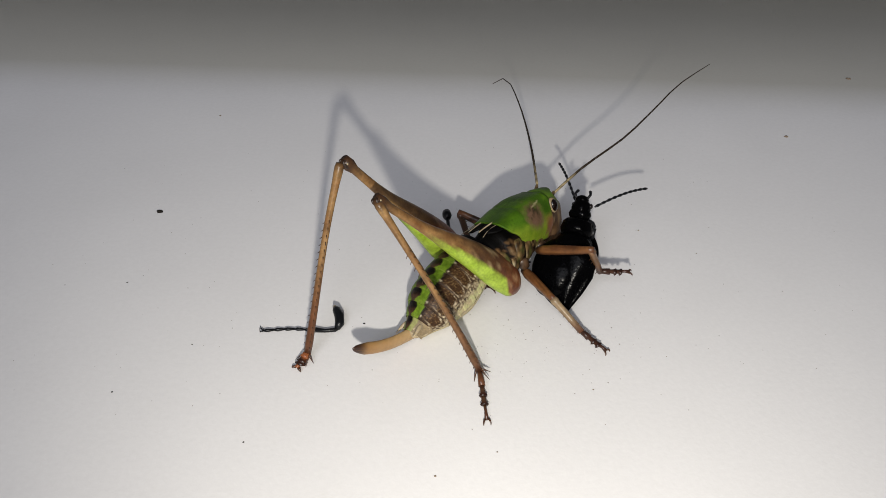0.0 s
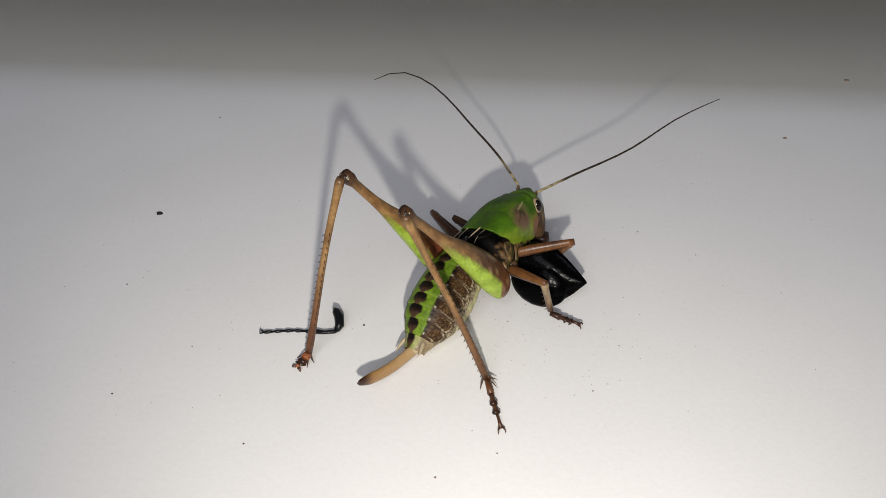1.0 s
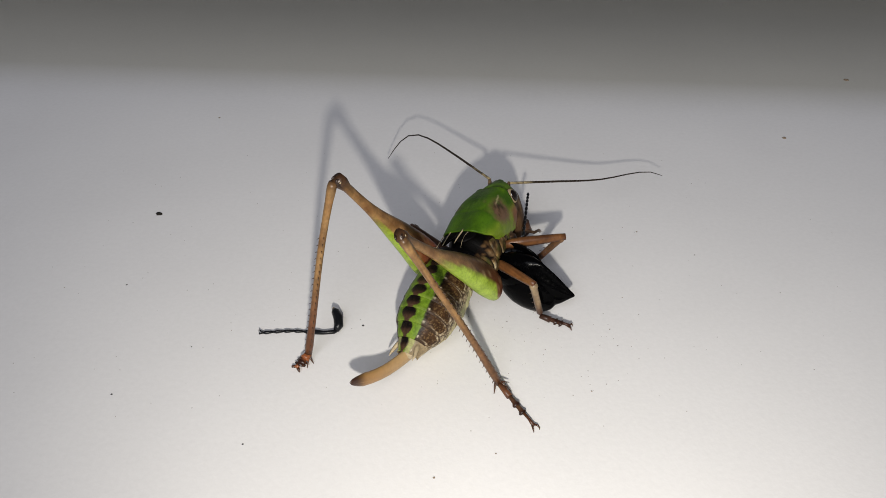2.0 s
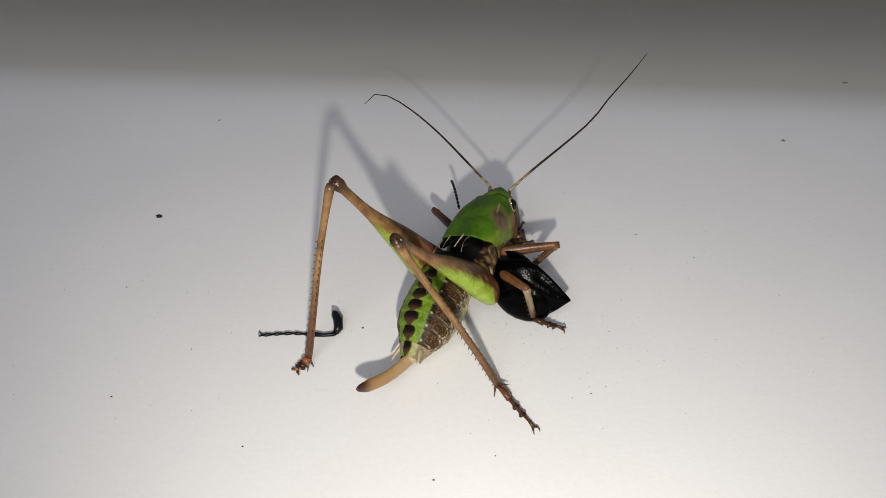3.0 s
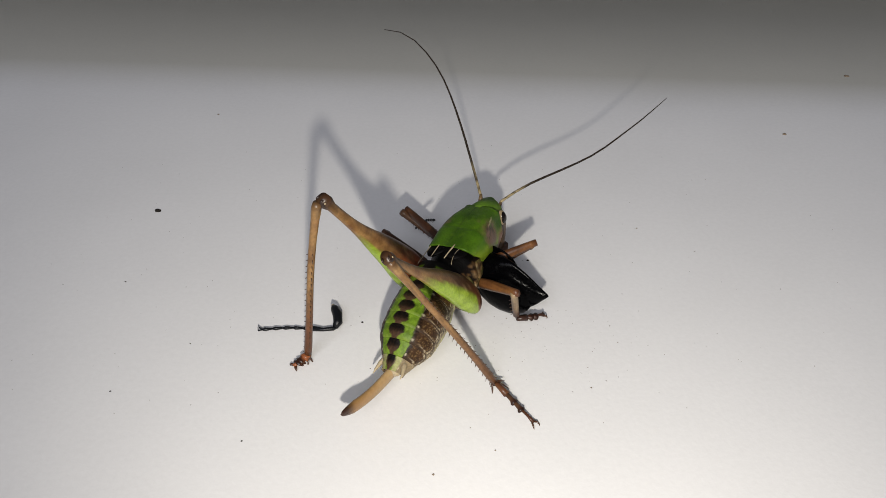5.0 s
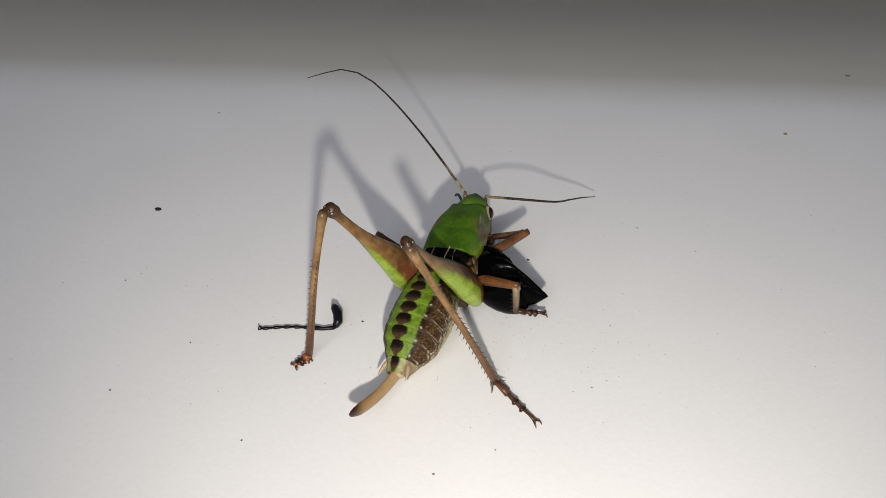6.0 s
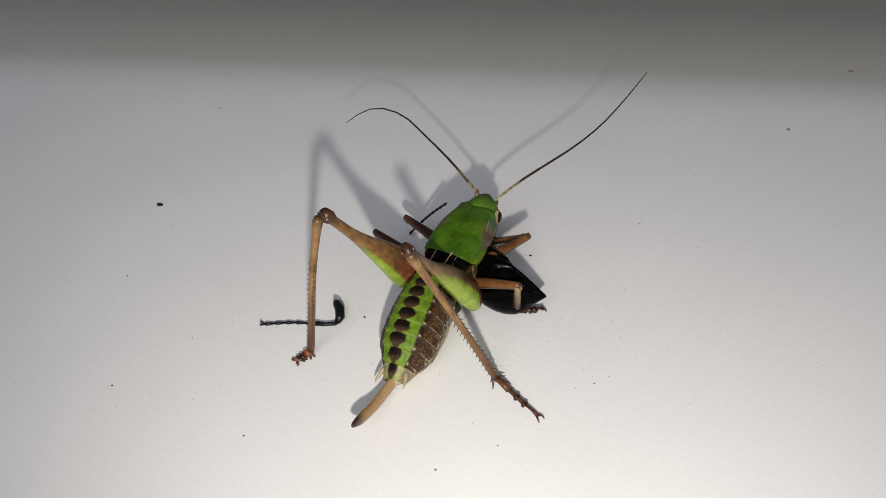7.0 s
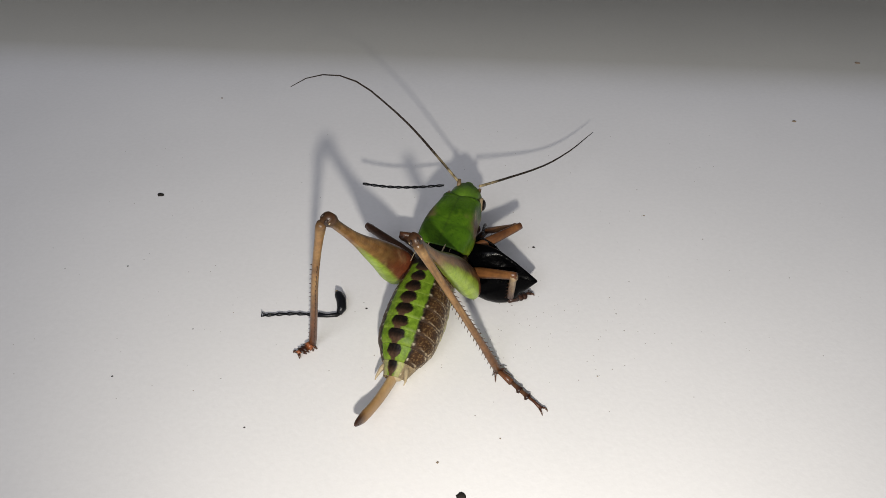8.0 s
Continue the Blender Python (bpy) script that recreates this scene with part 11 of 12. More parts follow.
    walk(moving["right_antenna_9"], [
        (0.00, pose(0.03897, -0.00506, 0.02093, -18.9, -21.8, -8.1)),
        (0.20, pose(0.03834, -0.00259, 0.02248, -21.8, -27.8, -0.4)),
        (0.30, pose(0.03726, -0.00295, 0.02442, -21.7, -33.1, -0.9)),
        (0.40, pose(0.03714, -0.00869, 0.02248, -11.2, -25.8, -19.3)),
        (0.50, pose(0.03795, -0.00353, 0.02288, -19.9, -32.5, 1.5)),
        (0.60, pose(0.03976, -0.00973, 0.01042, -14.1, -8.3, -11.5)),
        (0.70, pose(0.03913, -0.00933, 0.01746, -14.2, -19.4, -12.6)),
        (0.80, pose(0.03627, -0.01295, 0.02127, -12.5, -31.0, -18.1)),
        (0.90, pose(0.03735, -0.01255, 0.01953, -10.5, -21.0, -22.3)),
        (1.00, pose(0.03799, -0.01195, 0.01841, -9.7, -13.6, -24.9)),
        (1.10, pose(0.03841, -0.00600, 0.02278, -13.3, -25.0, -9.5)),
        (1.20, pose(0.03834, -0.00830, 0.02161, -10.8, -21.7, -15.3)),
        (1.30, pose(0.03819, -0.00878, 0.02150, -9.0, -18.5, -20.1)),
        (1.40, pose(0.03746, -0.00930, 0.02289, -10.2, -25.1, -16.7)),
        (1.50, pose(0.03562, -0.01425, 0.00523, -4.2, 14.1, -32.7)),
        (1.60, pose(0.02978, -0.01597, 0.00558, -0.3, 32.0, -17.2)),
        (1.70, pose(0.03572, -0.01256, 0.00419, -6.9, 17.5, -29.3)),
        (1.92, pose(0.03621, -0.01289, 0.00587, -6.8, 13.7, -28.9)),
        (2.14, pose(0.03698, -0.01343, 0.01001, -6.7, 4.5, -28.1)),
        (2.36, pose(0.03712, -0.01366, 0.01509, -6.7, -6.5, -27.1)),
        (2.58, pose(0.03659, -0.01349, 0.01932, -6.9, -15.7, -26.3)),
        (2.80, pose(0.03619, -0.01332, 0.02106, -7.0, -19.5, -25.9)),
        (3.00, pose(0.03795, -0.00904, 0.02164, -10.3, -22.7, -15.9)),
        (3.20, pose(0.03753, -0.01274, 0.01779, -8.9, -20.0, -19.4)),
        (3.30, pose(0.03678, -0.01522, 0.01446, -6.6, -13.7, -26.2)),
        (3.50, pose(0.03689, -0.01445, 0.01702, -6.9, -19.6, -25.0)),
        (3.70, pose(0.03797, -0.00788, 0.02243, -10.3, -24.9, -14.8)),
        (3.80, pose(0.03862, -0.00772, 0.02099, -11.7, -22.2, -11.5)),
        (4.00, pose(0.03627, -0.01297, 0.02178, -6.2, -21.3, -25.3)),
        (4.20, pose(0.02737, -0.02098, 0.00568, -2.3, 33.2, -38.5)),
        (4.30, pose(0.03091, -0.01890, 0.00403, -7.8, 21.1, -48.3)),
        (4.50, pose(0.03112, -0.02099, 0.00970, -7.7, 5.1, -47.3)),
        (4.60, pose(0.03328, -0.01965, 0.01098, -6.9, -4.4, -38.0)),
        (4.70, pose(0.03780, -0.01344, 0.01612, -8.0, -14.4, -22.9)),
        (4.92, pose(0.03778, -0.01336, 0.01634, -8.1, -15.0, -22.5)),
        (5.14, pose(0.03772, -0.01314, 0.01688, -8.3, -16.5, -21.6)),
        (5.36, pose(0.03765, -0.01288, 0.01752, -8.6, -18.2, -20.4)),
        (5.58, pose(0.03757, -0.01266, 0.01805, -9.0, -19.7, -19.4)),
        (5.80, pose(0.03753, -0.01257, 0.01827, -9.1, -20.3, -19.0)),
        (6.00, pose(0.02733, -0.01348, 0.00709, -17.3, 27.8, -9.9)),
        (6.20, pose(0.03923, -0.00948, 0.01614, -24.1, -12.7, -13.8)),
        (6.30, pose(0.03670, -0.01440, 0.01794, -21.1, -15.9, -25.5)),
        (6.50, pose(0.03608, -0.01435, 0.02023, -20.5, -17.5, -27.4)),
        (6.70, pose(0.03838, -0.01143, 0.01189, -23.4, -3.6, -18.2)),
        (6.80, pose(0.03971, -0.00368, 0.00781, -23.4, 6.4, -1.8)),
        (7.00, pose(0.03786, -0.01170, 0.01895, -25.7, -20.6, -15.4)),
        (7.10, pose(0.03613, -0.01461, 0.01946, -23.1, -21.6, -22.5)),
        (7.20, pose(0.03773, -0.01004, 0.02134, -27.6, -24.7, -9.4)),
        (7.30, pose(0.02611, -0.00601, 0.00738, -40.7, 24.7, 12.1)),
        (7.40, pose(0.03975, -0.00507, 0.01466, -46.9, -8.1, 0.6)),
        (7.50, pose(0.03698, -0.01335, 0.01612, -40.9, -9.9, -22.6)),
        (7.60, pose(0.03518, -0.01660, 0.01598, -40.2, -14.0, -26.1)),
        (7.70, pose(0.03950, -0.00549, 0.01781, -44.0, -15.2, 0.7)),
        (7.80, pose(0.03757, -0.00450, 0.00279, -48.9, 17.1, -3.9)),
        (7.90, pose(0.02559, -0.01198, 0.00831, -50.0, 27.1, -5.6)),
        (8.00, pose(0.03830, -0.01028, 0.00723, -54.1, 4.3, -15.9)),
    ])
    walk(moving["right_antenna_10"], [
        (0.00, pose(0.04160, -0.00544, 0.02199, -18.4, -17.4, -13.4)),
        (0.20, pose(0.04087, -0.00261, 0.02381, -22.0, -26.8, -2.1)),
        (0.30, pose(0.03966, -0.00299, 0.02598, -21.1, -31.2, -4.1)),
        (0.40, pose(0.03956, -0.00954, 0.02373, -11.9, -24.1, -21.2)),
        (0.50, pose(0.04036, -0.00347, 0.02441, -21.0, -32.9, 2.1)),
        (0.60, pose(0.04253, -0.01030, 0.01083, -15.4, -9.7, -10.4)),
        (0.70, pose(0.04176, -0.00992, 0.01841, -15.2, -19.6, -12.6)),
        (0.80, pose(0.03860, -0.01371, 0.02274, -14.1, -32.1, -16.6)),
        (0.90, pose(0.03982, -0.01356, 0.02055, -11.6, -21.6, -21.7)),
        (1.00, pose(0.04051, -0.01311, 0.01908, -9.9, -11.9, -26.6)),
        (1.10, pose(0.04096, -0.00642, 0.02399, -13.5, -25.1, -9.5)),
        (1.20, pose(0.04090, -0.00900, 0.02266, -11.1, -22.0, -15.2)),
        (1.30, pose(0.04074, -0.00971, 0.02241, -8.4, -16.8, -22.3)),
        (1.40, pose(0.03994, -0.01005, 0.02410, -10.2, -25.4, -16.5)),
        (1.50, pose(0.03795, -0.01574, 0.00453, -1.5, 20.0, -37.0)),
        (1.60, pose(0.03209, -0.01669, 0.00406, 5.2, 36.6, -18.2)),
        (1.70, pose(0.03809, -0.01390, 0.00333, -4.0, 23.1, -33.3)),
        (1.92, pose(0.03864, -0.01423, 0.00520, -3.8, 18.8, -32.7)),
        (2.14, pose(0.03950, -0.01478, 0.00979, -3.4, 8.6, -31.3)),
        (2.36, pose(0.03965, -0.01496, 0.01541, -3.2, -3.6, -29.8)),
        (2.58, pose(0.03906, -0.01471, 0.02009, -3.4, -13.8, -28.5)),
        (2.80, pose(0.03861, -0.01450, 0.02201, -3.5, -18.1, -27.9)),
        (3.00, pose(0.04048, -0.00976, 0.02274, -7.8, -24.3, -13.8)),
        (3.20, pose(0.04006, -0.01364, 0.01877, -5.7, -20.7, -18.9)),
        (3.30, pose(0.03927, -0.01645, 0.01514, -3.2, -14.2, -26.0)),
        (3.50, pose(0.03933, -0.01559, 0.01798, -3.4, -19.6, -25.2)),
        (3.70, pose(0.04048, -0.00854, 0.02363, -6.8, -24.9, -15.2)),
        (3.80, pose(0.04122, -0.00825, 0.02207, -8.4, -22.7, -11.3)),
        (4.00, pose(0.03868, -0.01411, 0.02282, -2.9, -21.6, -25.2)),
        (4.20, pose(0.02924, -0.02247, 0.00412, 4.7, 36.8, -39.6)),
        (4.30, pose(0.03269, -0.02089, 0.00300, -2.2, 24.4, -50.9)),
        (4.50, pose(0.03305, -0.02309, 0.00945, -0.9, 5.3, -47.6)),
        (4.60, pose(0.03552, -0.02141, 0.01120, 0.0, -5.1, -37.7)),
        (4.70, pose(0.04035, -0.01452, 0.01683, -1.4, -16.2, -21.2)),
        (4.92, pose(0.04033, -0.01441, 0.01709, -1.5, -16.7, -21.0)),
        (5.14, pose(0.04027, -0.01415, 0.01769, -1.6, -17.7, -20.5)),
        (5.36, pose(0.04019, -0.01383, 0.01841, -1.8, -19.0, -19.9)),
        (5.58, pose(0.04011, -0.01356, 0.01901, -2.0, -20.1, -19.4)),
        (5.80, pose(0.04007, -0.01344, 0.01926, -2.1, -20.5, -19.2)),
        (6.00, pose(0.02982, -0.01391, 0.00576, -7.6, 28.7, -10.5)),
        (6.20, pose(0.04194, -0.01014, 0.01677, -12.1, -13.4, -13.5)),
        (6.30, pose(0.03918, -0.01558, 0.01872, -9.2, -16.7, -24.8)),
        (6.50, pose(0.03850, -0.01561, 0.02109, -8.7, -18.3, -26.7)),
        (6.70, pose(0.04109, -0.01232, 0.01207, -11.6, -4.6, -17.8)),
        (6.80, pose(0.04255, -0.00377, 0.00749, -12.5, 4.1, 0.8)),
        (7.00, pose(0.04044, -0.01241, 0.01995, -14.2, -21.7, -14.1)),
        (7.10, pose(0.03858, -0.01563, 0.02051, -11.4, -22.7, -21.3)),
        (7.20, pose(0.04030, -0.01046, 0.02253, -16.5, -25.8, -7.4)),
        (7.30, pose(0.02865, -0.00547, 0.00618, -31.6, 24.6, 11.9)),
        (7.40, pose(0.04258, -0.00504, 0.01506, -38.4, -9.5, 3.4)),
        (7.50, pose(0.03958, -0.01443, 0.01661, -32.3, -13.0, -18.8)),
        (7.60, pose(0.03767, -0.01782, 0.01668, -30.8, -15.4, -24.8)),
        (7.70, pose(0.04226, -0.00546, 0.01856, -35.4, -16.1, 2.3)),
        (7.80, pose(0.04029, -0.00469, 0.00195, -39.2, 14.3, -1.0)),
        (7.90, pose(0.02812, -0.01223, 0.00701, -41.2, 26.5, -5.3)),
        (8.00, pose(0.04104, -0.01106, 0.00702, -45.9, 2.7, -14.9)),
    ])
    walk(moving["right_antenna_11"], [
        (0.00, pose(0.04425, -0.00607, 0.02284, -18.3, -16.5, -14.5)),
        (0.20, pose(0.04342, -0.00270, 0.02510, -21.9, -26.5, -2.7)),
        (0.30, pose(0.04209, -0.00316, 0.02746, -20.9, -30.7, -4.9)),
        (0.40, pose(0.04200, -0.01049, 0.02489, -12.3, -24.1, -21.2)),
        (0.50, pose(0.04276, -0.00338, 0.02596, -21.5, -33.1, 2.4)),
        (0.60, pose(0.04531, -0.01080, 0.01131, -15.6, -9.8, -10.8)),
        (0.70, pose(0.04439, -0.01051, 0.01937, -15.3, -19.4, -13.1)),
        (0.80, pose(0.04092, -0.01440, 0.02425, -14.5, -32.2, -16.4)),
        (0.90, pose(0.04229, -0.01454, 0.02160, -11.8, -21.5, -21.8)),
        (1.00, pose(0.04301, -0.01437, 0.01967, -9.8, -10.8, -27.8)),
        (1.10, pose(0.04351, -0.00685, 0.02520, -13.1, -24.8, -10.3)),
        (1.20, pose(0.04345, -0.00970, 0.02374, -11.0, -22.0, -15.4)),
        (1.30, pose(0.04327, -0.01075, 0.02324, -8.3, -16.8, -22.5)),
        (1.40, pose(0.04241, -0.01078, 0.02533, -10.1, -25.4, -16.7)),
        (1.50, pose(0.04010, -0.01736, 0.00355, 7.6, 36.7, -46.6)),
        (1.60, pose(0.03427, -0.01740, 0.00236, 23.3, 37.9, -18.8)),
        (1.70, pose(0.04029, -0.01534, 0.00221, 9.2, 36.6, -40.6)),
        (1.92, pose(0.04092, -0.01569, 0.00427, 10.0, 31.2, -39.2)),
        (2.14, pose(0.04191, -0.01625, 0.00936, 11.7, 18.1, -36.4)),
        (2.36, pose(0.04213, -0.01637, 0.01559, 13.0, 2.4, -33.6)),
        (2.58, pose(0.04150, -0.01603, 0.02077, 13.4, -10.7, -31.4)),
        (2.80, pose(0.04101, -0.01577, 0.02290, 13.3, -16.2, -30.4)),
        (3.00, pose(0.04301, -0.01039, 0.02392, 7.9, -25.2, -12.6)),
        (3.20, pose(0.04259, -0.01450, 0.01978, 10.6, -20.9, -19.0)),
        (3.30, pose(0.04176, -0.01766, 0.01584, 13.0, -14.4, -26.0)),
        (3.50, pose(0.04177, -0.01673, 0.01894, 12.9, -19.8, -25.2)),
        (3.70, pose(0.04298, -0.00922, 0.02484, 9.6, -24.8, -15.7)),
        (3.80, pose(0.04380, -0.00877, 0.02317, 8.0, -22.6, -11.9)),
        (4.00, pose(0.04108, -0.01524, 0.02387, 12.8, -21.9, -25.1)),
        (4.20, pose(0.03100, -0.02393, 0.00241, 28.8, 36.1, -39.6)),
        (4.30, pose(0.03433, -0.02292, 0.00182, 22.2, 24.4, -51.4)),
        (4.50, pose(0.03497, -0.02519, 0.00918, 24.7, 5.3, -47.8)),
        (4.60, pose(0.03778, -0.02315, 0.01146, 25.3, -5.1, -37.9)),
        (4.70, pose(0.04291, -0.01551, 0.01763, 22.6, -17.2, -20.4)),
        (4.92, pose(0.04288, -0.01539, 0.01791, 22.6, -17.5, -20.3)),
        (5.14, pose(0.04282, -0.01510, 0.01856, 22.5, -18.4, -20.0)),
        (5.36, pose(0.04273, -0.01475, 0.01934, 22.4, -19.5, -19.7)),
        (5.58, pose(0.04264, -0.01445, 0.01999, 22.3, -20.4, -19.4)),
        (5.80, pose(0.04260, -0.01432, 0.02026, 22.3, -20.7, -19.3)),
        (6.00, pose(0.03229, -0.01437, 0.00439, 29.5, 28.5, -10.9)),
        (6.20, pose(0.04464, -0.01079, 0.01743, 36.3, -13.7, -14.0)),
        (6.30, pose(0.04167, -0.01674, 0.01954, 38.7, -16.7, -25.3)),
        (6.50, pose(0.04092, -0.01683, 0.02198, 39.1, -18.7, -26.6)),
        (6.70, pose(0.04380, -0.01319, 0.01230, 37.9, -4.5, -18.6)),
        (6.80, pose(0.04540, -0.00373, 0.00728, 36.1, 3.7, 0.2)),
        (7.00, pose(0.04302, -0.01305, 0.02101, 39.7, -22.2, -13.7)),
        (7.10, pose(0.04104, -0.01659, 0.02161, 42.2, -23.4, -20.5)),
        (7.20, pose(0.04285, -0.01079, 0.02378, 36.7, -25.6, -8.5)),
        (7.30, pose(0.03119, -0.00494, 0.00499, 45.4, 24.5, 11.2)),
        (7.40, pose(0.04539, -0.00487, 0.01554, 49.8, -10.0, 2.9)),
        (7.50, pose(0.04222, -0.01533, 0.01725, 52.7, -14.9, -16.3)),
        (7.60, pose(0.04017, -0.01897, 0.01743, 54.8, -15.5, -25.2)),
        (7.70, pose(0.04500, -0.00535, 0.01936, 44.4, -16.5, 1.5)),
        (7.80, pose(0.04306, -0.00474, 0.00124, 48.6, 13.8, -1.3)),
        (7.90, pose(0.03067, -0.01247, 0.00573, 47.6, 26.2, -5.6)),
        (8.00, pose(0.04380, -0.01179, 0.00688, 47.2, 2.7, -16.0)),
    ])
    walk(moving["beetle_far_leg"], [
        (0.00, pose(0.00161, -0.01852, -0.00152, -147.3, -30.1, -36.7)),
        (0.20, pose(0.00638, -0.01133, 0.00050, -153.6, 30.7, -58.9)),
        (0.50, pose(0.00853, -0.00583, -0.00187, -138.4, -31.2, -15.5)),
        (1.00, pose(0.00878, -0.00115, 0.00226, -99.2, -55.1, -12.4)),
        (1.50, pose(0.00780, -0.00312, 0.00410, -58.4, -42.6, -50.0)),
        (1.70, pose(0.00767, -0.00310, 0.00419, -58.3, -42.7, -49.9)),
        (2.80, pose(0.00770, -0.00330, 0.00537, -58.9, -42.0, -49.8)),
        (3.00, pose(0.00753, -0.00133, 0.00709, -72.5, -53.8, -37.1)),
        (3.50, pose(0.00800, 0.00385, 0.00248, -165.8, -41.2, 20.6)),
        (4.00, pose(0.00501, -0.00183, 0.00621, -67.5, -48.7, -43.7)),
        (4.50, pose(0.00493, -0.00271, 0.00603, -58.2, -42.6, -50.1)),
        (4.70, pose(0.00563, -0.00222, 0.00610, -61.7, -39.6, -42.1)),
        (5.80, pose(0.00418, -0.00259, 0.00641, -58.8, -42.1, -50.1)),
        (6.00, pose(0.00420, -0.00241, 0.00685, -56.6, -44.3, -49.3)),
        (6.50, pose(0.00368, -0.00228, 0.00662, -56.8, -44.2, -49.4)),
        (7.00, pose(0.00393, -0.00231, 0.00686, -56.6, -44.2, -49.5)),
        (7.50, pose(0.00371, -0.00218, 0.00574, -64.0, -36.5, -43.2)),
        (8.00, pose(0.00143, -0.00157, 0.00498, -53.4, -46.9, -49.2)),
    ])
    walk(moving["beetle_right_antenna"], [
        (0.00, pose(0.01116, 0.00091, 0.00376, 159.9, -52.3, 40.5)),
        (0.20, pose(0.00799, 0.00082, -0.00438, -179.4, -41.9, 23.1)),
        (0.50, pose(0.00499, 0.00411, -0.00419, -157.4, -44.1, 34.8)),
        (1.00, pose(0.00324, 0.00295, -0.00215, -71.8, -72.8, -32.4)),
        (1.50, pose(0.00252, 0.00414, 0.00375, -53.0, -63.9, -49.7)),
        (1.70, pose(0.00355, 0.00399, 0.00322, -56.9, -64.9, -45.5)),
        (2.80, pose(0.00475, 0.00353, 0.00498, -73.4, -72.2, -27.9)),
        (3.00, pose(0.00502, 0.00404, 0.00576, -33.8, -65.8, -70.4)),
        (3.50, pose(0.00656, 0.00415, -0.00201, -174.2, -51.3, 44.5)),
        (4.00, pose(0.00485, 0.00215, 0.00372, -37.5, -55.6, -71.0)),
        (4.50, pose(0.00499, 0.00153, 0.00433, -25.3, -50.1, -80.3)),
        (4.70, pose(0.00404, 0.00234, 0.00194, -37.3, -45.0, -65.7)),
        (5.80, pose(0.00557, 0.00140, 0.00438, -34.3, -46.7, -73.4)),
        (6.00, pose(0.00552, 0.00161, 0.00485, -31.1, -48.1, -73.6)),
        (6.50, pose(0.00498, 0.00173, 0.00459, -31.3, -48.1, -73.6)),
        (7.00, pose(0.00523, 0.00170, 0.00485, -31.2, -48.1, -73.5)),
        (7.50, pose(0.00491, 0.00188, 0.00346, -42.9, -42.9, -63.8)),
        (8.00, pose(0.00369, 0.00230, 0.00378, -27.6, -49.7, -73.2)),
    ])
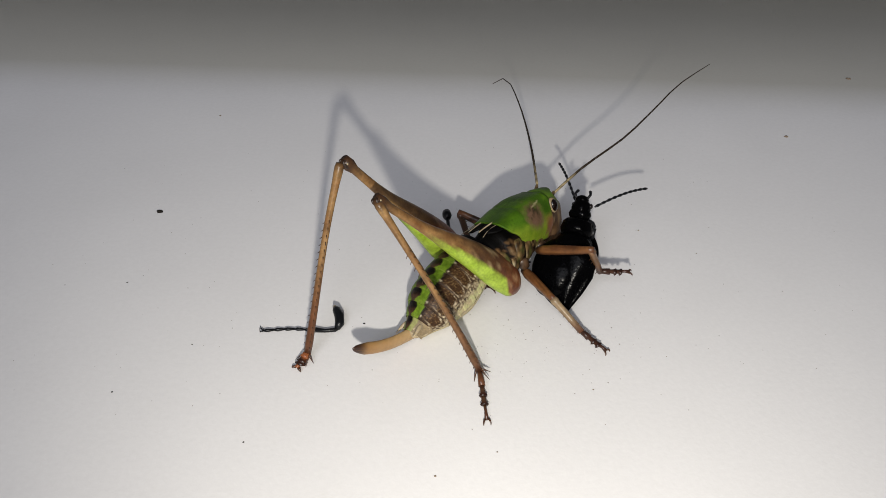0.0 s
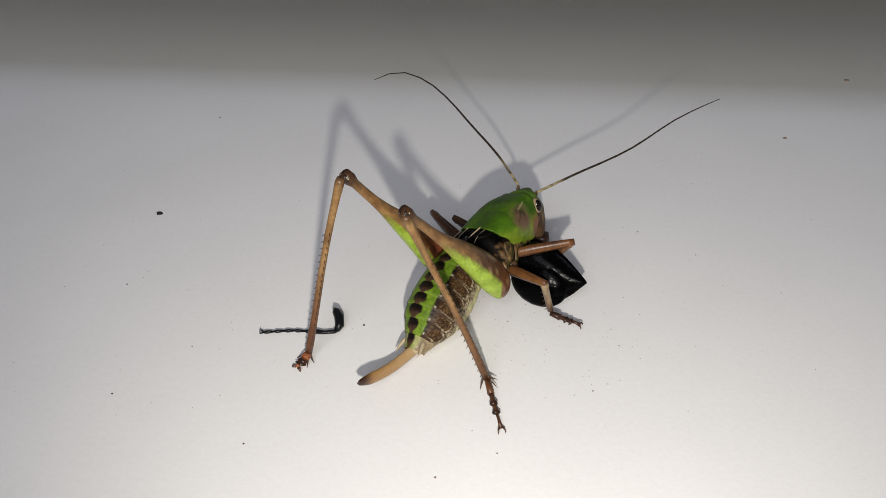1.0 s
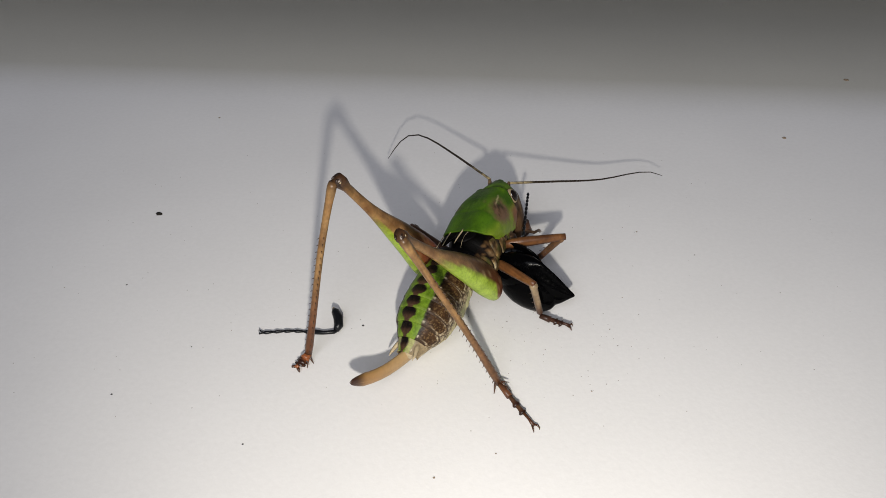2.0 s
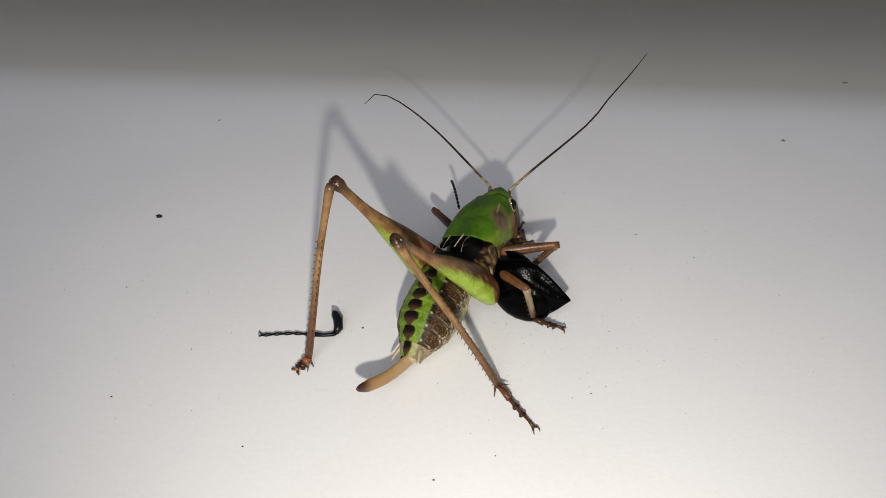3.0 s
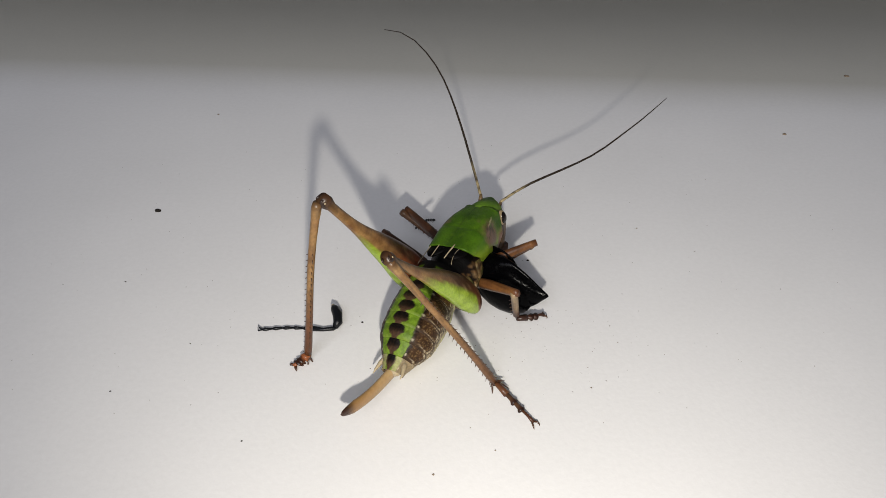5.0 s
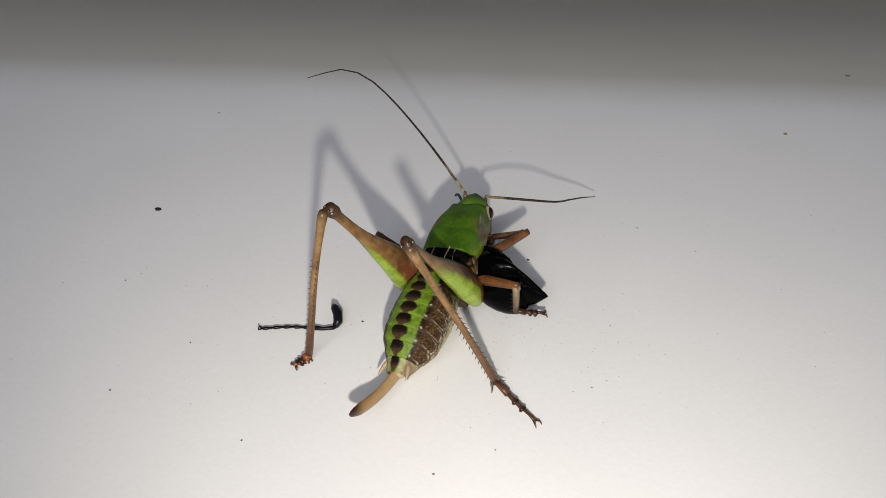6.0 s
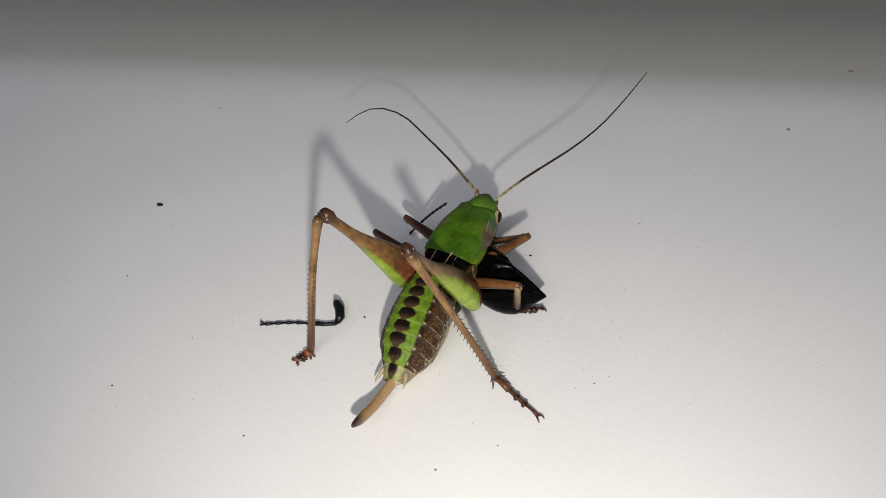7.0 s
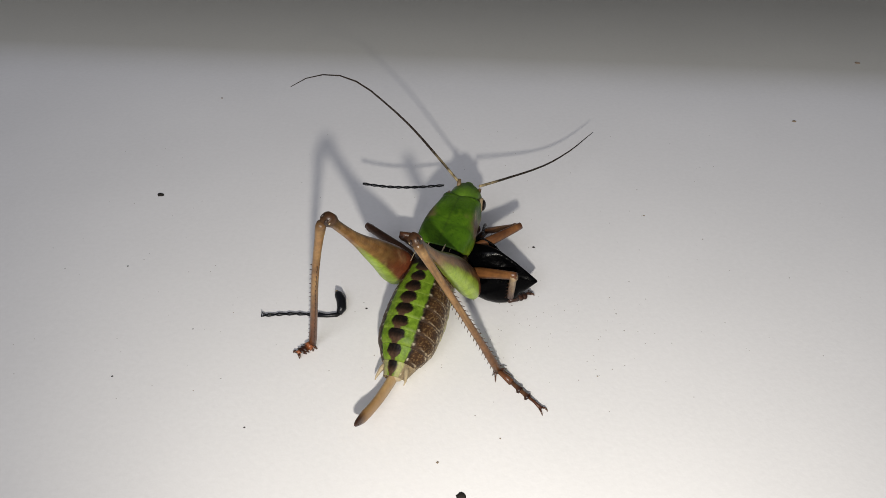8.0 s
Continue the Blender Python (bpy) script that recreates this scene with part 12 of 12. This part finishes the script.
    walk(moving["beetle_left_antenna"], [
        (0.00, pose(0.01177, -0.00225, 0.00370, -144.0, -38.0, -42.5)),
        (0.20, pose(0.01044, -0.00024, -0.00255, -165.9, -45.9, -10.2)),
        (0.50, pose(0.00722, 0.00358, -0.00281, -138.0, -38.7, -8.9)),
        (1.00, pose(0.00994, 0.00168, -0.00101, -95.7, -64.1, -12.0)),
        (1.50, pose(0.01198, 0.00024, 0.00275, -55.8, -40.0, -54.2)),
        (1.70, pose(0.01252, 0.00015, 0.00249, -51.8, -42.8, -57.4)),
        (2.80, pose(0.01351, -0.00037, 0.00464, -53.6, -46.4, -54.0)),
        (3.00, pose(0.01507, 0.00350, 0.00693, -81.6, -61.0, -24.2)),
        (3.50, pose(0.01348, 0.00259, -0.00111, -166.3, -65.5, 31.4)),
        (4.00, pose(0.01439, 0.00220, 0.00454, -85.6, -21.5, -32.9)),
        (4.20, pose(0.01422, 0.00200, 0.00582, -78.3, -23.4, -39.7)),
        (4.30, pose(0.01371, 0.00206, 0.00163, -70.8, -25.7, -48.0)),
        (4.50, pose(0.01389, 0.00188, 0.00272, -75.5, -14.5, -44.0)),
        (4.70, pose(0.01445, 0.00215, 0.00260, -69.2, -16.1, -50.2)),
        (5.80, pose(0.01270, 0.00111, 0.00827, -45.2, -44.6, -63.8)),
        (6.00, pose(0.01205, 0.00164, 0.01000, -44.6, -43.3, -62.6)),
        (6.20, pose(0.01395, 0.00208, 0.00687, -76.7, -14.3, -39.9)),
        (6.30, pose(0.01326, 0.00211, 0.00785, -84.8, 0.6, -41.2)),
        (6.50, pose(0.01389, 0.00222, 0.00523, -88.0, 5.4, -41.6)),
        (6.70, pose(0.01414, 0.00203, 0.00730, -60.2, -3.5, -27.2)),
        (6.80, pose(0.01355, 0.00217, 0.00690, -51.2, 6.4, -25.1)),
        (7.00, pose(0.01346, 0.00212, 0.00795, -19.4, -2.6, -62.1)),
        (7.40, pose(0.01369, 0.00214, 0.00814, 13.4, 16.0, -41.0)),
        (7.50, pose(0.01445, 0.00233, 0.00466, 20.1, 25.3, -40.3)),
        (7.60, pose(0.01471, 0.00243, 0.00462, 35.3, 20.0, -39.5)),
        (7.70, pose(0.01388, 0.00273, 0.00419, 43.2, 33.3, -33.3)),
        (7.80, pose(0.01383, 0.00283, 0.00475, 69.4, 2.5, -32.5)),
        (7.90, pose(0.01313, 0.00291, 0.00728, 79.6, 13.4, -16.3)),
        (8.00, pose(0.01254, 0.00294, 0.01045, 96.9, 25.1, 2.3)),
    ])
    walk(beetle, [
        (0.00, pose(0.01789, -0.01189, 0.00448, 167.8, -44.3, 71.9)),
        (0.20, pose(0.01733, -0.01140, 0.00336, 170.2, -20.5, 84.7)),
        (0.50, pose(0.01653, -0.01175, 0.00339, 143.6, -10.4, 108.2)),
        (1.00, pose(0.01516, -0.01135, 0.00466, 114.1, -5.3, 150.0)),
        (1.50, pose(0.01351, -0.01413, 0.00525, 84.8, -11.6, 152.7)),
        (1.70, pose(0.01337, -0.01402, 0.00525, 84.8, -11.6, 152.7)),
        (2.80, pose(0.01291, -0.01447, 0.00525, 84.6, -12.1, 152.2)),
        (3.00, pose(0.01256, -0.01490, 0.00510, 98.8, -9.7, 154.5)),
        (3.50, pose(0.01039, -0.01410, 0.00257, 161.4, -11.1, 130.8)),
        (4.00, pose(0.01027, -0.01397, 0.00517, 93.6, -12.1, 152.2)),
        (4.50, pose(0.01021, -0.01465, 0.00525, 84.9, -11.7, 152.7)),
        (4.70, pose(0.01001, -0.01517, 0.00528, 85.2, -6.2, 148.3)),
        (5.80, pose(0.00920, -0.01507, 0.00525, 84.9, -11.9, 152.1)),
        (6.00, pose(0.00927, -0.01545, 0.00526, 85.2, -9.4, 154.5)),
        (6.50, pose(0.00878, -0.01552, 0.00526, 85.4, -9.5, 154.4)),
        (7.00, pose(0.00865, -0.01636, 0.00525, 85.5, -9.4, 154.5)),
        (7.50, pose(0.00755, -0.01487, 0.00526, 85.2, -8.8, 144.9)),
        (8.00, pose(0.00691, -0.01563, 0.00528, 86.4, -6.1, 157.6)),
    ])


motions()
